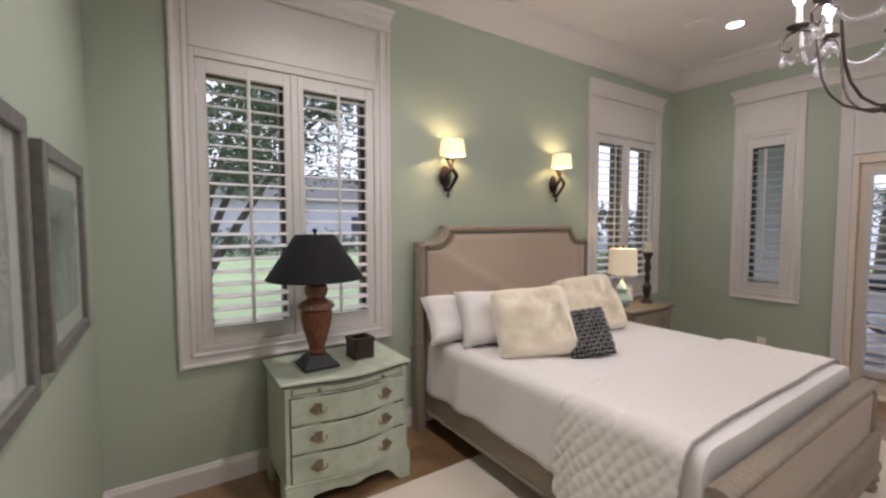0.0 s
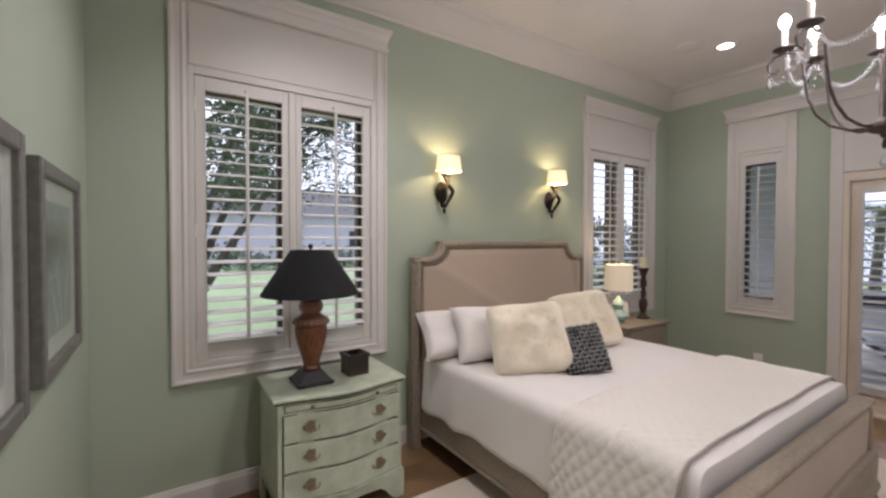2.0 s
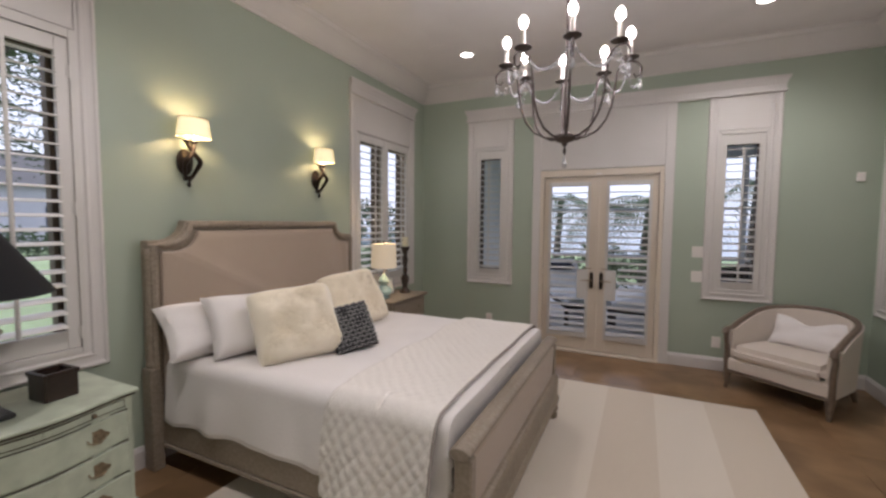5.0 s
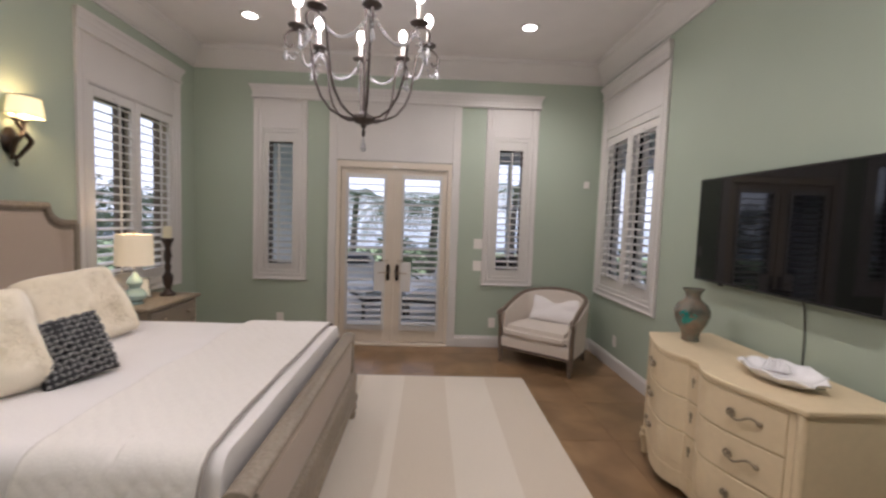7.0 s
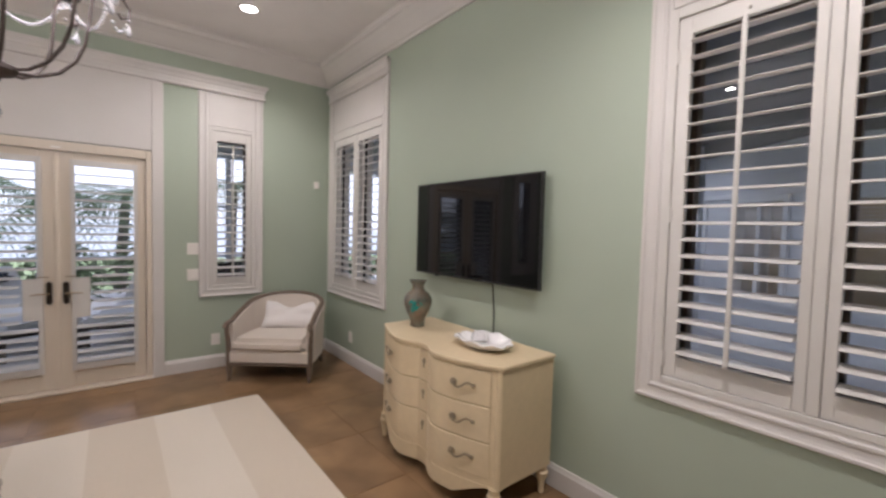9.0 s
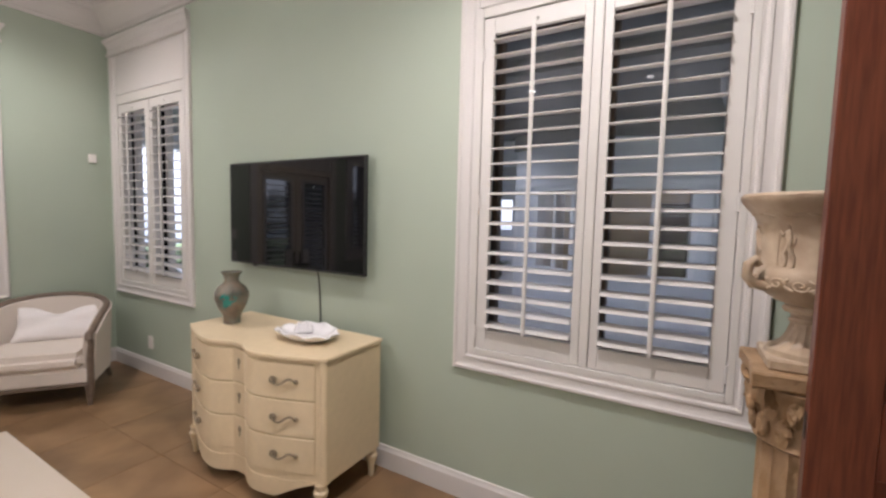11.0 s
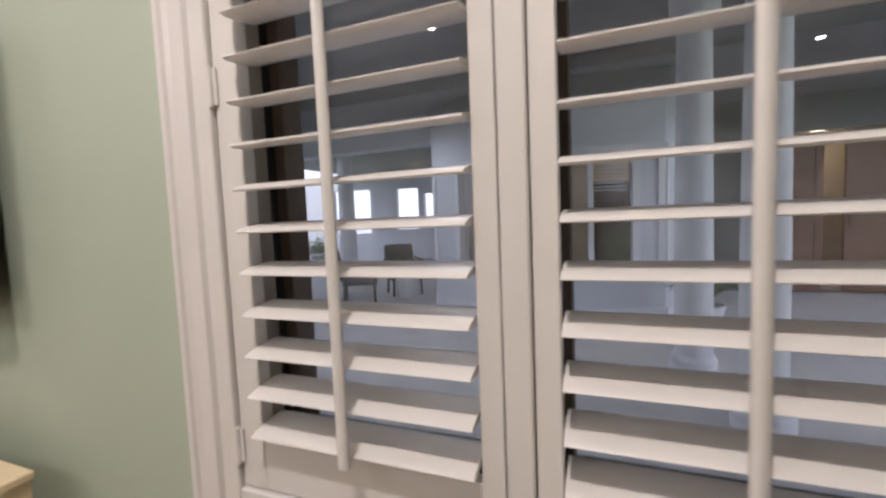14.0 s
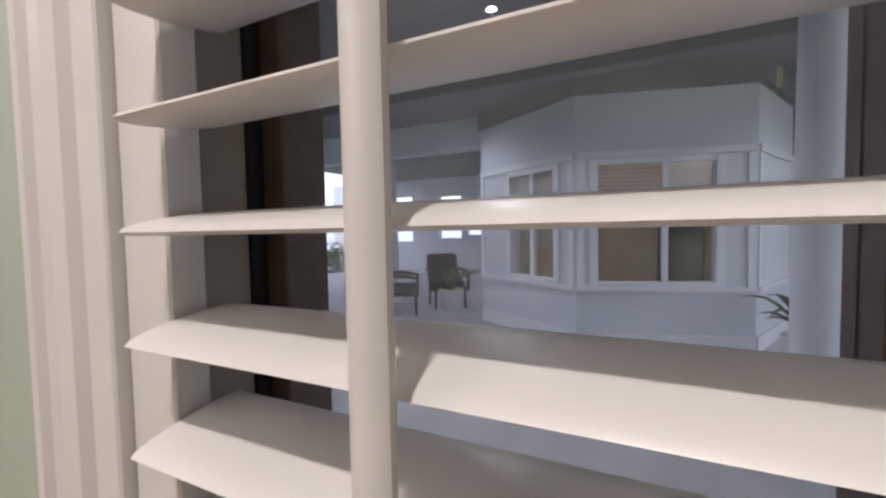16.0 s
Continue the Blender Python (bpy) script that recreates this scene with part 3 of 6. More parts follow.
MAT_BOARD = material("pale_mat_board", (0.62, 0.63, 0.60), 0.8)
PRINT = material("sea_green_print", (0.26, 0.33, 0.31), 0.7, grain=0.15, scale=9, mottle=0.1)
CORAL = material("white_coral_ink", (0.55, 0.60, 0.58), 0.8, grain=0.2, scale=60)
URN = material("aged_terracotta_stone", (0.53, 0.42, 0.30), 0.5, colour2=(0.36, 0.26, 0.175), scale=11, mottle=0.12, mottle_scale=5, bump=0.2, bump_scale=40)
PEDESTAL = material("ochre_carved_stone", (0.41, 0.27, 0.155), 0.6, colour2=(0.30, 0.18, 0.085), scale=9, mottle=0.2, mottle_scale=6, bump=0.6, bump_scale=45)
RUST = material("rusted_iron", (0.10, 0.075, 0.065), 0.6, 0.3, grain=0.5, scale=50)
BULB = material("candle_bulb", (1, 0.9, 0.8), 0.4, emit=(1.0, 0.88, 0.80), strength=22)
CANDLE = material("candle_sleeve", (0.75, 0.70, 0.62), 0.5)
CRYSTAL = material("crystal", (0.92, 0.92, 0.95), 0.08, transmission=0.6, coat=0.4)
CANGLOW = material("can_diffuser", (1, 0.95, 0.9), 0.5, emit=(1.0, 0.90, 0.82), strength=14)
SCONCE_SHADE = material("lit_cream_shade", (0.75, 0.66, 0.45), 0.8, emit=(1.0, 0.78, 0.40), strength=1.15, bump=0.1)
LAMP_SHADE = material("lit_linen_shade", (0.72, 0.63, 0.48), 0.85, emit=(1.0, 0.80, 0.52), strength=0.30, bump=0.2, bump_scale=400)
AQUA = material("aqua_ceramic", (0.36, 0.50, 0.48), 0.18, coat=0.6, mottle=0.06)
DISTRESS = material("distressed_brown_wood", (0.16, 0.12, 0.085), 0.6, colour2=(0.30, 0.25, 0.19), scale=16, stretch=(2, 6, 6), bump=0.3, bump_scale=80)
WAX = material("ivory_wax", (0.72, 0.66, 0.48), 0.5)
FELT = material("pewter_frame", (0.35, 0.36, 0.35), 0.35, 0.6, grain=0.3)


def wpart(name, bm, mat, th, label="", smooth=False):
    """A part given in the room's own coordinates."""
    return part(name, bm, mat, th, label, smooth, at=th.matrix_basis.inverted())


# ---- rug ----
rug = thing("area_rug", pose(-0.285, 2.07, 0), "large cream wool area rug with faint beige stripes", "rug")
x, k = -1.755, 0
while x < 1.18:
    x2 = min(x + 0.367, 1.185)
    wpart("rug_stripe", box(x + 0.0001, x2 - 0.0001, 0.10, 4.04, 0.0005, 0.0125 - 0.0003 * (k % 2), 0.0004), RUGB if k % 2 else RUGM, rug)
    x, k = x2, k + 1

# ---- bed ----
bed = thing("bed", pose(-1.3, 2.405, 0), "taupe wooden bed with upholstered notched headboard", "bed")


def head_outline(inset=0.0, base=0.30):
    ya, yb, zt, zs = 1.465 + inset, 3.345 - inset, 1.495 - inset, 1.375 - inset
    left = []
    for i in range(9):
        a = radians(90 * i / 8)
        left.append((ya + 0.075 + 0.15 * math.sin(a) , zs + (zt - zs) * (1 - math.cos(a))))
    pts = [(ya, base), (ya, zs), (ya + 0.06, zs)] + left + [(ya + 0.245, zt)]
    return pts + [(ya + yb - y, z) for y, z in reversed(pts)]


wpart("headboard_frame", prism(head_outline(), "x", -2.355, -2.285, bevel=0.004), TAUPE, bed)
out = head_outline(0.026)
wpart("headboard_moulding", tube([(-2.282, y, z) for y, z in out], 0.026, 8), TAUPE, bed, smooth=True)
cush = bmesh.new()
inner = head_outline(0.068, 0.45)
cy = 2.405
lo = [cush.verts.new((-2.284, y, z)) for y, z in inner]
mid = [cush.verts.new((-2.262, y, z)) for y, z in inner]
mid2 = [cush.verts.new((-2.252, cy + (y - cy) * 0.985, 0.9 + (z - 0.9) * 0.975)) for y, z in inner]
n = len(inner)
for a, b in ((lo, mid), (mid, mid2)):
    for i in range(n):
        cush.faces.new((a[i], a[(i + 1) % n], b[(i + 1) % n], b[i]))
cush.faces.new(mid2)
bmesh.ops.recalc_face_normals(cush, faces=cush.faces[:])
wpart("headboard_cushion", cush, LINEN, bed, "beige linen upholstered panel", smooth=True)
for y in (1.475, 3.335):
    post = box(-2.345, -2.255, y - 0.035, y + 0.035, 0.0, 0.62, 0.005)
    wpart("post", post, TAUPE, bed)
    turn = lathe([(0.028, 0.62), (0.034, 0.63), (0.034, 0.65), (0.022, 0.67), (0.026, 0.72), (0.028, 1.0), (0.024, 1.27), (0.033, 1.29), (0.033, 1.31), (0.026, 1.33)], 14)
    for v in turn.verts:
        v.co += Vector((-2.30, y, 0))
    wpart("turned_column", turn, TAUPE, bed, smooth=True)
for y in (1.50, 3.225):
    rail = box(-2.25, -0.335, y - 0.0 if y > 2 else y, y + 0.03, 0.16, 0.40, 0.006)
    wpart("side_rail", rail, TAUPE, bed)
    wpart("rail_moulding", box(-2.25, -0.335, y - 0.008, y + 0.038, 0.135, 0.159, 0.006), TAUPE, bed)
fb = [(-0.325, 0.34), (-0.325, 0.555), (-0.315, 0.575), (-0.275, 0.575), (-0.265, 0.555), (-0.272, 0.34)]
wpart("footboard_panel", prism(fb, "y", 1.53, 3.19), LINEN, bed, "beige upholstered footboard panel")
capb = [(-0.338, 0.585), (-0.345, 0.60), (-0.340, 0.614), (-0.320, 0.624), (-0.285, 0.624), (-0.262, 0.614), (-0.254, 0.602), (-0.260, 0.59), (-0.272, 0.574), (-0.325, 0.572)]
wpart("footboard_cap", prism(capb, "y", 1.45, 3.255, bevel=0.003), TAUPE, bed)
for ya, yb in ((1.475, 1.529), (3.191, 3.245)):
    wpart("footboard_stile", box(-0.335, -0.258, ya, yb, 0.341, 0.571, 0.006), TAUPE, bed)
low = [(-0.345, 0.137), (-0.345, 0.34), (-0.255, 0.34), (-0.240, 0.33), (-0.235, 0.305), (-0.240, 0.185), (-0.225, 0.16), (-0.225, 0.137)]
wpart("footboard_rail", prism(low, "y", 1.475, 3.245, bevel=0.003), TAUPE, bed)
for y in (1.52, 3.20):
    ft = lathe([(0.028, 0.0), (0.040, 0.012), (0.046, 0.04), (0.036, 0.062), (0.052, 0.082), (0.050, 0.10), (0.042, 0.115), (0.052, 0.136)], 16)
    for v in ft.verts:
        v.co += Vector((-0.275, y, 0))
    wpart("foot", ft, TAUPE, bed, smooth=True)
mat_th = thing("mattress", pose(-1.3, 2.37, 0.40), "thick white mattress on the bed", "mattress")
wpart("mattress_body", box(-2.235, -0.372, 1.555, 3.20, 0.401, 0.668, 0.05, seg=3), SHEET, mat_th, smooth=True)
wpart("box_spring", box(-2.235, -0.372, 1.56, 3.19, 0.17, 0.399, 0.01), SHEET, mat_th)


def drape(xa, xb, nx, top, ys, yn, hs, hn, bulge, wrinkle, pattern=None, off=0.0, foot=None):
    """Cloth lying over the bed and hanging down both sides: hem heights hs and hn."""
    bm = bmesh.new()
    sec = []
    r = 0.07
    for i in range(15):
        sec.append((ys - bulge * (1 - i / 14) * 0.6, hs + (top - r - hs) * i / 14, 0))
    for i in range(1, 7):
        a = radians(90 * i / 6)
        sec.append((ys + r - r * math.cos(a), top - r + r * math.sin(a), 1))
    for i in range(1, 44):
        sec.append((ys + r + (yn - ys - 2 * r) * i / 44, top, 2))
    for i in range(6, -1, -1):
        a = radians(90 * i / 6)
        sec.append((yn - r + r * math.cos(a), top - r + r * math.sin(a), 1))
    for i in range(13, -1, -1):
        sec.append((yn + bulge * (1 - i / 14) * 0.6, hn + (top - r - hn) * i / 14, 0))
    grid = []
    run = [0.0]
    for (a, b, _), (c, d, _) in zip(sec, sec[1:]):
        run.append(run[-1] + math.hypot(c - a, d - b))
    for ix in range(nx + 1):
        x = xa + (xb - xa) * ix / nx
        row = []
        for (y, z, kind), s in zip(sec, run):
            side = -1 if y < 2.3 else 1
            drop = max(0.0, (top - z) / 0.4)
            w = noise.noise(Vector((x * 3.2, s * 2.2, off))) * 0.6 + noise.noise(Vector((x * 9, s * 5, off + 7))) * 0.3
            fold = math.sin(x * 17 + 2.5 * noise.noise(Vector((x * 2, 0, off)))) * 0.014 * drop
            hem = noise.noise(Vector((x * 4, off, side * 3.0))) * 0.028 * drop
            pat = pattern(x, s) if pattern else 0.0
            if kind == 2:
                p = Vector((x, y, z + wrinkle * w + pat))
            else:
                p = Vector((x, y + side * (fold + wrinkle * w + pat) * min(1, 0.3 + drop), z + hem + (wrinkle * w * 0.4)))
            row.append(bm.verts.new(p))
        grid.append(row)
    for a, b in zip(grid, grid[1:]):
        for j in range(len(sec) - 1):
            bm.faces.new((a[j], a[j + 1], b[j + 1], b[j]))
    if foot:
        edge = [bm.verts.new((v.co.x + foot[0], v.co.y + (2.37 - v.co.y) * 0.01, min(v.co.z, foot[1]))) for v in grid[-1]]
        for j in range(len(sec) - 1):
            bm.faces.new((grid[-1][j], grid[-1][j + 1], edge[j + 1], edge[j]))
    bmesh.ops.recalc_face_normals(bm, faces=bm.faces[:])
    return bm


def solid(ob, t):
    m = ob.modifiers.new("thickness", "SOLIDIFY")
    m.thickness, m.offset = t, 1.0
    return ob


spread_bm = drape(-2.22, -0.378, 150, 0.684, 1.515, 3.235, 0.315, 0.315, 0.045, 0.011, foot=(0.02, 0.5))
per_row = len(spread_bm.verts) // 152
spread_bm.verts.ensure_lookup_table()
hems = [[spread_bm.verts[r * per_row + c].co.copy() for r in range(0, 151, 2)] for c in (0, per_row - 1)]
spread = thing("bedspread", pose(-1.3, 2.37, 0.684), "smooth white cotton bedspread hanging over the mattress sides", "bedding")
solid(wpart("spread_cloth", spread_bm, SHEET, spread, smooth=True), 0.006)
for line in hems:
    wpart("hem", tube(line, 0.0065, 6), SHEET, spread, smooth=True)


def quilting(x, s):
    u, v = (x + s * 0.8) / 0.066 + 0.12 * math.sin(s * 31), (x - s * 0.8) / 0.066 + 0.12 * math.sin(x * 27)
    return 0.012 * (abs(math.sin(math.pi * u)) * abs(math.sin(math.pi * v))) ** 0.45


def fine(bm, n=1):
    bmesh.ops.subdivide_edges(bm, edges=bm.edges[:], cuts=n, use_grid_fill=True)
    return bm


def throw_mesh():
    bm = bmesh.new()
    sec, top, ys, yn, r, hs = [], 0.700, 1.492, 3.255, 0.075, 0.235
    for i in range(46):
        sec.append((ys - 0.05 * (1 - i / 45), hs + (top - r - hs) * i / 45))
    for i in range(1, 9):
        a = radians(90 * i / 8)
        sec.append((ys + r - r * math.cos(a), top - r + r * math.sin(a)))
    for i in range(1, 150):
        sec.append((ys + r + (yn - ys - 2 * r) * i / 150, top))
    for i in range(8, -1, -1):
        a = radians(90 * i / 8)
        sec.append((yn - r + r * math.cos(a), top - r + r * math.sin(a)))
    for i in range(20, -1, -1):
        sec.append((yn + 0.03 * (1 - i / 20), 0.36 + (top - r - 0.36) * i / 20))
    run = [0.0]
    for (a, b), (c, d) in zip(sec, sec[1:]):
        run.append(run[-1] + math.hypot(c - a, d - b))
    grid, nx = [], 56
    for ix in range(nx + 1):
        row = []
        for (y, z), s in zip(sec, run):
            x = -1.0 + 0.565 * ix / nx
            side = -1 if y < 2.37 else 1
            drop = max(0.0, (top - z) / 0.45)
            x += 0.03 * noise.noise(Vector((s * 3, 0, 4))) * (1 if ix < nx / 2 else 0.4)
            w = 0.010 * noise.noise(Vector((x * 3.2, s * 2.2, 0))) + 0.006 * noise.noise(Vector((x * 7, s * 4, 9)))
            q = quilting(x, s) * (0.35 + 0.65 * min(1, drop * 2))
            fold = math.sin(x * 15 + 1.0) * 0.018 * drop
            hem = -0.02 * math.sin(x * 6) * drop
            if drop < 0.02:
                p = (x, y, z + w + q)
            else:
                p = (x, y + side * (fold + q), z + w * (1 - min(1, drop)) + hem)
            row.append(bm.verts.new(p))
        grid.append(row)
    for a, b in zip(grid, grid[1:]):
        for j in range(len(sec) - 1):
            bm.faces.new((a[j], a[j + 1], b[j + 1], b[j]))
    bmesh.ops.recalc_face_normals(bm, faces=bm.faces[:])
    return bm, [v.co.copy() for v in grid[-1]]


tm, edge = throw_mesh()
throw = thing("quilted_throw", pose(-0.70, 2.37, 0.70), "ivory quilted throw folded across the bed foot", "blanket")
solid(wpart("throw_cloth", tm, QUILT, throw, smooth=True), 0.008)
wpart("binding", tube([p + Vector((0.004, 0, 0.004)) for p in edge[::3]], 0.007, 6), PIPING, throw, "narrow grey bound edge", smooth=True)


def pillow_bm(w, h, t, n=26, pinch=0.09, seed=0.0, lump=0.02, chop=0.0, shag=0.0):
    """A stuffed cushion in the xz plane, front towards -y."""
    bm = bmesh.new()
    sides = []
    for s in (-1, 1):
        g = []
        for i in range(n + 1):
            row = []
            for j in range(n + 1):
                u, v = 2 * i / n - 1, 2 * j / n - 1
                e = max(0.0, (1 - u ** 4) * (1 - v ** 4)) ** 0.5
                px = u * w / 2 * (1 - pinch * (1 - v * v) * abs(u) ** 3 * 0 - pinch * (1 - abs(v) ** 1.5) * abs(u) ** 2)
                pz = v * h / 2 * (1 - pinch * (1 - abs(u) ** 1.5) * abs(v) ** 2)
                if shag:
                    k = 1 - 0.07 * (u * v) ** 4
                    px, pz = px * k, pz * k
                pz -= chop * math.exp(-(u / 0.38) ** 2) * max(0.0, v) ** 1.5
                th = t / 2 * e ** 0.8 + lump * e * noise.noise(Vector((u * 1.7 + seed, v * 1.7, s + seed)))
                th += shag * e * (noise.noise(Vector((u * 4.5 + seed, v * 4.5, s))) + 0.6 * noise.noise(Vector((u * 10 + seed, v * 10, s))))
                edge_v = i in (0, n) or j in (0, n)
                if edge_v and s == 1:
                    row.append(sides[0][i][j])
                else:
                    row.append(bm.verts.new((px, s * th, pz)))
            g.append(row)
        sides.append(g)
        for i in range(n):
            for j in range(n):
                q = (g[i][j], g[i + 1][j], g[i + 1][j + 1], g[i][j + 1])
                bm.faces.new(q if s == -1 else q[::-1])
    bmesh.ops.recalc_face_normals(bm, faces=bm.faces[:])
    return bm


def fur_bm(w, h, t, count, seed):
    """Short soft tufts standing on a cushion."""
    base = pillow_bm(w, h, t, n=40, pinch=0.10, seed=seed, lump=0.03, shag=0.0025)
    rnd = random.Random(int(seed * 10))
    faces = base.faces[:]
    verts, tris = [], []
    for _ in range(count):
        f = faces[rnd.randrange(len(faces))]
        a, b = rnd.random(), rnd.random()
        c = [v.co for v in f.verts]
        p = c[0].lerp(c[1], a).lerp(c[3].lerp(c[2], a), b)
        nn = f.normal
        d = Vector((rnd.gauss(0, 1), rnd.gauss(0, 1), rnd.gauss(-0.5, 1))) * 0.4 + noise.noise_vector(p * 12) * 0.3
        tip = p + (nn * 0.3 + d).normalized() * rnd.uniform(0.005, 0.011)
        s = nn.cross(d).normalized() * rnd.uniform(0.0012, 0.0025)
        k = len(verts)
        verts += [p - nn * 0.003 + s, p - nn * 0.003 - s, tip]
        tris.append((k, k + 1, k + 2))
    base.free()
    bm = bmesh.new()
    vs = [bm.verts.new(v) for v in verts]
    for t3 in tris:
        bm.faces.new([vs[i] for i in t3])
    return bm


def place_pillow(x, y, z, yaw, lean, roll=0):
    """Bottom edge at (x, y, z); the front faces yaw degrees from south and leans back."""
    return pose(x, y, z, 0, 0, yaw) @ pose(0, 0, 0, -lean, roll, 0)


def cushion(name, label, w, h, t, m, mat, seed):
    th = thing(name, m, label, "pillow", "pillows on the bed")
    part("pillow_cover", pillow_bm(w, h, t, seed=seed), mat, th, smooth=True, at=pose(0, 0, h / 2))
    return th


cushion("bed_pillow", "plump white cotton pillow leaning on the headboard", 0.60, 0.37, 0.17, place_pillow(-1.97, 1.71, 0.697, 80, 40), SHEET, 1.0)
cushion("bed_pillow", "plump white cotton pillow in front of another", 0.56, 0.40, 0.17, place_pillow(-1.77, 1.82, 0.697, 72, 33), SHEET, 2.3)
for seed, xx, yy, yw, ln, lab in ((3.1, -1.455, 1.845, 60, 34, "square cream faux fur pillow with shaggy pile"), (4.7, -1.63, 2.67, 74, 34, "square cream faux fur pillow beside the knitted one")):
    th = thing("fur_pillow", place_pillow(xx, yy, 0.694, yw, ln, -5), lab, "pillow", "pillows on the bed")
    part("pillow_cover", pillow_bm(0.51, 0.47, 0.24, n=40, pinch=0.05, seed=seed, lump=0.035, shag=0.006), FUR, th, smooth=True, at=pose(0, 0, 0.225))
    tagged(part("shag", fur_bm(0.51, 0.47, 0.24, 30000, seed), FUR, th, at=pose(0, 0, 0.225)), kind="stuff")
knit = thing("knit_pillow", place_pillow(-1.275, 2.115, 0.703, 62, 30, -7), "small charcoal chunky knitted pillow", "pillow", "pillows on the bed")
part("pillow_cover", pillow_bm(0.34, 0.34, 0.13, pinch=0.06, seed=6.0), KNIT, knit, smooth=True, at=pose(0, 0, 0.142) @ Matrix.Diagonal((0.84, 0.9, 0.90, 1)))
kb = bmesh.new()
for i in range(12):
    for j in range(12):
        u, v = (i + 0.5) / 12 * 2 - 1, (j + 0.5) / 12 * 2 - 1
        e = max(0.0, (1 - u ** 4) * (1 - v ** 4)) ** 0.5
        for s in (-1,):
            m = Matrix.Translation((u * 0.163, s * 0.064 * e ** 0.8, v * 0.163)) @ pose(0, 0, 0, 0, 40 if (i + j) % 2 else -40, 0) @ Matrix.Diagonal((0.0155, 0.0125, 0.0088, 1))
            bmesh.ops.create_icosphere(kb, subdivisions=2, radius=1, matrix=m)
part("knit_stitches", kb, YARN, knit, smooth=True, at=pose(0, 0, 0.142) @ Matrix.Diagonal((0.84, 0.9, 0.90, 1)))

# ---- mint nightstand ----
NS = thing("nightstand", pose(-2.03, 0.78, 0), "distressed mint green serpentine nightstand with three drawers", "nightstand")


def serp(u, a=0.018):
    """Bow of a serpentine front for u in 0..1, positive towards the room."""
    return 1.3 * a * (0.9 - math.cos(2 * math.pi * u))


def bow_plan(ya, yb, back, front, a, n=24, out=0.0):
    pts = [(back, ya), (back, yb)]
    for i in range(n, -1, -1):
        u = i / n
        pts.append((front + serp(u, a) + out, ya + (yb - ya) * u))
    return pts


wpart("body", prism(bow_plan(0.435, 1.125, -2.30, -1.845, 0.02), "z", 0.15, 0.672), SAGE, NS)
wpart("tabletop", prism(bow_plan(0.41, 1.15, -2.32, -1.825, 0.022), "z", 0.686, 0.702, bevel=0.004), SAGE, NS)
wpart("top_moulding", prism(bow_plan(0.42, 1.14, -2.31, -1.835, 0.021), "z", 0.673, 0.685, bevel=0.003), WORN, NS)
wpart("pull_out_slide", prism(bow_plan(0.47, 1.09, -1.90, -1.838, 0.019), "z", 0.630, 0.660, bevel=0.002), SAGE, NS)
wpart("slide_gap", prism(bow_plan(0.466, 1.094, -1.90, -1.8405, 0.02), "z", 0.6265, 0.6635), WORN, NS)
for yy in (0.60, 0.96):
    part("slide_knob", lathe([(0.006, 0), (0.005, 0.008), (0.010, 0.013), (0.008, 0.020), (0, 0.022)], 14), BRASS, NS, smooth=True, at=NS.matrix_basis.inverted() @ pose(-1.8385 + serp((yy - 0.47) / 0.62, 0.019), yy, 0.645, 0, 90, 0))
for zz, hh in ((0.475, 0.135), (0.325, 0.135), (0.172, 0.138)):
    wpart("drawer_gap", prism(bow_plan(0.455, 1.105, -1.90, -1.8425, 0.02), "z", zz - 0.005, zz + hh + 0.005), WORN, NS)
    d = wpart("drawer", prism(bow_plan(0.46, 1.10, -1.90, -1.831, 0.02), "z", zz, zz + hh, bevel=0.003), SAGE, NS)
    for yy in (0.60, 0.96):
        u = (yy - 0.46) / 0.64
        xx = -1.831 + serp(u, 0.02)
        bp = bmesh.new()
        ring = [(0.048 * math.cos(t) * (1 + 0.14 * math.cos(4 * t)), 0.033 * math.sin(t) * (1 + 0.14 * math.cos(6 * t))) for t in [2 * math.pi * i / 28 for i in range(28)]]
        prism([(yy + a, zz + hh * 0.53 + b) for a, b in ring], "x", xx, xx + 0.003, bp)
        part("drawer_plate", bp, BRASS, d, at=Matrix.Identity(4))
        bail = tube([(xx + 0.006, yy - 0.032, zz + hh * 0.55), (xx + 0.016, yy - 0.030, zz + hh * 0.45), (xx + 0.02, yy, zz + hh * 0.38), (xx + 0.016, yy + 0.030, zz + hh * 0.45), (xx + 0.006, yy + 0.032, zz + hh * 0.55)], 0.0035, 8)
        part("drawer_pull", bail, BRASS, d, "aged brass bail pull", smooth=True, at=Matrix.Identity(4))
base_poly = []
for i in range(25):
    y = 0.425 + 0.71 * i / 24
    u = i / 24
    e = min(u, 1 - u)
    zlow = 0.001 if e < 0.10 else 0.001 + 0.085 * min(1, ((e - 0.10) / 0.09)) - 0.02 * max(0, math.cos((u - 0.5) * 14)) * (1 if e > 0.3 else 0)
    base_poly.append((y, zlow))
ab = prism(base_poly + [(1.135, 0.149), (0.425, 0.149)], "x", -1.865, -1.825, bevel=0.0)
wpart("apron", ab, SAGE, NS)
wpart("base_moulding", prism(bow_plan(0.425, 1.135, -2.30, -1.835, 0.02), "z", 0.150, 0.166, bevel=0.004), SAGE, NS)
for ya, yb in ((0.425, 0.45), (1.11, 1.135)):
    for xa, xb in ((-1.95, -1.866), (-2.30, -2.22)):
        wpart("bracket_foot", box(xa, xb, ya, yb, 0.001, 0.149, 0.003), SAGE, NS)

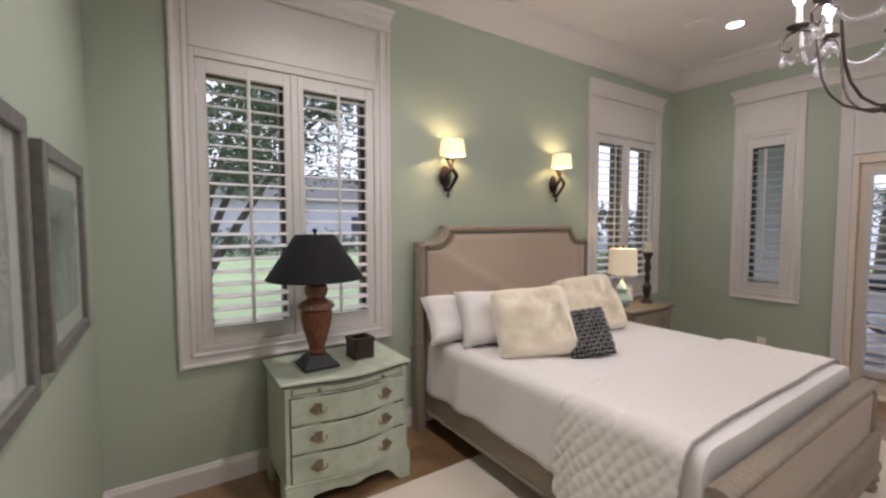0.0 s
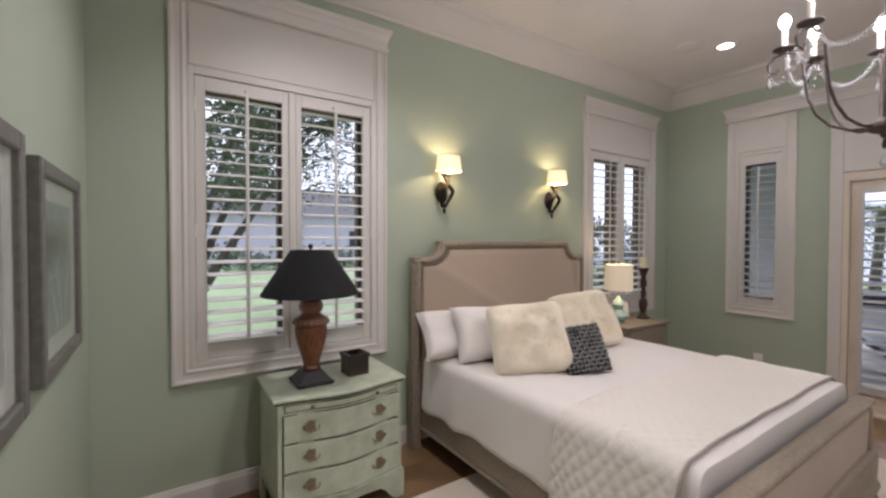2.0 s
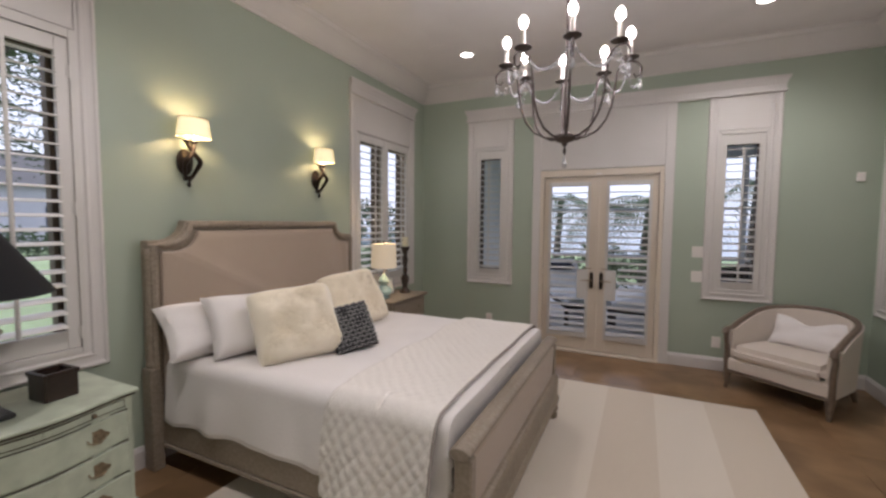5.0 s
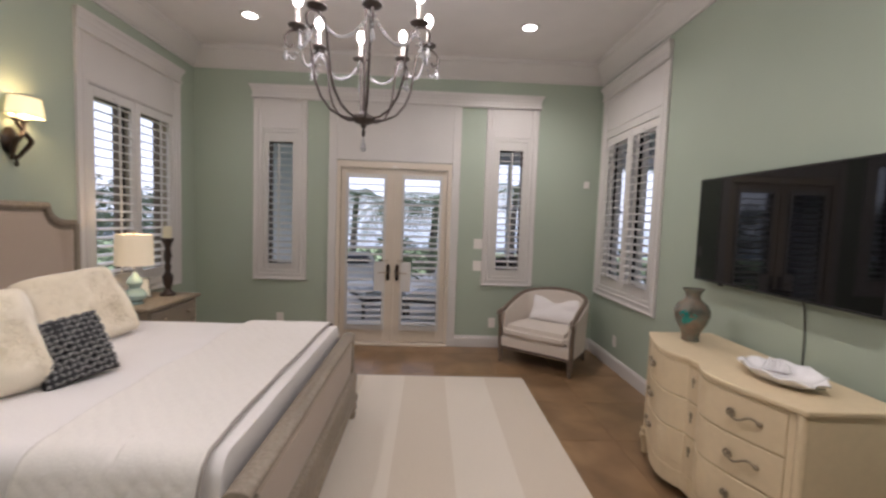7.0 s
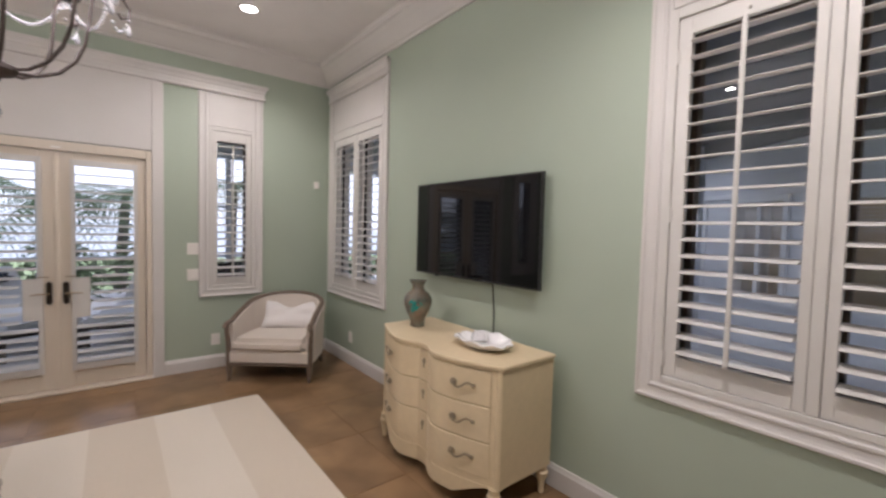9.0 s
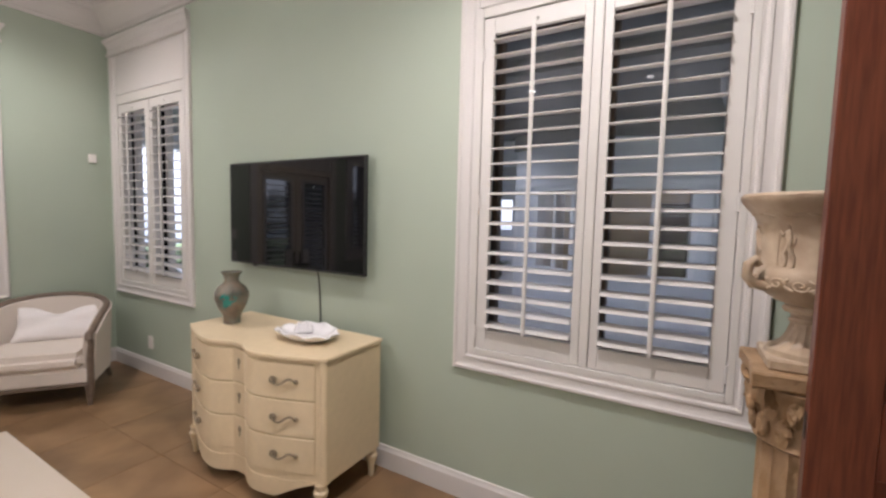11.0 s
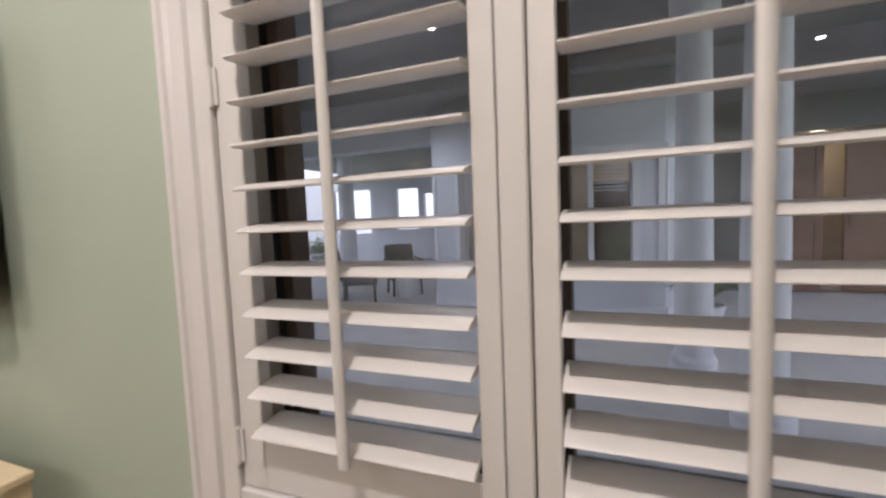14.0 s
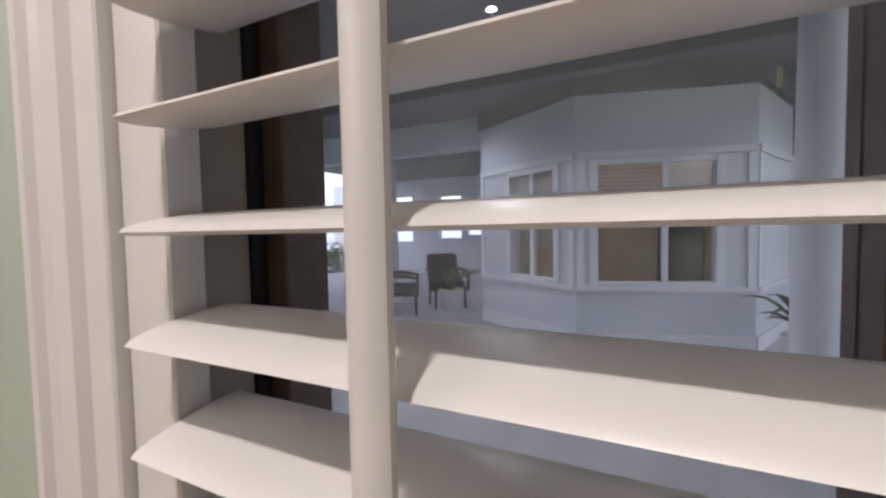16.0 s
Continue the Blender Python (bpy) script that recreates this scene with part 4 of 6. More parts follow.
tl = thing("table_lamp", pose(-2.03, 0.655, 0.702), "carved reddish-brown table lamp with black coolie shade", "lamp")
part("lamp_base", prism([(-0.10, -0.10), (0.10, -0.10), (0.10, 0.10), (-0.10, 0.10)], "z", 0.0, 0.022, bevel=0.006), SLATE, tl, "dark square slate plinth")
pyr = bmesh.new()
bmesh.ops.create_cone(pyr, cap_ends=True, segments=4, radius1=0.125, radius2=0.072, depth=0.05, matrix=pose(0, 0, 0.047, 0, 0, 45))
part("plinth", pyr, SLATE, tl)
part("lamp_body", lathe([(0.045, 0.072), (0.05, 0.085), (0.042, 0.10), (0.048, 0.13), (0.066, 0.19), (0.083, 0.26), (0.088, 0.30), (0.084, 0.318), (0.07, 0.322)], 32), TERRA, tl, smooth=True)
part("lamp_collar", lathe([(0.078, 0.322), (0.092, 0.33), (0.095, 0.345), (0.090, 0.362), (0.075, 0.366), (0.06, 0.38), (0.047, 0.392)], 32), TERRA2, tl, smooth=True)
for i in range(20):
    a = 2 * math.pi * i / 20
    bd = bmesh.new()
    bmesh.ops.create_icosphere(bd, subdivisions=2, radius=0.012, matrix=pose(0.089 * math.cos(a), 0.089 * math.sin(a), 0.342))
    part("bead", bd, BRASS, tl, smooth=True)
part("lamp_neck", lathe([(0.046, 0.392), (0.060, 0.405), (0.066, 0.43), (0.060, 0.455), (0.035, 0.468), (0.02, 0.475), (0.012, 0.50), (0.012, 0.62)], 28), TERRA2, tl, smooth=True)
sh = lathe([(0.262, 0.495), (0.265, 0.50), (0.108, 0.742), (0.104, 0.742), (0.258, 0.502)], 40, caps=False)
part("shade", sh, SHADE_BLACK, tl, "black fabric coolie shade", smooth=True)
part("shade_spider", tube([(-0.105, 0, 0.738), (0, 0, 0.735), (0.105, 0, 0.738)], 0.003, 6), BRONZE, tl)
part("finial", lathe([(0.004, 0.735), (0.006, 0.75), (0.013, 0.758), (0.015, 0.768), (0.008, 0.776), (0, 0.778)], 14), BRONZE, tl, smooth=True)

bx = thing("wooden_box", pose(-2.05, 0.92, 0.702, 0, 0, 4), "open square espresso wooden box", "box")
bb = bmesh.new()
for a in ((-0.062, 0.062, -0.062, -0.052, 0.0, 0.105), (-0.062, 0.062, 0.052, 0.062, 0.0, 0.105), (-0.062, -0.052, -0.0515, 0.0515, 0.0, 0.105), (0.052, 0.062, -0.0515, 0.0515, 0.0, 0.105), (-0.0515, 0.0515, -0.0515, 0.0515, 0.0, 0.01)):
    box(*a, 0.001, bb)
part("box_body", bb, ESPRESSO, bx)
rb = bmesh.new()
for a in ((-0.068, 0.068, -0.068, -0.05, 0.1055, 0.125), (-0.068, 0.068, 0.05, 0.068, 0.1055, 0.125), (-0.068, -0.05, -0.0495, 0.0495, 0.1055, 0.125), (0.05, 0.068, -0.0495, 0.0495, 0.1055, 0.125)):
    box(*a, 0.002, rb)
part("box_rim", rb, ESPRESSO, bx)

# ---- far nightstand with lamp and candle ----
N2 = thing("nightstand", pose(-2.10, 3.86, 0), "distressed brown carved wooden nightstand beside the bed", "nightstand")
wpart("tabletop", box(-2.33, -1.89, 3.49, 4.24, 0.670, 0.700, 0.006), DISTRESS, N2)
wpart("body", box(-2.31, -1.92, 3.52, 4.21, 0.12, 0.669, 0.005), DISTRESS, N2)
for zz in (0.485, 0.312, 0.14):
    d = wpart("drawer", box(-1.935, -1.905, 3.55, 4.18, zz, zz + 0.165, 0.006), DISTRESS, N2)
    for yy in (3.70, 4.03):
        part("drawer_knob", lathe([(0.006, 0), (0.008, 0.012), (0.017, 0.02), (0.014, 0.03), (0, 0.034)], 14), PEWTER, d, smooth=True, at=pose(-1.905, yy, zz + 0.085, 0, 90, 0))
for xx in (-2.285, -1.945):
    for yy in (3.545, 4.185):
        wpart("foot", box(xx - 0.03, xx + 0.03, yy - 0.03, yy + 0.03, 0.0, 0.119, 0.006), DISTRESS, N2)
l2 = thing("table_lamp", pose(-2.12, 3.68, 0.700), "aqua ceramic gourd lamp with lit linen shade", "lamp")
part("lamp_base", lathe([(0.055, 0), (0.06, 0.012), (0.05, 0.018)], 24), AQUA, l2, smooth=True)
part("lamp_body", lathe([(0.04, 0.018), (0.075, 0.04), (0.085, 0.07), (0.07, 0.105), (0.036, 0.13), (0.045, 0.15), (0.058, 0.175), (0.045, 0.21), (0.022, 0.235), (0.014, 0.26)], 28), AQUA, l2, smooth=True)
part("shade", lathe([(0.134, 0.318), (0.128, 0.568), (0.125, 0.568), (0.131, 0.318)], 36, caps=False), LAMP_SHADE, l2, "glowing linen drum shade", smooth=True)
part("lamp_rod", tube([(0, 0, 0.25), (0, 0, 0.578)], 0.004, 8), BRASS, l2)
part("finial", lathe([(0.003, 0.572), (0.010, 0.582), (0.006, 0.597), (0, 0.60)], 12), BRASS, l2)
cs = thing("candle_holder", pose(-2.10, 4.08, 0.700), "tall dark turned wooden candle holder with ivory candle", "candle holder")
part("holder_stem", lathe([(0.06, 0), (0.062, 0.015), (0.045, 0.03), (0.025, 0.06), (0.04, 0.12), (0.045, 0.17), (0.02, 0.22), (0.03, 0.26), (0.02, 0.30), (0.034, 0.36), (0.022, 0.42), (0.03, 0.46), (0.045, 0.49), (0.05, 0.51), (0.048, 0.52)], 24), ESPRESSO, cs, smooth=True)
part("candle", lathe([(0.034, 0.521), (0.035, 0.62), (0.03, 0.628), (0, 0.622)], 20), WAX, cs, smooth=True)
fr2 = thing("photo_frame", pose(-2.20, 3.90, 0.701, -12, 0, 60), "small pewter easel photo frame", "picture frame")
part("frame", box(-0.07, 0.07, 0, 0.014, 0, 0.18, 0.004), FELT, fr2)
part("photo", box(-0.052, 0.052, -0.002, 0.0, 0.018, 0.162), MAT_BOARD, fr2)

# ---- wall sconces ----
sc = thing("wall_sconce", pose(XW, 1.76, 1.87, 0, 0, 0), "dark bronze scrolled wall sconce with lit cream shade", "wall lamp", "sconces over the bed")
part("back_plate", lathe([(0.052, 0.0), (0.056, 0.006), (0.045, 0.014), (0.03, 0.022), (0.022, 0.028), (0, 0.03)], 24), BRONZE, sc, smooth=True, at=pose(0.001, 0, 0, 0, 90, 0) @ Matrix.Diagonal((1.5, 1, 1, 1)))
for s in (-1, 1):
    pts = []
    for i in range(19):
        t = i / 18
        pts.append((0.03 + 0.055 * math.sin(t * 2.9) + 0.028 * t, s * (0.004 + 0.042 * math.sin(t * 3.6 + 0.25)), -0.115 + 0.235 * t + 0.02 * math.sin(t * 6)))
    part("scroll_arm", tube(pts, [0.0105 + 0.005 * math.sin(i / 18 * 3.14) for i in range(19)], 10), BRONZE, sc, smooth=True)
    e = pts[-1]
    part("candle_cup", lathe([(0.006, 0), (0.022, 0.008), (0.026, 0.014), (0.012, 0.016)], 16), BRONZE, sc, smooth=True, at=Matrix.Translation(e))
    part("candle_sleeve", lathe([(0.010, 0.016), (0.010, 0.07)], 12), CANDLE, sc, smooth=True, at=Matrix.Translation(e))
part("drop", lathe([(0, -0.165), (0.010, -0.155), (0.013, -0.14), (0.006, -0.125), (0.012, -0.11), (0.01, -0.09)], 14), BRONZE, sc, smooth=True, at=pose(0.045, 0, 0))
shd = lathe([(0.095, 0.15), (0.080, 0.265), (0.078, 0.265), (0.093, 0.15)], 32, caps=False)
part("shade", shd, SCONCE_SHADE, sc, "lit cream pleated half shade", smooth=True, at=pose(0.105, 0, 0) @ Matrix.Diagonal((0.85, 1.1, 1, 1)))
for zz, rr in ((0.151, 0.096), (0.264, 0.081)):
    part("shade_band", tube([(0.105 + 0.85 * rr * math.cos(a), 1.1 * rr * math.sin(a), zz) for a in [2 * math.pi * i / 32 for i in range(32)]], 0.003, 6, closed=True), CANDLE, sc)
copy_thing(sc, pose(XW, 2.96, 1.87))

# ---- chandelier ----
chl = thing("chandelier", pose(CH[0], CH[1], H), "rusted iron eight-light chandelier draped with crystal strings", "chandelier")
Z0 = -H
part("canopy", lathe([(0.065, -0.001), (0.06, -0.02), (0.03, -0.035), (0.01, -0.045)], 24), RUST, chl, smooth=True)
part("stem", tube([(0, 0, -0.04), (0, 0, 1.955 + Z0)], 0.008, 10), RUST, chl, smooth=True)
part("hub", lathe([(0, 1.905), (0.012, 1.912), (0.016, 1.925), (0.045, 1.935), (0.058, 1.95), (0.055, 1.965), (0.03, 1.975), (0.012, 1.99)], 20), RUST, chl, smooth=True, at=pose(0, 0, Z0))
part("finial_drop", lathe([(0, 1.862), (0.007, 1.872), (0.009, 1.885), (0.004, 1.905)], 12), RUST, chl, smooth=True, at=pose(0, 0, Z0))
part("crystal_drop", lathe([(0, 1.79), (0.010, 1.797), (0.016, 1.812), (0.009, 1.832), (0.002, 1.862)], 10), CRYSTAL, chl, smooth=False, at=pose(0, 0, Z0))
arm_pts = [(0.045, 1.952), (0.10, 1.956), (0.16, 1.985), (0.205, 2.04), (0.232, 2.11), (0.245, 2.20), (0.255, 2.285), (0.275, 2.32), (0.31, 2.335), (0.35, 2.325), (0.372, 2.295), (0.368, 2.262), (0.345, 2.25), (0.335, 2.268)]
arm0 = cup0 = can0 = bulb0 = drop0 = None
for i in range(8):
    a = 2 * math.pi * (i + 0.3) / 8
    m = pose(0, 0, Z0, 0, 0, math.degrees(a))
    if arm0 is None:
        arm0 = part("arm", tube([(r, 0, z) for r, z in arm_pts], 0.0062, 8), RUST, chl, smooth=True, at=m)
        cup0 = part("candle_cup", lathe([(0.004, 2.336), (0.03, 2.342), (0.043, 2.35), (0.043, 2.354), (0.012, 2.353)], 18), RUST, chl, smooth=True, at=m @ pose(0.315, 0, 0))
        can0 = part("candle_sleeve", lathe([(0.0115, 2.353), (0.0115, 2.435)], 12), CANDLE, chl, smooth=True, at=m @ pose(0.315, 0, 0))
        bulb0 = part("bulb", lathe([(0.009, 2.444), (0.017, 2.452), (0.0225, 2.468), (0.020, 2.486), (0.009, 2.502), (0, 2.508)], 14), BULB, chl, "glowing flame-shaped candle bulb", smooth=True, at=m @ pose(0.315, 0, 0))
        bulb0.visible_shadow = False
        drop0 = part("crystal_drop", lathe([(0, -0.05), (0.009, -0.043), (0.012, -0.03), (0.006, -0.01), (0.002, 0)], 8), CRYSTAL, chl, at=m @ pose(0.368, 0, 2.235))
    else:
        again(arm0, m, chl)
        for o, q in ((cup0, m @ pose(0.315, 0, 0)), (can0, m @ pose(0.315, 0, 0)), (drop0, m @ pose(0.368, 0, 2.235))):
            again(o, q, chl)
        b2 = again(bulb0, m @ pose(0.315, 0, 0), chl)
        b2.visible_shadow = False
    beads = bmesh.new()
    for kk in range(23):
        t = kk / 22
        aa = a + t * 2 * math.pi / 8
        rr = 0.305 + 0.0 * t
        zz = 2.335 - 0.115 * (1 - (2 * t - 1) ** 2)
        bmesh.ops.create_icosphere(beads, subdivisions=1, radius=0.0086, matrix=pose(rr * math.cos(aa), rr * math.sin(aa), zz + Z0))
    for kk in range(9):
        t = kk / 8
        rr = 0.30 + 0.07 * t
        bmesh.ops.create_icosphere(beads, subdivisions=1, radius=0.0078, matrix=pose(rr * math.cos(a), rr * math.sin(a), 2.30 - 0.09 * math.sin(math.pi * t) * (1 - 0.3 * t) - 0.05 * t + Z0))
    tagged(part("crystal_string", beads, CRYSTAL, chl, smooth=True), kind="stuff")

# ---- recessed lights and speaker ----
can = thing("recessed_light", pose(CANS[0][0], CANS[0][1], H), "white recessed ceiling can light, switched on", "ceiling light", "recessed ceiling lights")
part("trim_ring", lathe([(0.062, -0.004), (0.066, -0.010), (0.088, -0.008), (0.092, -0.0005), (0.062, -0.0005)], 32), WHITE, can, smooth=True)
part("diffuser", lathe([(0.061, -0.002), (0.061, -0.0045), (0.03, -0.007), (0, -0.008)], 32), CANGLOW, can, smooth=True)
for o in can.children:
    o.visible_shadow = False
for cx, cy in CANS[1:]:
    copy_thing(can, pose(cx, cy, H))
spk = thing("ceiling_speaker", pose(-1.60, 3.93, H), "round off-white ceiling speaker grille", "speaker")
part("grille", lathe([(0.115, -0.0005), (0.115, -0.006), (0.09, -0.010), (0, -0.010)], 32), CEIL, spk, smooth=True)

# ---- television ----
tv = thing("television", pose(2.13, 2.45, 1.12), "black flat screen television mounted on the wall", "television")
wpart("screen", box(2.1285, 2.1315, 1.852, 3.058, 1.132, 1.796), BLACKTV, tv, "glossy dark screen")
bz = bmesh.new()
for a in ((1.84, 1.852, 1.12, 1.806), (3.058, 3.07, 1.12, 1.806), (1.852, 3.058, 1.12, 1.132), (1.852, 3.058, 1.796, 1.806)):
    box(2.126, 2.15, a[0], a[1], a[2], a[3], 0.001, bz)
wpart("bezel", bz, BEZEL, tv)
wpart("back_cover", box(2.132, 2.168, 1.87, 3.04, 1.14, 1.78, 0.006), BEZEL, tv)
wpart("wall_mount", box(2.168, 2.199, 2.2, 2.7, 1.3, 1.6), BEZEL, tv)
wpart("sensor", box(2.127, 2.145, 2.80, 2.83, 1.108, 1.1195, 0.002), BEZEL, tv)
wpart("power_cable", tube([(2.17, 2.27, 1.14), (2.188, 2.268, 1.08), (2.192, 2.262, 0.98), (2.192, 2.257, 0.88), (2.192, 2.252, 0.5)], 0.0045, 8), CABLE, tv, "thin dark cable", smooth=True)

# ---- yellow dresser ----
DR = thing("dresser", pose(1.90, 2.275, 0), "pale yellow serpentine dresser with scrolled pulls", "dresser")


def dfront(u):
    """The front's line: hollow centre between two bowed lobes that fall back to the ends."""
    c = abs(2 * u - 1)
    if c < 0.33:
        t = max(0.0, (c - 0.08) / 0.25)
        return -0.075 - 0.052 * (1 - (1 - t) ** 2)
    return -0.127 * (1 - ((c - 0.33) / 0.67) ** 1.5)


def dplan(ya, yb, back, front, n=44, out=0.0):
    return [(back, ya), (back, yb)] + [(front + dfront(1 - i / n) - out, yb + (ya - yb) * i / n) for i in range(n + 1)]


D0, D1, DF, DB = 1.715, 2.84, 1.725, 2.12
wpart("tabletop", prism(dplan(D0 - 0.012, D1 + 0.012, DB + 0.005, DF, out=0.014), "z", 0.770, 0.792, bevel=0.004), YELLOW, DR)
wpart("body", prism(dplan(D0, D1, DB, DF), "z", 0.165, 0.769), YELLOW, DR)
# darker yellow strips paint in the shade of the gaps between drawers
GAP_SHADE = material("drawer_gap_paint", (0.46, 0.36, 0.22), 0.8)
for zz in (0.575, 0.390, 0.205):
    for ua, ub in ((0.05, 0.95),):
        nn = 64
        pts = [(DF + dfront(ua + (ub - ua) * i / nn) - 0.006, D0 + (D1 - D0) * (ua + (ub - ua) * i / nn)) for i in range(nn + 1)]
        back = [(x + 0.03, y) for x, y in reversed(pts)]
        gap_pts = [(x + 0.0045, y + (-0.001 if i == 0 else 0.001 if i == nn else 0)) for i, (x, y) in enumerate(pts)]
        wpart("drawer_gap", prism(gap_pts + [(x + 0.02, y) for x, y in reversed(gap_pts)], "z", zz - (0.005 if zz > 0.3 else 0.0), zz + 0.180), GAP_SHADE, DR)
        d = wpart("drawer", prism(pts + back, "z", zz, zz + 0.175, bevel=0.0025), YELLOW, DR)
        for um, kind in ((0.18, "pull"), (0.5, "key"), (0.82, "pull")):
            ym, xm = D0 + (D1 - D0) * um, DF + dfront(um) - 0.006
            slope = math.degrees(math.atan2(dfront(um + 0.02) - dfront(um - 0.02), 0.04 * (D1 - D0)))
            at = pose(xm, ym, zz + 0.09, 0, 0, -slope)
            if kind == "key":
                e = lathe([(0.0, 0.004), (0.012, 0.003), (0.014, 0)], 16)
                part("escutcheon", e, PEWTER, d, smooth=True, at=at @ pose(0, 0, 0.022, 0, -90, 0) @ Matrix.Diagonal((1.3, 0.9, 1, 1)))
                part("keyhole_tail", box(-0.004, 0, -0.006, 0.006, -0.02, 0.012, 0.002), PEWTER, d, at=at)
                continue
            s = 1 if um < 0.5 else -1
            pp = []
            for i in range(14):
                a = math.radians(250 - 340 * i / 13)
                pp.append((-0.011, s * (0.050 + 0.0155 * math.cos(a) * -1), 0.004 + 0.0155 * math.sin(a)))
            for i in range(1, 19):
                t = i / 18
                pp.append((-0.011 - 0.008 * math.sin(math.pi * t), s * (0.046 - 0.118 * t), -0.012 + 0.012 * t - 0.010 * math.sin(t * 2 * math.pi) + 0.016 * math.sin(math.pi * t) * t))
            part("drawer_pull", tube(pp, 0.0050, 8), PEWTER, d, "scrolled antique pewter pull", smooth=True, at=at)
            for yy in (s * 0.050, -s * 0.066):
                part("pull_boss", lathe([(0.012, 0), (0.011, 0.006), (0.007, 0.011), (0, 0.012)], 14), PEWTER, d, smooth=True, at=at @ pose(0, yy, 0.0, 0, -90, 0))
ap = []
for i in range(45):
    u = i / 44
    e = min(u, 1 - u)
    ap.append((u, 0.075 if 0.22 < e else 0.16 - 0.085 * max(0, (e - 0.03) / 0.19) ** 1.4))
am = bmesh.new()
rows = []
for u, zl in ap:
    y = D0 + (D1 - D0) * u
    x = DF + dfront(u) - 0.004
    rows.append([am.verts.new(p) for p in ((x, y, zl), (x, y, 0.1645), (x + 0.025, y, 0.1645), (x + 0.025, y, zl))])
for a, b in zip(rows, rows[1:]):
    for j in range(4):
        am.faces.new((a[j], a[(j + 1) % 4], b[(j + 1) % 4], b[j]))
am.faces.new(rows[0][::-1])
am.faces.new(rows[-1])
bmesh.ops.recalc_face_normals(am, faces=am.faces[:])
wpart("apron", am, YELLOW, DR)
for xx in (1.71, 2.09):
    for yy in (1.745, 2.81):
        lg = lathe([(0.012, 0), (0.018, 0.012), (0.016, 0.03), (0.024, 0.085), (0.034, 0.11), (0.036, 0.125), (0.026, 0.135), (0.03, 0.1645)], 16)
        for v in lg.verts:
            v.co += Vector((xx, yy, 0))
        wpart("leg", lg, YELLOW, DR, smooth=True)
for yy in (1.735, 2.82):
    wpart("corner_post", tube([(1.728 - 0.004, yy, 0.166), (1.728 - 0.004, yy, 0.769)], 0.022, 12), YELLOW, DR, smooth=True)

vs = thing("vase", pose(1.86, 2.66, 0.792), "metallic raku vase with teal glaze patch", "vase")
part("vase_body", lathe([(0.045, 0), (0.05, 0.004), (0.047, 0.03), (0.056, 0.06), (0.083, 0.11), (0.099, 0.16), (0.098, 0.19), (0.08, 0.225), (0.048, 0.25), (0.04, 0.268), (0.044, 0.29), (0.062, 0.316), (0.058, 0.318), (0.038, 0.29), (0.034, 0.262), (0.07, 0.2), (0.0, 0.02)], 40, caps=False), RAKU, vs, smooth=True)
for s in (-1, 1):
    part("ear", tube([(0.0, s * 0.082, 0.215), (0.0, s * 0.103, 0.218), (0.0, s * 0.110, 0.20), (0.0, s * 0.104, 0.178), (0, s * 0.096, 0.165)], 0.009, 8), RAKU, vs, smooth=True, at=pose(0, 0, 0, 0, 0, -35))
tp = bmesh.new()
ringp = []
for i in range(22):
    t = 2 * math.pi * i / 22
    rr = 0.042 * (1 + 0.28 * math.sin(3 * t + 1) + 0.15 * math.sin(5 * t))
    ringp.append((rr * math.cos(t) * 0.95, rr * math.sin(t) * 0.9))
ctr = tp.verts.new((0, 0, 0))
vsr = []
for a, b in ringp:
    ang, zz = a / 0.0995, 0.155 + b
    rad = 0.1
    prof = [(0.056, 0.06), (0.083, 0.11), (0.099, 0.16), (0.098, 0.19), (0.08, 0.225)]
    for (r1, z1), (r2, z2) in zip(prof, prof[1:]):
        if z1 <= zz <= z2:
            rad = r1 + (r2 - r1) * (zz - z1) / (z2 - z1) + 0.0015
    vsr.append(tp.verts.new((rad * math.cos(ang), rad * math.sin(ang), zz)))
ctr.co = Vector((0.1005, 0, 0.155))
for i in range(22):
    tp.faces.new((ctr, vsr[i], vsr[(i + 1) % 22]))
part("glaze_patch", tp, TEAL, vs, "irregular teal glaze patch", smooth=True, at=pose(0, 0, 0, 0, 0, 222))

ds = thing("shell_dish", pose(1.88, 2.03, 0.792), "white ruffled shell-shaped glass dish", "dish")
dm = bmesh.new()
ring_n, seg = 9, 60
grid = []
for i in range(ring_n + 1):
    t = i / ring_n
    row = []
    for k in range(seg):
        a = 2 * math.pi * k / seg
        ruff = math.sin(9 * a) * 0.006 * t ** 2 + math.sin(17 * a + 1) * 0.003 * t ** 2
        rr = (0.045 + 0.108 * t ** 0.8) + ruff
        z = 0.004 + 0.050 * t ** 1.8 + (0.007 * math.cos(9 * a + 0.6) + 0.007 * math.cos(2 * a)) * t ** 3
        row.append(dm.verts.new((rr * math.cos(a) * 0.85, rr * math.sin(a) * 1.25, max(z, 0.003))))
    grid.append(row)
for a, b in zip(grid, grid[1:]):
    for k in range(seg):
        dm.faces.new((a[k], a[(k + 1) % seg], b[(k + 1) % seg], b[k]))
dm.faces.new(grid[0][::-1])
bmesh.ops.recalc_face_normals(dm, faces=dm.faces[:])
solid(part("dish_bowl", dm, OPAL, ds, smooth=True), 0.005)
cr = bmesh.new()
for k in range(4):
    a = 0.5 + k * 0.24
    tube([(0.075 * math.cos(a), 0.11 * math.sin(a), 0.022), (0.07 * math.cos(a), 0.098 * math.sin(a), 0.05), (0.06 * math.cos(a + .1), 0.085 * math.sin(a + .1), 0.068 + 0.010 * (k % 2))], [0.022, 0.017, 0.005], 10, cr)
part("ruffle", cr, OPAL, ds, smooth=True)

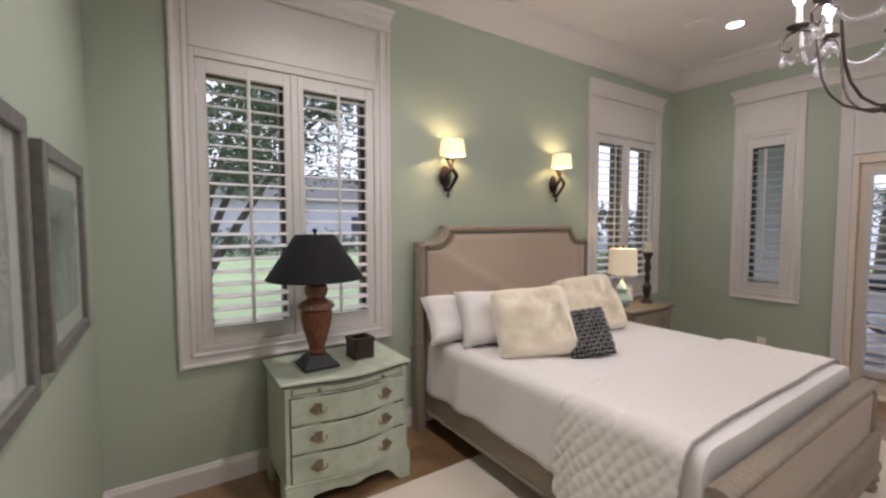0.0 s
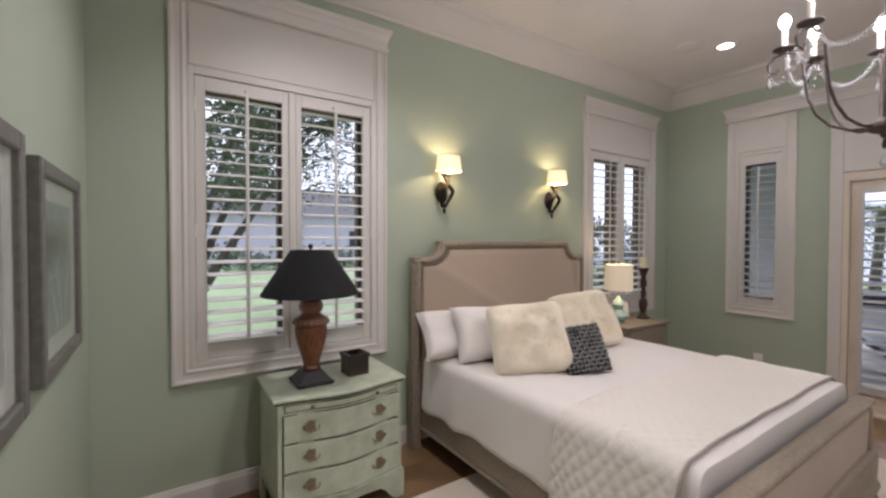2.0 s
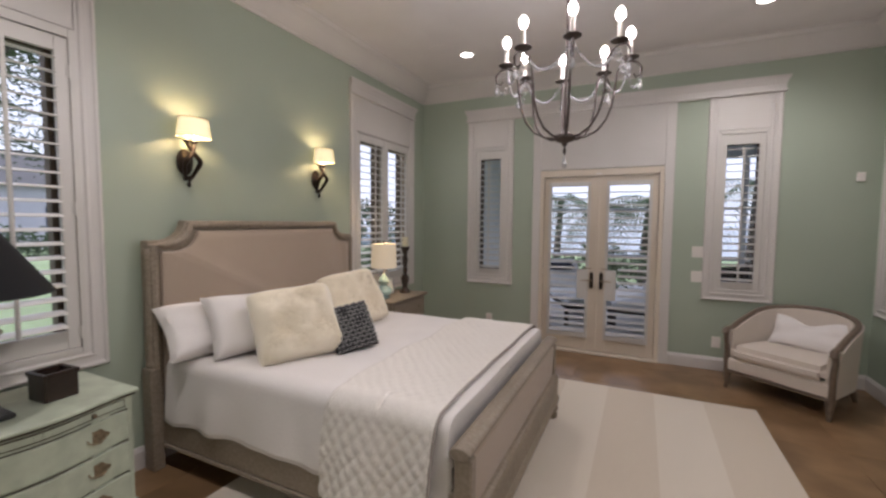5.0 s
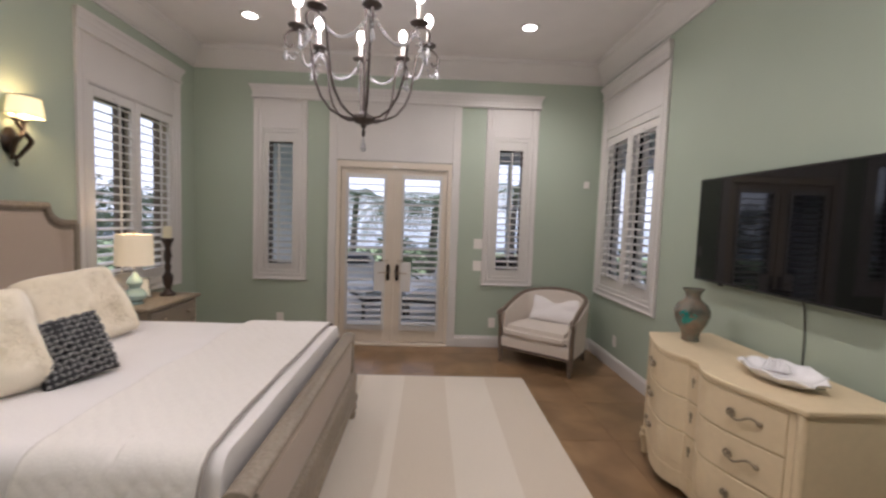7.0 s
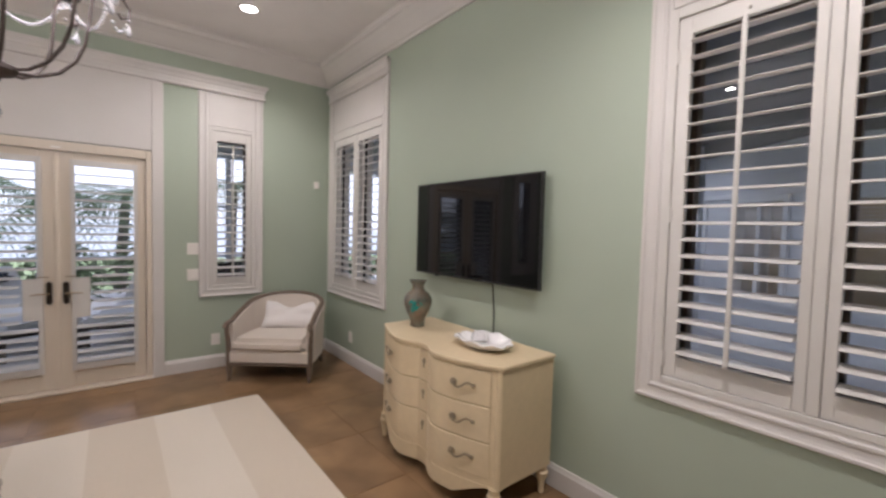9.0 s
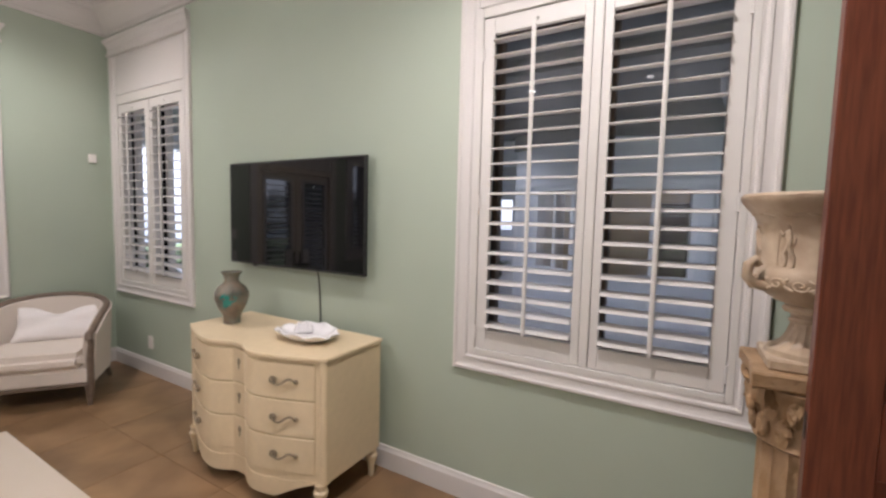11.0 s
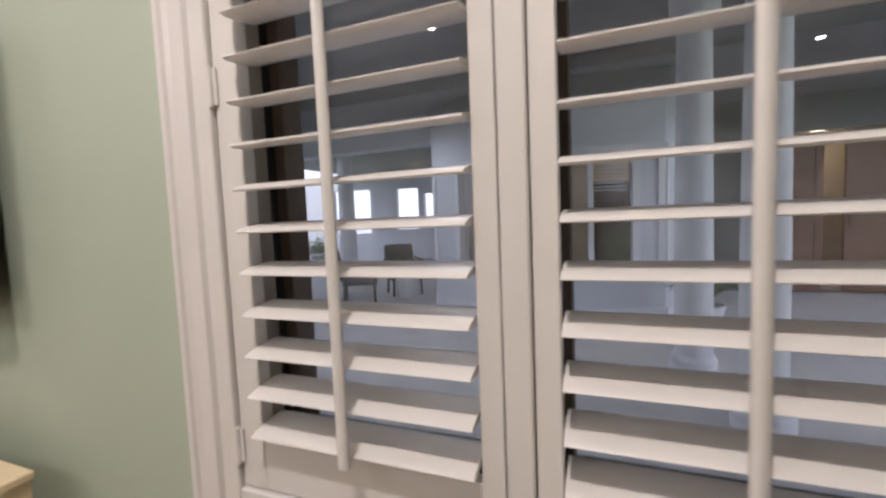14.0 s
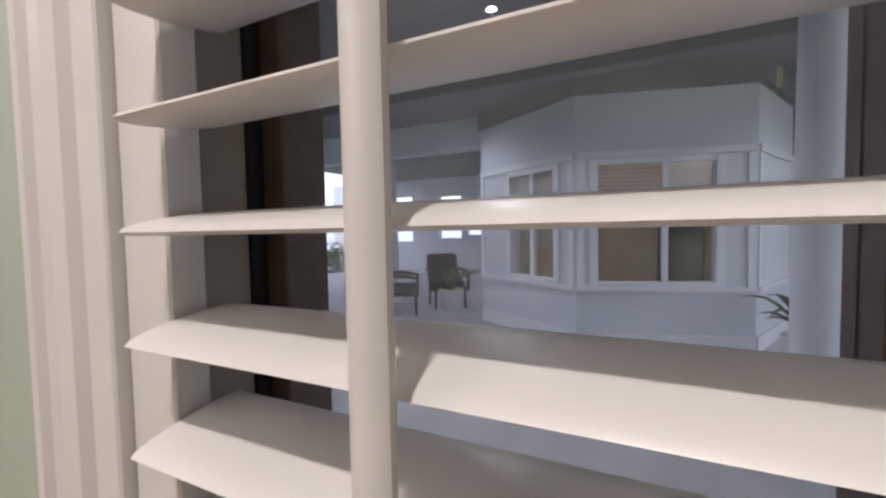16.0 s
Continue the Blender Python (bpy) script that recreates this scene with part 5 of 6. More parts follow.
# ---- barrel armchair ----
AC = thing("armchair", pose(1.565, 4.585, 0, 0, 0, -38) @ Matrix.Diagonal((1.16, 1.10, 1.01, 1)), "oatmeal upholstered barrel armchair with grey-brown wood frame", "armchair")
# local: front towards -y
def barrel(t, r=0.0):
    """The back's plan for t in -1..1: open U, and its height."""
    a = t * 1.0
    if abs(a) > 0.62:
        u = (abs(a) - 0.62) / 0.38
        x, y = 0.335 + r, 0.02 - 0.32 * u
        x += 0.012 * u
    else:
        th = abs(a) / 0.62 * math.pi / 2
        x, y = (0.335 + r) * math.sin(th), 0.02 + (0.30 + r) * math.cos(th)
    s = 1 if a >= 0 else -1
    h = 0.545 + 0.185 * max(0, math.cos(min(1, abs(a) / 0.95) * math.pi / 2)) ** 0.8
    return s * x, y, h


N = 48
bk = bmesh.new()
rows = []
for i in range(N + 1):
    t = -1 + 2 * i / N
    xo, yo, h = barrel(t, 0.012)
    xi, yi, _ = barrel(t, -0.05)
    rows.append([bk.verts.new(p) for p in ((xo * 0.94, yo * 0.96, 0.165), (xo, yo, h - 0.01), (xi, yi, h - 0.01), (xi * 0.97, yi - 0.01, 0.40), (xi * 0.95, yi - 0.01, 0.165))])
for a, b in zip(rows, rows[1:]):
    for j in range(5):
        bk.faces.new((a[j], a[(j + 1) % 5], b[(j + 1) % 5], b[j]))
bk.faces.new(rows[0][::-1])
bk.faces.new(rows[-1])
bmesh.ops.recalc_face_normals(bk, faces=bk.faces[:])
part("backrest", bk, CHAIRF, AC, smooth=True)
railp = []
for i in range(N + 1):
    x, y, h = barrel(-1 + 2 * i / N, -0.018)
    railp.append((x, y, h))
f0, f1 = railp[0], railp[-1]
railp = [(f0[0] * 1.02, f0[1] - 0.055, f0[2] - 0.045), (f0[0] * 1.01, f0[1] - 0.04, f0[2] - 0.008)] + railp + [(f1[0] * 1.01, f1[1] - 0.04, f1[2] - 0.008), (f1[0] * 1.02, f1[1] - 0.055, f1[2] - 0.045)]
part("top_rail", tube(railp, 0.021, 10), CHAIRW, AC, smooth=True)
for s in (-1, 1):
    part("arm_post", tube([(s * 0.33, -0.335, 0.53), (s * 0.338, -0.325, 0.46), (s * 0.328, -0.318, 0.36), (s * 0.325, -0.315, 0.16)], [0.02, 0.017, 0.019, 0.022], 10), CHAIRW, AC, smooth=True)
    part("leg", tube([(s * 0.318, -0.31, 0.165), (s * 0.322, -0.318, 0.125), (s * 0.318, -0.312, 0.06), (s * 0.322, -0.325, 0.0)], [0.03, 0.026, 0.019, 0.013], 10), CHAIRW, AC, smooth=True)
    part("leg", tube([(s * 0.25, 0.20, 0.165), (s * 0.255, 0.235, 0.08), (s * 0.26, 0.27, 0.0)], [0.026, 0.02, 0.014], 10), CHAIRW, AC, smooth=True)
seat_poly = [(-0.33, -0.335), (0.33, -0.335)] + [(barrel(1 - 2 * i / 24, -0.0)[0] * 0.95, barrel(1 - 2 * i / 24, 0.0)[1] * 0.96) for i in range(2, 23)]
part("seat_rail", prism(seat_poly, "z", 0.150, 0.173, bevel=0.004), CHAIRW, AC)
part("seat_base", prism([(x * 0.985, y * 0.985) for x, y in seat_poly], "z", 0.1735, 0.28, bevel=0.01), CHAIRF, AC, smooth=True)
sc_poly = [(-0.305, -0.365), (0.305, -0.365), (0.30, -0.1), (0.275, 0.10), (0.19, 0.22), (0.0, 0.26), (-0.19, 0.22), (-0.275, 0.10), (-0.30, -0.1)]
sm = prism(sc_poly, "z", 0.275, 0.405)
bmesh.ops.bevel(sm, geom=sm.edges[:], offset=0.045, segments=4, affect="EDGES")
part("seat_cushion", sm, CHAIRF, AC, smooth=True)
cp = thing("accent_pillow", AC.matrix_basis @ pose(0.02, 0.075, 0.392, -30, 0, 4), "white accent pillow with dark piped edge", "pillow")
part("pillow_cover", pillow_bm(0.50, 0.30, 0.12, n=22, pinch=0.10, seed=9, chop=0.075), SHEET, cp, smooth=True, at=pose(0, 0, 0.145))
part("piping", tube([(-0.20, -0.004, 0.02), (-0.1, -0.012, 0.034), (0, -0.012, 0.036), (0.1, -0.012, 0.034), (0.20, -0.004, 0.02)], 0.005, 6), CHAIRW, cp, smooth=True)
part("trim_band", tube([(0.212, -0.02, 0.05), (0.204, -0.035, 0.145), (0.212, -0.02, 0.24)], 0.009, 6), CHAIRW, cp, smooth=True)

# ---- pictures on the south wall ----
def picture(xa, xb, za, zb, label, seed):
    th = thing("framed_print", pose((xa + xb) / 2, YS, (za + zb) / 2, 0, 0, 180), label, "picture", "prints on the wall")
    w, h = xb - xa, zb - za
    f = 0.048
    fm = bmesh.new()
    for a in ((-w / 2, -w / 2 + f, -h / 2, h / 2), (w / 2 - f, w / 2, -h / 2, h / 2), (-w / 2 + f, w / 2 - f, -h / 2, -h / 2 + f), (-w / 2 + f, w / 2 - f, h / 2 - f, h / 2)):
        box(a[0], a[1], -0.034, -0.002, a[2], a[3], 0.004, fm)
    part("frame", fm, PICFRAME, th)
    part("mat_board", box(-w / 2 + f, w / 2 - f, -0.016, -0.010, -h / 2 + f, h / 2 - f), MAT_BOARD, th)
    m = 0.135
    part("print", box(-w / 2 + m, w / 2 - m, -0.019, -0.0165, -h / 2 + m * 0.85, h / 2 - m * 0.85), PRINT, th)
    rnd = random.Random(seed)
    cm = bmesh.new()
    lim_x, lim_z = w / 2 - m - 0.012, h / 2 - m * 0.85 - 0.012

    def branch(x, z, ang, ln, r, depth):
        if depth == 0:
            return
        pts = [(x, -0.0205, z)]
        for _ in range(4):
            ang += rnd.uniform(-0.25, 0.25)
            x, z = x + math.sin(ang) * ln / 4, z + math.cos(ang) * ln / 4
            x, z = max(-lim_x, min(lim_x, x)), max(-lim_z, min(lim_z, z))
            pts.append((x, -0.0205, z))
        for p, q in zip(pts, pts[1:]):
            d = Vector(q) - Vector(p)
            if d.length < 1e-4:
                continue
            sd = Vector((d.z, 0, -d.x)).normalized() * r
            vsx = [cm.verts.new(Vector(p) + sd), cm.verts.new(Vector(p) - sd), cm.verts.new(Vector(q) - sd * 0.85), cm.verts.new(Vector(q) + sd * 0.85)]
            cm.faces.new(vsx)
        for _ in range(3 if depth > 2 else 2):
            branch(x, z, ang + rnd.uniform(-0.8, 0.8), ln * rnd.uniform(0.65, 0.9), r * 0.75, depth - 1)

    for s in (-0.3, 0.0, 0.3):
        branch(s * lim_x, -lim_z, s, h * 0.17, 0.009, 6)
    part("coral_drawing", cm, CORAL, th, "pale branching coral silhouette")
    gl = part("glazing", box(-w / 2 + f, w / 2 - f, -0.026, -0.024, -h / 2 + f, h / 2 - f), PANE, th)
    gl.visible_shadow = False
    return th


picture(-1.935, -1.275, 1.075, 1.735, "grey framed sea-green coral print nearer the corner", 3)
picture(-1.12, -0.40, 1.06, 1.76, "grey framed coral print with pale mat", 11)

# ---- urn on its pedestal ----
pd = thing("pedestal", pose(1.865, -0.04, 0) @ Matrix.Diagonal((0.84, 0.84, 1.012, 1)), "carved ochre stone column pedestal", "pedestal")
part("plinth", box(-0.17, 0.17, -0.17, 0.17, 0.0, 0.10, 0.01), PEDESTAL, pd)
part("column_base", lathe([(0.165, 0.1005), (0.165, 0.13), (0.14, 0.15), (0.15, 0.17), (0.12, 0.20)], 28), PEDESTAL, pd, smooth=True)
sh = bmesh.new()
flutes = 16
prof = []
for i in range(96):
    a = 2 * math.pi * i / 96
    r = 0.118 - 0.010 * abs(math.sin(a * flutes / 2)) ** 0.7
    prof.append((r * math.cos(a), r * math.sin(a)))
prism(prof, "z", 0.19, 0.82, sh)
part("shaft", sh, PEDESTAL, pd, smooth=True)
cap_m = lathe([(0.12, 0.82), (0.135, 0.83), (0.125, 0.845), (0.128, 0.90), (0.15, 0.96), (0.175, 1.0)], 32)
part("capital", cap_m, PEDESTAL, pd, smooth=True)
for row, (zc, rc, nn, sz) in enumerate(((0.875, 0.132, 12, 0.032), (0.945, 0.152, 12, 0.034))):
    for i in range(nn):
        a = 2 * math.pi * (i + 0.5 * row) / nn
        lf = bmesh.new()
        bmesh.ops.create_icosphere(lf, subdivisions=3, radius=1, matrix=pose(rc * math.cos(a), rc * math.sin(a), zc, 0, 0, math.degrees(a)) @ Matrix.Diagonal((0.013, sz * 0.8, sz * 1.25, 1)))
        for v in lf.verts:
            v.co += Vector((v.co.x, v.co.y, 0)).normalized() * 0.012 * noise.noise(v.co * 75)
        part("acanthus_leaf", lf, PEDESTAL, pd, smooth=True)
for sx in (-1, 1):
    for sy in (-1, 1):
        vt = lathe([(0.008, -0.022), (0.036, -0.02), (0.03, -0.005), (0.036, 0.01), (0.03, 0.022), (0.008, 0.022)], 18)
        part("volute", vt, PEDESTAL, pd, smooth=True, at=pose(sx * 0.127, sy * 0.127, 0.985, 90, 0, 45 * sx * sy))
part("abacus", prism([(-0.172, -0.172), (0, -0.158), (0.172, -0.172), (0.158, 0), (0.172, 0.172), (0, 0.158), (-0.172, 0.172), (-0.158, 0)], "z", 1.005, 1.05, bevel=0.006), PEDESTAL, pd)

un = thing("urn", pose(1.865, -0.04, 1.063) @ Matrix.Diagonal((1, 1, 0.941, 1)), "terracotta stone campana urn with relief band", "urn")
part("urn_foot", prism([(-0.105, -0.105), (0.105, -0.105), (0.105, 0.105), (-0.105, 0.105)], "z", 0.0, 0.035, bevel=0.006), URN, un)
stem = lathe([(0.101, 0.035), (0.098, 0.05), (0.083, 0.058), (0.069, 0.070), (0.058, 0.085), (0.051, 0.102), (0.046, 0.118), (0.043, 0.132), (0.049, 0.136), (0.049, 0.143), (0.043, 0.148), (0.045, 0.160), (0.062, 0.166), (0.066, 0.177), (0.058, 0.188)], 108)
for v in stem.verts:
    if 0.055 < v.co.z < 0.134:
        k = 1 - 0.055 * abs(math.sin(9 * math.atan2(v.co.y, v.co.x))) ** 0.6
        v.co.x, v.co.y = v.co.x * k, v.co.y * k
part("urn_stem", stem, URN, un, smooth=True)
part("urn_body", lathe([(0.055, 0.187), (0.088, 0.201), (0.123, 0.228), (0.141, 0.26), (0.140, 0.285), (0.134, 0.297), (0.131, 0.31), (0.133, 0.375), (0.138, 0.43), (0.148, 0.458), (0.168, 0.482), (0.183, 0.503), (0.185, 0.517), (0.178, 0.525), (0.16, 0.52), (0.12, 0.47), (0.0, 0.40)], 56, caps=False), URN, un, smooth=True)
rnd_u = random.Random(77)
for i in range(26):
    a = 2 * math.pi * i / 26
    eg = bmesh.new()
    tilt = rnd_u.uniform(-35, 35)
    bmesh.ops.create_icosphere(eg, subdivisions=2, radius=1, matrix=pose(0.151 * math.cos(a), 0.151 * math.sin(a), 0.462 + rnd_u.uniform(-0.004, 0.004), 0, 0, math.degrees(a)) @ pose(0, 0, 0, tilt, 25, 0) @ Matrix.Diagonal((0.004, 0.019, 0.0065, 1)))
    part("leaf_swag", eg, URN, un, smooth=True)


def urn_r(z):
    return 0.131 + 0.007 * max(0.0, (z - 0.31) / 0.13)


def limb_on(bm, points, radii):
    """A rounded limb laid on the urn's curved side: (arc, height) points."""
    path = [(urn_r(z) * math.cos(u / 0.124), urn_r(z) * math.sin(u / 0.124), z) for u, z in points]
    tube(path, radii, 8, bm)


for i in range(8):
    f = -1 if i % 2 else 1
    j = 0.004 * math.sin(i * 2.3)
    fg = bmesh.new()
    limb_on(fg, [(0.000, 0.433), (0.001 * f, 0.426), (0.0, 0.419)], [0.003, 0.0066, 0.0045])
    limb_on(fg, [(0.0, 0.421), (-0.001 * f, 0.408), (-0.003 * f, 0.388), (-0.001 * f, 0.370)], [0.004, 0.0095, 0.0075, 0.0085])
    limb_on(fg, [(-0.002 * f, 0.372), (0.008 * f, 0.350), (0.004 * f, 0.333), (0.009 * f + j, 0.313), (0.014 * f + j, 0.311)], [0.0075, 0.0062, 0.0045, 0.0038, 0.003])
    limb_on(fg, [(-0.002 * f, 0.372), (-0.006 * f, 0.350), (-0.013 * f, 0.333), (-0.014 * f - j, 0.312), (-0.010 * f - j, 0.310)], [0.007, 0.006, 0.0045, 0.0038, 0.003])
    limb_on(fg, [(0.003 * f, 0.412), (0.014 * f, 0.400 + j), (0.022 * f, 0.412 + 2 * j)], [0.0045, 0.0034, 0.0028])
    limb_on(fg, [(-0.004 * f, 0.411), (-0.013 * f, 0.394), (-0.012 * f, 0.376)], [0.0045, 0.0034, 0.0028])
    if i % 3:
        limb_on(fg, [(-0.010 * f, 0.400), (-0.018 * f, 0.375), (-0.019 * f, 0.345), (-0.024 * f, 0.318)], [0.002, 0.005, 0.006, 0.002])
    else:
        limb_on(fg, [(0.021 * f, 0.425), (0.024 * f, 0.37), (0.026 * f, 0.312)], [0.0018, 0.0022, 0.0018])
    part("relief_figure", fg, URN, un, smooth=True, at=pose(0, 0, 0, 0, 0, 45 * i + 8))
for i in range(16):
    gd = bmesh.new()
    f = -1 if i % 2 else 1
    path = []
    for k in range(20):
        t = k / 19
        a = f * t * 8.5
        r = 0.021 * (1 - 0.85 * t)
        u, z = r * math.cos(a), 0.259 + r * math.sin(a) * 0.85
        path.append((0.1405 * math.cos(u / 0.14), 0.1405 * math.sin(u / 0.14), z))
    tube(path, [0.0034 * (1 - 0.45 * k / 19) for k in range(20)], 7, gd)
    for du, dz, tl in ((0.024, 0.012, 40), (0.026, -0.010, -35), (-0.022, -0.014, 30)):
        m = pose(0, 0, 0, 0, 0, math.degrees(du / 0.14)) @ pose(0.139, 0, 0.259 + dz, tl * f, 0, 0) @ Matrix.Diagonal((0.0042, 0.0095, 0.0045, 1))
        bmesh.ops.create_icosphere(gd, subdivisions=2, radius=1, matrix=m)
    part("scroll_ornament", gd, URN, un, smooth=True, at=pose(0, 0, 0, 0, 0, 22.5 * i))
for s in (0, 180):
    part("handle", tube([(0.135, 0, 0.245), (0.168, 0, 0.25), (0.188, 0, 0.275), (0.186, 0, 0.31), (0.168, 0, 0.325), (0.158, 0, 0.308)], [0.016, 0.015, 0.014, 0.014, 0.014, 0.012], 10), URN, un, smooth=True, at=pose(0, 0, 0, 0, 0, s + 118))

# ---- switches, thermostat, outlets ----
def plate(m, label, rockers):
    th = thing("switch_plate" if rockers else "wall_outlet", m, label, "switch" if rockers else "outlet")
    w = 0.035 + 0.046 * max(1, rockers)
    part("cover_plate", box(-w / 2, w / 2, -0.006, -0.001, -0.058, 0.058, 0.002), PLASTIC, th)
    for k in range(rockers):
        cx = (k - (rockers - 1) / 2) * 0.046
        part("rocker", box(cx - 0.016, cx + 0.016, -0.0095, -0.006, -0.033, 0.033, 0.001), PLASTIC, th)
    if not rockers:
        for s in (-1, 1):
            part("socket", lathe([(0.017, 0), (0.016, 0.003), (0, 0.003)], 16), PLASTIC, th, at=pose(0, -0.006, s * 0.02, 90))
    return th


plate(NORTH @ pose(0.845, 0, 1.21), "white double light switch plate on green wall", 2)
plate(NORTH @ pose(0.845, 0, 0.955), "white light switch plate below another", 2)
plate(NORTH @ pose(-1.42, 0, 0.29), "white wall outlet above the baseboard", 0)
plate(EAST @ pose(-4.37, 0, 0.29), "white wall outlet above the baseboard", 0)
plate(NORTH @ pose(1.03, 0, 0.29), "white wall outlet beside the garden doors", 0)
tm2 = thing("thermostat", NORTH @ pose(2.06, 0, 1.93), "small white wall sensor", "sensor")
part("sensor_body", box(-0.03, 0.03, -0.02, -0.001, -0.04, 0.04, 0.005), PLASTIC, tm2)

# ---- floor tiles, laid last ----
tile_me = None
s = 0.61
for i in range(-8, 12):
    for j in range(-9, 12):
        cx, cy = 0.05 + i * s, 0.2 + j * s * 0.5 * 2
        if XW - 0.2 < cx < XE + 0.25 and -2.6 < cy < YN + 0.15:
            m = pose(cx, cy, 0, 0, 0, 90 * ((i * 7 + j * 3) % 4))
            if tile_me is None:
                tile_me = part("tile", box(-s / 2 + 0.0015, s / 2 - 0.0015, -s / 2 + 0.0015, s / 2 - 0.0015, -0.0035, 0.0, 0.001), FLOORM, slab, at=m)
            else:
                again(tile_me, m, slab)

# ---- outdoors ----
LAWN = material("lawn_grass", (0.36, 0.44, 0.24), 0.9, colour2=(0.27, 0.36, 0.17), scale=9, mottle=0.15, mottle_scale=0.6, bump=0.4, bump_scale=60)
PAVE = material("pale_patio_stone", (0.54, 0.54, 0.56), 0.7, grain=0.12, scale=8, mottle=0.08, bump=0.15, bump_scale=50)
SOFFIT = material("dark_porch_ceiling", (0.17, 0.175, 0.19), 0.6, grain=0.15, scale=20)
COLM = material("white_column_paint", (0.72, 0.74, 0.79), 0.55, mottle=0.04)
BARK = material("grey_bark", (0.10, 0.085, 0.075), 0.9, colour2=(0.055, 0.045, 0.04), scale=20, stretch=(1, 1, 0.3), bump=0.5, bump_scale=40)
LEAF = material("tree_leaf", (0.085, 0.125, 0.055), 0.55, colour2=(0.05, 0.08, 0.032), scale=1.5)
PALM = material("palm_leaf", (0.06, 0.11, 0.04), 0.6, colour2=(0.04, 0.07, 0.025), scale=3)
WATER = material("bay_water", (0.10, 0.16, 0.22), 0.15, grain=0.2, scale=0.3, bump=0.2, bump_scale=2)
HOUSEW = material("mauve_house_wall", (0.56, 0.54, 0.60), 0.8, mottle=0.05)
ROOFM = material("grey_roof", (0.16, 0.15, 0.15), 0.8, grain=0.2)
NAVY = material("navy_outdoor_fabric", (0.03, 0.045, 0.085), 0.85, bump=0.2)
OUTW = material("white_outdoor_cushion", (0.62, 0.64, 0.68), 0.85, bump=0.2)
WICKER = material("dark_wicker", (0.035, 0.03, 0.028), 0.7, grain=0.4, scale=60, bump=0.5, bump_scale=120)
WARMIN = material("lit_interior_wall", (0.60, 0.52, 0.40), 0.7, mottle=0.1, mottle_scale=2)
# wing side and court walls: their porch shade is put into the dark colour
SHADEWALL = material("dark_green_grey_wall", (0.10, 0.11, 0.108), 0.35, mottle=0.12, mottle_scale=2, grain=0.1, scale=20)
DOORWOOD = material("brown_porch_door_wood", (0.20, 0.10, 0.05), 0.4, colour2=(0.13, 0.06, 0.03), scale=9, stretch=(10, 10, 0.8))
GLOWDOT = material("porch_downlight", (1, 1, 1), 0.5, emit=(1.0, 0.93, 0.85), strength=20)

g = bmesh.new()
for xa, xb, ya, yb in ((-300, 300, -300, 22),):
    box(xa, xb, ya, yb, -0.6, -0.12, bm=g)
tagged(part("ground", g, LAWN), kind="structure")
tagged(part("water", box(-400, 400, 22, 600, -0.9, -0.35), WATER), kind="structure")
pv = part("pavement", box(-3.4, 15.5, 5.24, 12.0, -0.119, -0.05), PAVE)
tagged(pv, kind="structure")
tagged(part("pavement", box(2.41, 15.5, -7.0, 5.235, -0.119, -0.05), PAVE), kind="structure")
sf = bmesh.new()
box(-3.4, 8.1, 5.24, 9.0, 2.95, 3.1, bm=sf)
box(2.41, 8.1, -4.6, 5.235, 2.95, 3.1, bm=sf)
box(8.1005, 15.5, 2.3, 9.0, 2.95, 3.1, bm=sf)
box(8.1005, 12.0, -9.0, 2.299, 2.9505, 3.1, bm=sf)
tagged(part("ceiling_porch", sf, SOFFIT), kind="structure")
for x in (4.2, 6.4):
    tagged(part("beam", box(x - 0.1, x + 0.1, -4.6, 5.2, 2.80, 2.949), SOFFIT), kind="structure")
tagged(part("beam", box(-3.4, 8.1, 8.72, 9.0, 2.66, 2.949), COLM), kind="structure")


def round_column(x, y, r, top=2.95):
    th = thing("porch_column", pose(x, y, -0.05), "round white painted porch column on moulded base", "column", "porch columns")
    part("column_base", lathe([(r * 1.35, 0), (r * 1.35, 0.10), (r * 1.2, 0.12), (r * 1.25, 0.17), (r * 1.05, 0.21)], 28), COLM, th, smooth=True)
    part("shaft", lathe([(r, 0.21), (r * 1.01, 0.9), (r * 0.88, top - 0.25)], 28), COLM, th, smooth=True)
    part("capital", lathe([(r * 0.9, top - 0.25), (r * 1.1, top - 0.2), (r * 1.25, top - 0.14), (r * 1.3, top + 0.049)], 28), COLM, th, smooth=True)
    return th


for x, y, r in ((4.62, -0.36, 0.125), (5.37, -0.12, 0.135), (5.6, -3.4, 0.15), (8.6, 5.2, 0.16)):
    round_column(x, y, r)


def square_post(x, y, w, top, label):
    th = thing("porch_post", pose(x, y, -0.05), label, "post", "screen porch posts")
    part("post_shaft", box(-w / 2, w / 2, -w / 2, w / 2, 0, top + 0.05, 0.006), COLM, th)
    return th


for x in (-3.2, -1.9, -0.62, 0.62, 1.3, 1.9, 3.2, 4.6, 6.2):
    square_post(x, 8.86, 0.09, 2.66, "slim white screen porch post")
for z in (0.85, 1.75):
    tagged(part("rail", box(-3.3, 8.0, 8.83, 8.89, z, z + 0.04), COLM), kind="structure")
pier = thing("stucco_pier", pose(-1.95, 6.6, -0.05), "broad blue-grey stucco pier of the porch", "pier")
part("pier_shaft", box(-0.42, 0.42, -0.35, 0.35, 0.0, 2.99, 0.01), GREY_OUT, pier)
part("pier_base", box(-0.46, 0.46, -0.39, 0.39, 0.0, 0.18, 0.01), COLM, pier)

tagged(part("beam", box(7.9, 8.15, 2.5, 8.7, 2.50, 2.949), GREY_OUT), kind="structure")

# the wing across the porch, with lit rooms behind its windows
BAY = [(7.76, 3.03), (6.77, 1.55), (7.26, -0.16), (8.6, -0.75)]


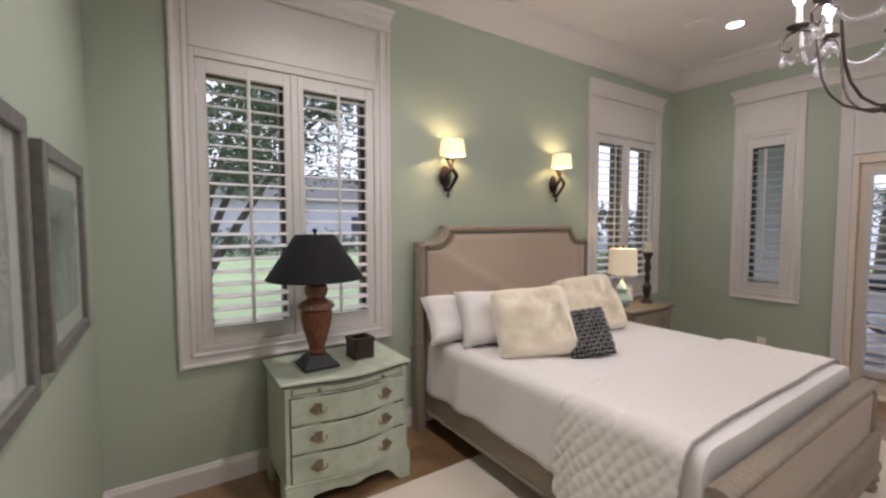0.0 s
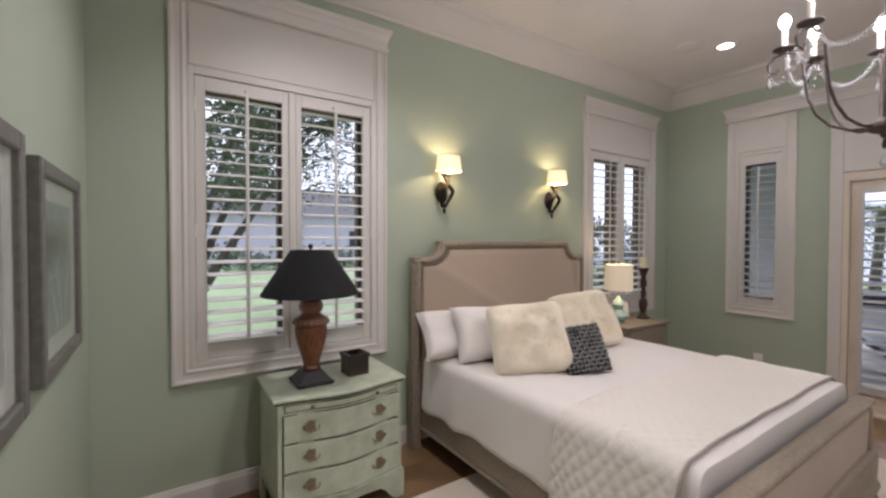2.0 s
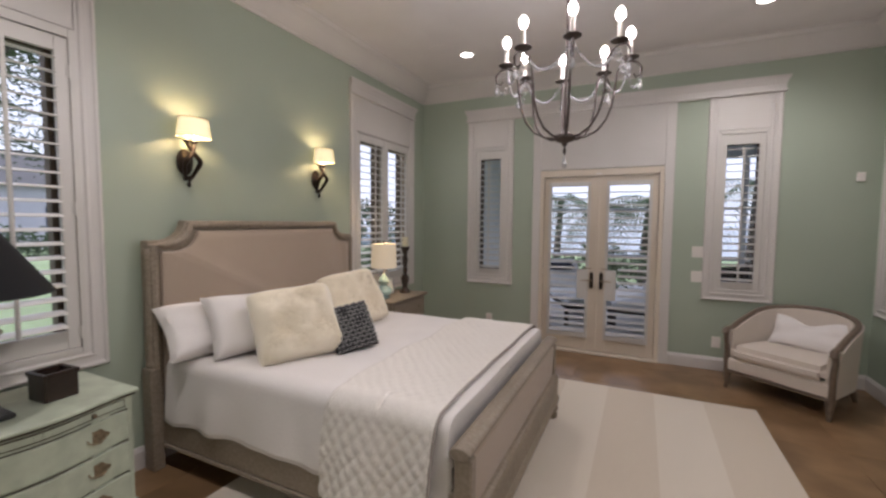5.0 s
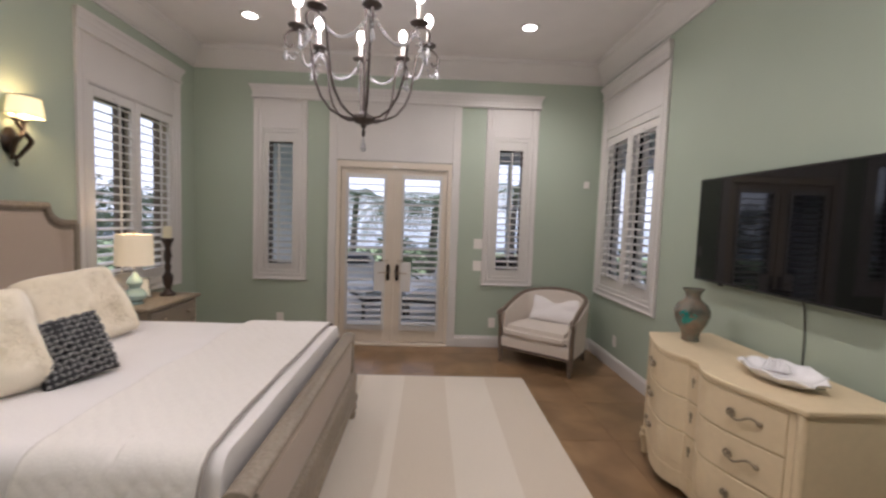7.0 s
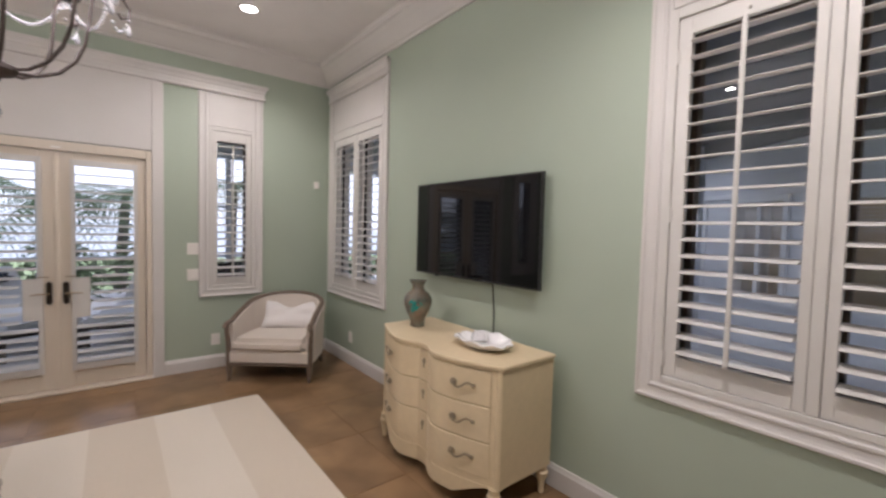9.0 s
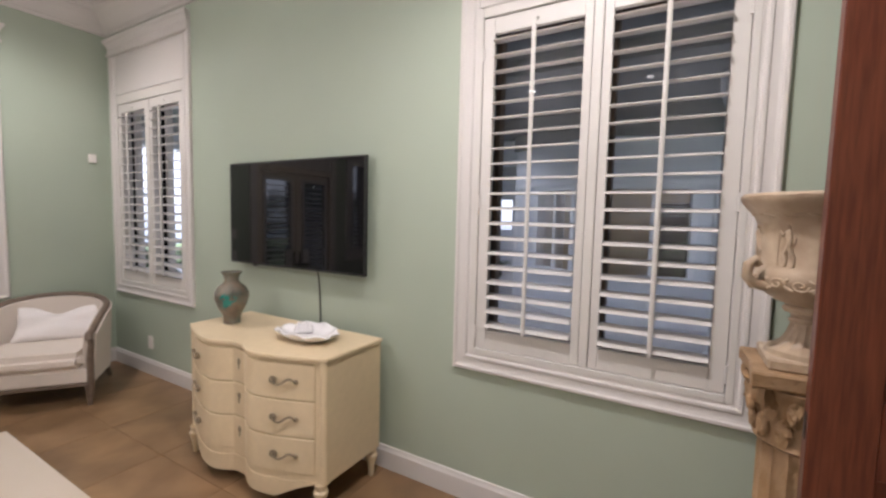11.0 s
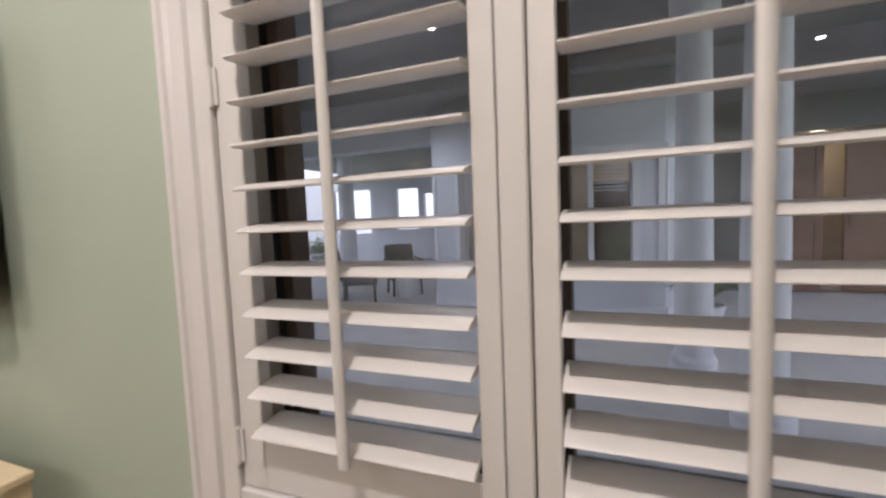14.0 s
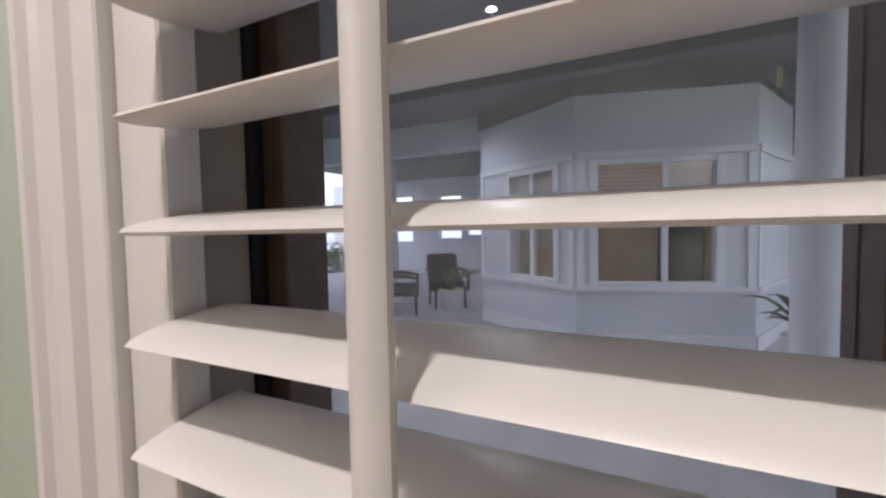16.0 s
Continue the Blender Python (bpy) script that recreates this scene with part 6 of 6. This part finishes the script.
def facet(name, a, b, holes):
    """A wall of the bay from plan point a to plan point b, with its outside to the porch."""
    ln = math.hypot(b[0] - a[0], b[1] - a[1])
    at = pose(a[0], a[1], 0, 0, 0, math.degrees(math.atan2(b[1] - a[1], b[0] - a[0])))
    wall(name, at, 0, ln, -0.1, 2.95, 0.16, holes, GREY_OUT)
    sill = box(0.01, ln - 0.01, -0.05, -0.001, 0.585, 0.64, 0.008)
    box(0.01, ln - 0.01, -0.03, -0.001, 2.02, 2.10, 0.006, sill)
    box(0.01, ln - 0.01, -0.025, -0.001, -0.05, 0.12, 0.006, sill)
    for x in (0.012, ln - 0.092):
        box(x, x + 0.08, -0.022, -0.001, 0.641, 2.019, 0.005, sill)
    tagged(part("trim", sill, COLM, at=at), kind="structure")
    return at, ln


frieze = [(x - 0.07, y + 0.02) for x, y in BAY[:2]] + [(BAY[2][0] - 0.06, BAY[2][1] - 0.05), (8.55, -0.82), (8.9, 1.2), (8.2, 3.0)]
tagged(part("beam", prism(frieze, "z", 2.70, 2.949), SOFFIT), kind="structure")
BAYWIN = [facet("wall_bay", BAY[0], BAY[1], [(0.66, 1.50, 0.66, 1.98)])[0],
          facet("wall_bay", BAY[1], BAY[2], [(0.20, 1.42, 0.66, 1.98)])[0],
          facet("wall_bay", BAY[2], BAY[3], [])[0]]
wall("wall_wing_side", pose(8.62, -0.75, 0), 0.0, 2.1, -0.1, 2.95, 0.2, [], SHADEWALL)
wall("wall_court", pose(9.6, 0, 0, 0, 0, -90), 0.421, 9.0, -0.1, 2.95, 0.2, [(2.05, 3.45, -0.05, 2.4)], SHADEWALL)
porch_door = thing("door_3", pose(9.62, -2.05, -0.05), "brown wooden porch double doors standing ajar", "door", kind="structure")
for ya, yb in ((-0.52, -0.02), (-1.38, -0.78)):
    leaf_bm = box(0, 0.05, ya, ya + 0.10, 0.01, 2.42, 0.004)
    box(0, 0.05, yb - 0.10, yb, 0.01, 2.42, 0.004, leaf_bm)
    for za, zb in ((0.01, 0.25), (1.05, 1.20), (2.28, 2.42)):
        box(0.0005, 0.0495, ya + 0.1005, yb - 0.1005, za, zb, 0.004, leaf_bm)
    leaf = part("door_leaf", leaf_bm, DOORWOOD, porch_door)
    for za, zb in ((0.25, 1.05), (1.20, 2.28)):
        part("door_panel", box(0.015, 0.035, ya + 0.095, yb - 0.095, za - 0.005, zb + 0.005, 0.004), DOORWOOD, leaf)
    part("door_handle", tube([(-0.04, yb - 0.05, 1.0), (-0.04, yb - 0.05, 1.25)], 0.012, 8), BRONZE, leaf, smooth=True)
wall("wall_wing_end", pose(7.78, 3.04, 0, 0, 0, 180), -6.4, 0.0, -0.1, 2.95, 0.2, [(-4.0, -3.0, 0.0, 2.2)], GREY_OUT)
wall("wall_far", pose(14.2, 0, 0, 0, 0, -90), -11.4, -2.3, -0.1, 2.95, 0.2, [(-5.2, -4.7, 1.1, 2.15), (-6.0, -5.5, 1.1, 2.15), (-7.0, -6.2, 1.0, 2.35), (-9.5, -8.0, 0.9, 2.4)], GREY_OUT)
room = bmesh.new()
for a in ((10.6, 10.7, -0.5, 2.82, -0.1, 2.9), (8.7, 10.6, -0.52, -0.5, -0.1, 2.9), (7.5, 10.6, -0.4, 2.7, -0.2, -0.1), (7.5, 10.6, -0.4, 2.7, 2.7, 2.9)):
    box(*a, bm=room)
for a in ((11.0, 11.1, -4.0, -1.5, -0.1, 2.9), (9.801, 11.0, -4.0, -3.9, -0.1, 2.9), (9.801, 11.0, -1.6, -1.5, -0.1, 2.9), (9.801, 11.0, -3.9, -1.6, -0.2, -0.1), (9.801, 11.0, -3.9, -1.6, 2.7, 2.9)):
    box(*a, bm=room)
tagged(part("wall_lit_room", room, WARMIN), kind="structure")
lamp("room_lamp", pose(10.3, -2.75, 2.4), 9, "POINT", 0.1, (1.0, 0.84, 0.62))
lamp("room_lamp", pose(9.0, 0.7, 2.3), 9, "POINT", 0.1, (1.0, 0.84, 0.62))
for at, xa, xb, cuts in ((BAYWIN[0], 0.66, 1.50, (0.5,)), (BAYWIN[1], 0.20, 1.42, (0.58,))):
    za, zb = 0.66, 1.98
    th = thing("window_7", at @ pose((xa + xb) / 2, 0, za), "white framed sash window of the lit wing", "window", kind="structure")
    w, h = xb - xa, zb - za
    for n2, b in (("frame_side", (-w / 2 - 0.055, -w / 2 + 0.03, -0.035, 0.06, -0.015, h + 0.035)), ("frame_side", (w / 2 - 0.03, w / 2 + 0.055, -0.035, 0.06, -0.015, h + 0.035)),
                  ("frame_head", (-w / 2 + 0.031, w / 2 - 0.031, -0.035, 0.06, h - 0.03, h + 0.035)), ("sill", (-w / 2 + 0.031, w / 2 - 0.031, -0.035, 0.06, -0.015, 0.03))):
        part(n2, box(*b, 0.004), COLM, th)
    xs = [-w / 2 + 0.03] + [-w / 2 + w * c for c in cuts] + [w / 2 - 0.03]
    for x in xs[1:-1]:
        part("mullion", box(x - 0.03, x + 0.03, -0.01, 0.05, 0.031, h - 0.031, 0.004), COLM, th)
    for xl, xr in zip(xs, xs[1:]):
        p = part("pane", box(xl + 0.0305, xr - 0.0305, 0.018, 0.022, 0.031, h - 0.031), PANE, th)
        p.visible_shadow = False
        bl = bmesh.new()
        for q in range(9):
            z = h - 0.05 - q * 0.045
            box(xl + 0.035, xr - 0.035, 0.075, 0.105, z - 0.004, z + 0.004, bm=bl)
        part("blind", bl, COLM, th)
cab = thing("dark_cabinet", pose(10.4, 0.35, -0.1), "tall dark wooden cabinet in the lit room", "cabinet")
part("cabinet_body", box(-0.2, 0.19, -0.35, 0.35, 0, 1.9, 0.02), ESPRESSO, cab)
part("cabinet_cornice", box(-0.24, 0.195, -0.39, 0.39, 1.9, 1.98, 0.02), ESPRESSO, cab)
for x, y in ((5.1, 1.9), (6.9, 3.4), (3.6, 3.2), (7.0, -1.5)):
    th = thing("porch_downlight", pose(x, y, 2.95), "small lit porch ceiling downlight", "ceiling light", "porch downlights")
    part("trim_ring", lathe([(0.035, -0.001), (0.05, -0.006), (0.052, -0.0005)], 20), COLM, th)
    part("diffuser", lathe([(0.034, -0.003), (0, -0.006)], 16, caps=False), GLOWDOT, th)
    lamp("porch_lamp", pose(x, y, 2.93), 50, "SPOT", 0.04, (0.90, 0.94, 1.0), spot=150)


def wicker_chair(m, label):
    th = thing("patio_chair", m, label, "chair", "patio chairs")
    part("seat", box(-0.28, 0.28, -0.28, 0.28, 0.30, 0.36, 0.02), WICKER, th)
    part("seat_cushion", box(-0.26, 0.26, -0.27, 0.24, 0.361, 0.46, 0.03, seg=2), NAVY, th, smooth=True)
    b = box(-0.28, 0.28, 0.22, 0.29, 0.361, 0.90, 0.03, seg=2)
    for v in b.verts:
        v.co.y += (v.co.z - 0.36) * 0.25
    part("backrest", b, WICKER, th, smooth=True)
    for s in (-1, 1):
        part("arm", tube([(s * 0.3, -0.27, 0.30), (s * 0.31, -0.28, 0.58), (s * 0.31, -0.1, 0.62), (s * 0.30, 0.28, 0.63)], 0.03, 8), WICKER, th, smooth=True)
        for y in (-0.24, 0.24):
            part("leg", tube([(s * 0.25, y, 0.31), (s * 0.26, y * 1.05, 0)], 0.022, 8), WICKER, th)
    return th


wicker_chair(pose(7.75, 4.45, -0.05, 0, 0, 30), "dark wicker patio chair by the wing")
wicker_chair(pose(8.55, 4.0, -0.05, 0, 0, -50), "dark wicker patio chair near a potted plant")


def leaf_cloud(centres, radii, count, size, seed, droop=0.0):
    """Many small leaves scattered through uneven clumps."""
    rnd = random.Random(seed)
    verts, faces = [], []
    for c, r in zip(centres, radii):
        for _ in range(count):
            d = Vector((rnd.gauss(0, 1), rnd.gauss(0, 1), rnd.gauss(0, 0.8)))
            d = d.normalized() * (rnd.random() ** 0.5) * r
            p = Vector(c) + d
            a = Vector((rnd.gauss(0, 1), rnd.gauss(0, 1), rnd.gauss(0, 0.6) - droop)).normalized() * size * rnd.uniform(0.6, 1.4)
            b = a.cross(Vector((rnd.gauss(0, 1), rnd.gauss(0, 1), rnd.gauss(0, 1)))).normalized() * size * 0.38
            k = len(verts)
            verts += [p - a, p + b, p + a, p - b]
            faces.append((k, k + 1, k + 2, k + 3))
    me = bpy.data.meshes.new("leaves")
    me.from_pydata([tuple(v) for v in verts], [], faces)
    return me


def tree(x, y, label, stems, height, spread, seed, leaves=420, fan=None):
    rnd = random.Random(seed)
    th = thing("tree", pose(x, y, -0.12), label, "tree")
    tips = []
    for k in range(stems):
        a = 2 * math.pi * (k + rnd.random() * 0.5) / stems
        lean = rnd.uniform(0.18, 0.42) * spread
        if fan:
            a, lean = radians(fan[k][0]), fan[k][1]
        pts, rad = [], []
        for i in range(9):
            t = i / 8
            rr = 0.12 + lean * t ** 1.3
            pts.append((rr * math.cos(a + 0.3 * t) + 0.06 * math.sin(5 * t + k), rr * math.sin(a + 0.3 * t) + 0.06 * math.cos(4 * t + k), height * 0.62 * t))
            rad.append((0.075 if fan else 0.052) * (1 - 0.55 * t))
        part("stem", tube(pts, rad, 9), BARK, th, smooth=True)
        for j in (5, 6, 7, 8):
            p0 = Vector(pts[j])
            b = a + rnd.uniform(-1.3, 1.3)
            ln = rnd.uniform(0.5, 1.2) * spread
            e = p0 + Vector((math.cos(b) * ln, math.sin(b) * ln, rnd.uniform(0.1, 0.9)))
            m = p0.lerp(e, 0.5) + Vector((0, 0, 0.12))
            part("limb", tube([p0, m, e], [rad[j] * 0.6, 0.02, 0.008], 6), BARK, th, smooth=True)
            tips += [m, e]
    cs = tips + [t + Vector((rnd.gauss(0, 0.5), rnd.gauss(0, 0.5), rnd.uniform(0.2, 1.2))) for t in tips]
    me = leaf_cloud(cs, [rnd.uniform(0.30, 0.62) for _ in cs], leaves, 0.050, seed)
    me.materials.append(LEAF)
    crown = new("crown", me)
    crown.parent = th
    return th


tree(-6.6, 0.05, "multi-stemmed crape myrtle with dark leafy crown on the lawn", 5, 5.4, 1.75, 5, 190, [(100, 0.35), (85, 0.75), (92, 1.15), (75, 1.7), (-80, 0.4)])
tree(-9.5, 4.6, "leafy garden tree with grey stems behind the lawn", 4, 6.4, 1.8, 8, 90)
tree(-15.0, 11.0, "leafy garden tree with grey stems by the house", 4, 6.6, 1.6, 21, 80)
tree(-11.0, -2.5, "leafy garden tree shading the lawn edge", 4, 6.6, 1.7, 13, 80)
hd = bpy.data.objects.new("hedge", leaf_cloud([(-24 + random.uniform(-1, 1), y * 1.3, random.uniform(0.1, 0.6)) for y in range(-22, 30)], [0.9] * 52, 300, 0.14, 33))
scene.collection.objects.link(hd)
hd.data.materials.append(LEAF)
tagged(hd, "clipped green hedge along the far lawn", "hedge", kind="stuff")
hs = thing("neighbour_house", pose(-33, 4, -0.12), "pale mauve neighbouring house with grey roof", "house")
part("wall", box(-4, 4, -12, 12, 0, 3.4), HOUSEW, hs)
part("roof", prism([(-4.6, 3.4), (4.6, 3.4), (0, 5.6)], "y", -12.6, 12.6), ROOFM, hs)
for y in (-8, -3, 3, 8):
    part("window", box(4.0, 4.06, y - 0.7, y + 0.7, 0.9, 2.3), NAVY, hs)
woods = bpy.data.objects.new("far_woods", leaf_cloud([(-45 + random.uniform(-5, 5), y * 3.0, random.uniform(1, 4)) for y in range(-40, 40)], [2.6] * 80, 200, 0.45, 44))
scene.collection.objects.link(woods)
woods.data.materials.append(LEAF)
tagged(woods, "dark line of distant trees", "woods", kind="stuff")


def palm(x, y, h, seed, label):
    rnd = random.Random(seed)
    th = thing("palm_tree", pose(x, y, -0.12), label, "palm tree", "palms beyond the porch")
    part("trunk", tube([(0, 0, 0), (0.05, 0.03, h * 0.5), (0.12, 0.05, h)], [0.14, 0.11, 0.09], 10), BARK, th, smooth=True)
    for k in range(15):
        a = 2 * math.pi * k / 15 + rnd.uniform(-0.15, 0.15)
        up = rnd.uniform(0.15, 0.9)
        ln = rnd.uniform(1.3, 1.9)
        bm = bmesh.new()
        spine = []
        for i in range(11):
            t = i / 10
            spine.append(Vector((0.12 + math.cos(a) * ln * t, 0.05 + math.sin(a) * ln * t, h + up * ln * t * 0.9 - 1.15 * ln * t * t)))
        sd = Vector((-math.sin(a), math.cos(a), 0))
        for i in range(1, 11):
            for s in (-1, 1):
                for q in (0, 0.5):
                    p = spine[i - 1].lerp(spine[i], q)
                    w = 0.45 * math.sin(math.pi * (0.12 + 0.85 * (i + q) / 11.5))
                    tip = p + s * sd * w + (spine[i] - spine[i - 1]) * 1.1 + Vector((0, 0, -0.25 * w))
                    e = (spine[i] - spine[i - 1]).normalized() * 0.022
                    bm.faces.new([bm.verts.new(v) for v in (p - e, p + e, tip)])
        part("frond", bm, PALM, th)
    return th


palm(-0.75, 11.5, 2.0, 1, "young palm with arching fronds past the porch")
palm(0.35, 12.2, 2.2, 2, "young palm with arching fronds by the water")
palm(-2.4, 15.0, 2.4, 3, "young palm with arching fronds near the lawn edge")
palm(3.1, 14.5, 2.8, 4, "young palm with arching fronds beside the rail")
sb = bpy.data.objects.new("shrub_border", leaf_cloud([(x * 0.55, 10.4 + random.uniform(-0.4, 0.4), random.uniform(0.2, 0.75)) for x in range(-14, 26)], [0.5] * 40, 420, 0.07, 55))
scene.collection.objects.link(sb)
sb.data.materials.append(LEAF)
tagged(sb, "low green shrub border along the patio", "shrubs", kind="stuff")


def lounger(m, label):
    th = thing("sun_lounger", m, label, "lounger", "patio loungers")
    part("frame", box(-0.36, 0.36, -0.95, 0.95, 0.26, 0.30, 0.01), WICKER, th)
    part("mattress", box(-0.34, 0.34, -0.94, 0.30, 0.301, 0.40, 0.03, seg=2), OUTW, th, smooth=True)
    b = box(-0.34, 0.34, 0.30, 0.95, 0.301, 0.40, 0.03, seg=2)
    for v in b.verts:
        v.co.z += (v.co.y - 0.30) * 0.75
    part("backrest", b, OUTW, th, smooth=True)
    pl = box(-0.25, 0.25, 0.62, 0.85, 0.66, 0.80, 0.05, seg=2)
    part("head_pillow", pl, NAVY, th, smooth=True)
    for sx in (-1, 1):
        for y in (-0.85, 0.85):
            part("leg", box(sx * 0.33 - 0.025, sx * 0.33 + 0.025, y - 0.025, y + 0.025, 0, 0.259), WICKER, th)
    return th


lounger(pose(-0.75, 7.4, -0.05, 0, 0, 25), "white cushioned patio lounger with navy pillow")
lounger(pose(0.55, 7.3, -0.05, 0, 0, -18), "white cushioned patio lounger by the garden doors")
wicker_chair(pose(1.45, 6.7, -0.05, 0, 0, 160), "dark wicker patio chair beside the loungers")
wicker_chair(pose(1.5, 8.0, -0.05, 0, 0, 200), "dark wicker patio chair by the screen")


def potted_plant(x, y, label):
    th = thing("potted_plant", pose(x, y, -0.05), label, "potted plant")
    part("pot", lathe([(0.13, 0), (0.15, 0.02), (0.19, 0.30), (0.21, 0.34), (0.20, 0.36), (0.17, 0.33), (0.0, 0.32)], 24, caps=False), COLM, th, smooth=True)
    rnd = random.Random(5)
    for k in range(14):
        a, ln = k * 2.4, rnd.uniform(0.35, 0.6)
        bm = bmesh.new()
        prev = None
        for i in range(8):
            t = i / 7
            c = Vector((math.cos(a) * ln * t, math.sin(a) * ln * t, 0.32 + ln * (1.6 * t - 1.1 * t * t)))
            w = 0.045 * math.sin(math.pi * (0.1 + 0.88 * t))
            sd = Vector((-math.sin(a), math.cos(a), 0)) * w
            cur = (bm.verts.new(c - sd), bm.verts.new(c + Vector((0, 0, -w * 0.4))), bm.verts.new(c + sd))
            if prev:
                bm.faces.new((prev[0], prev[1], cur[1], cur[0]))
                bm.faces.new((prev[1], prev[2], cur[2], cur[1]))
            prev = cur
        part("leaf", bm, PALM, th, smooth=True)
    return th


potted_plant(6.6, -0.42, "broad-leaved plant in a pale pot on the porch")
potted_plant(8.2, 3.75, "broad-leaved plant in a pale pot beside dark chairs")
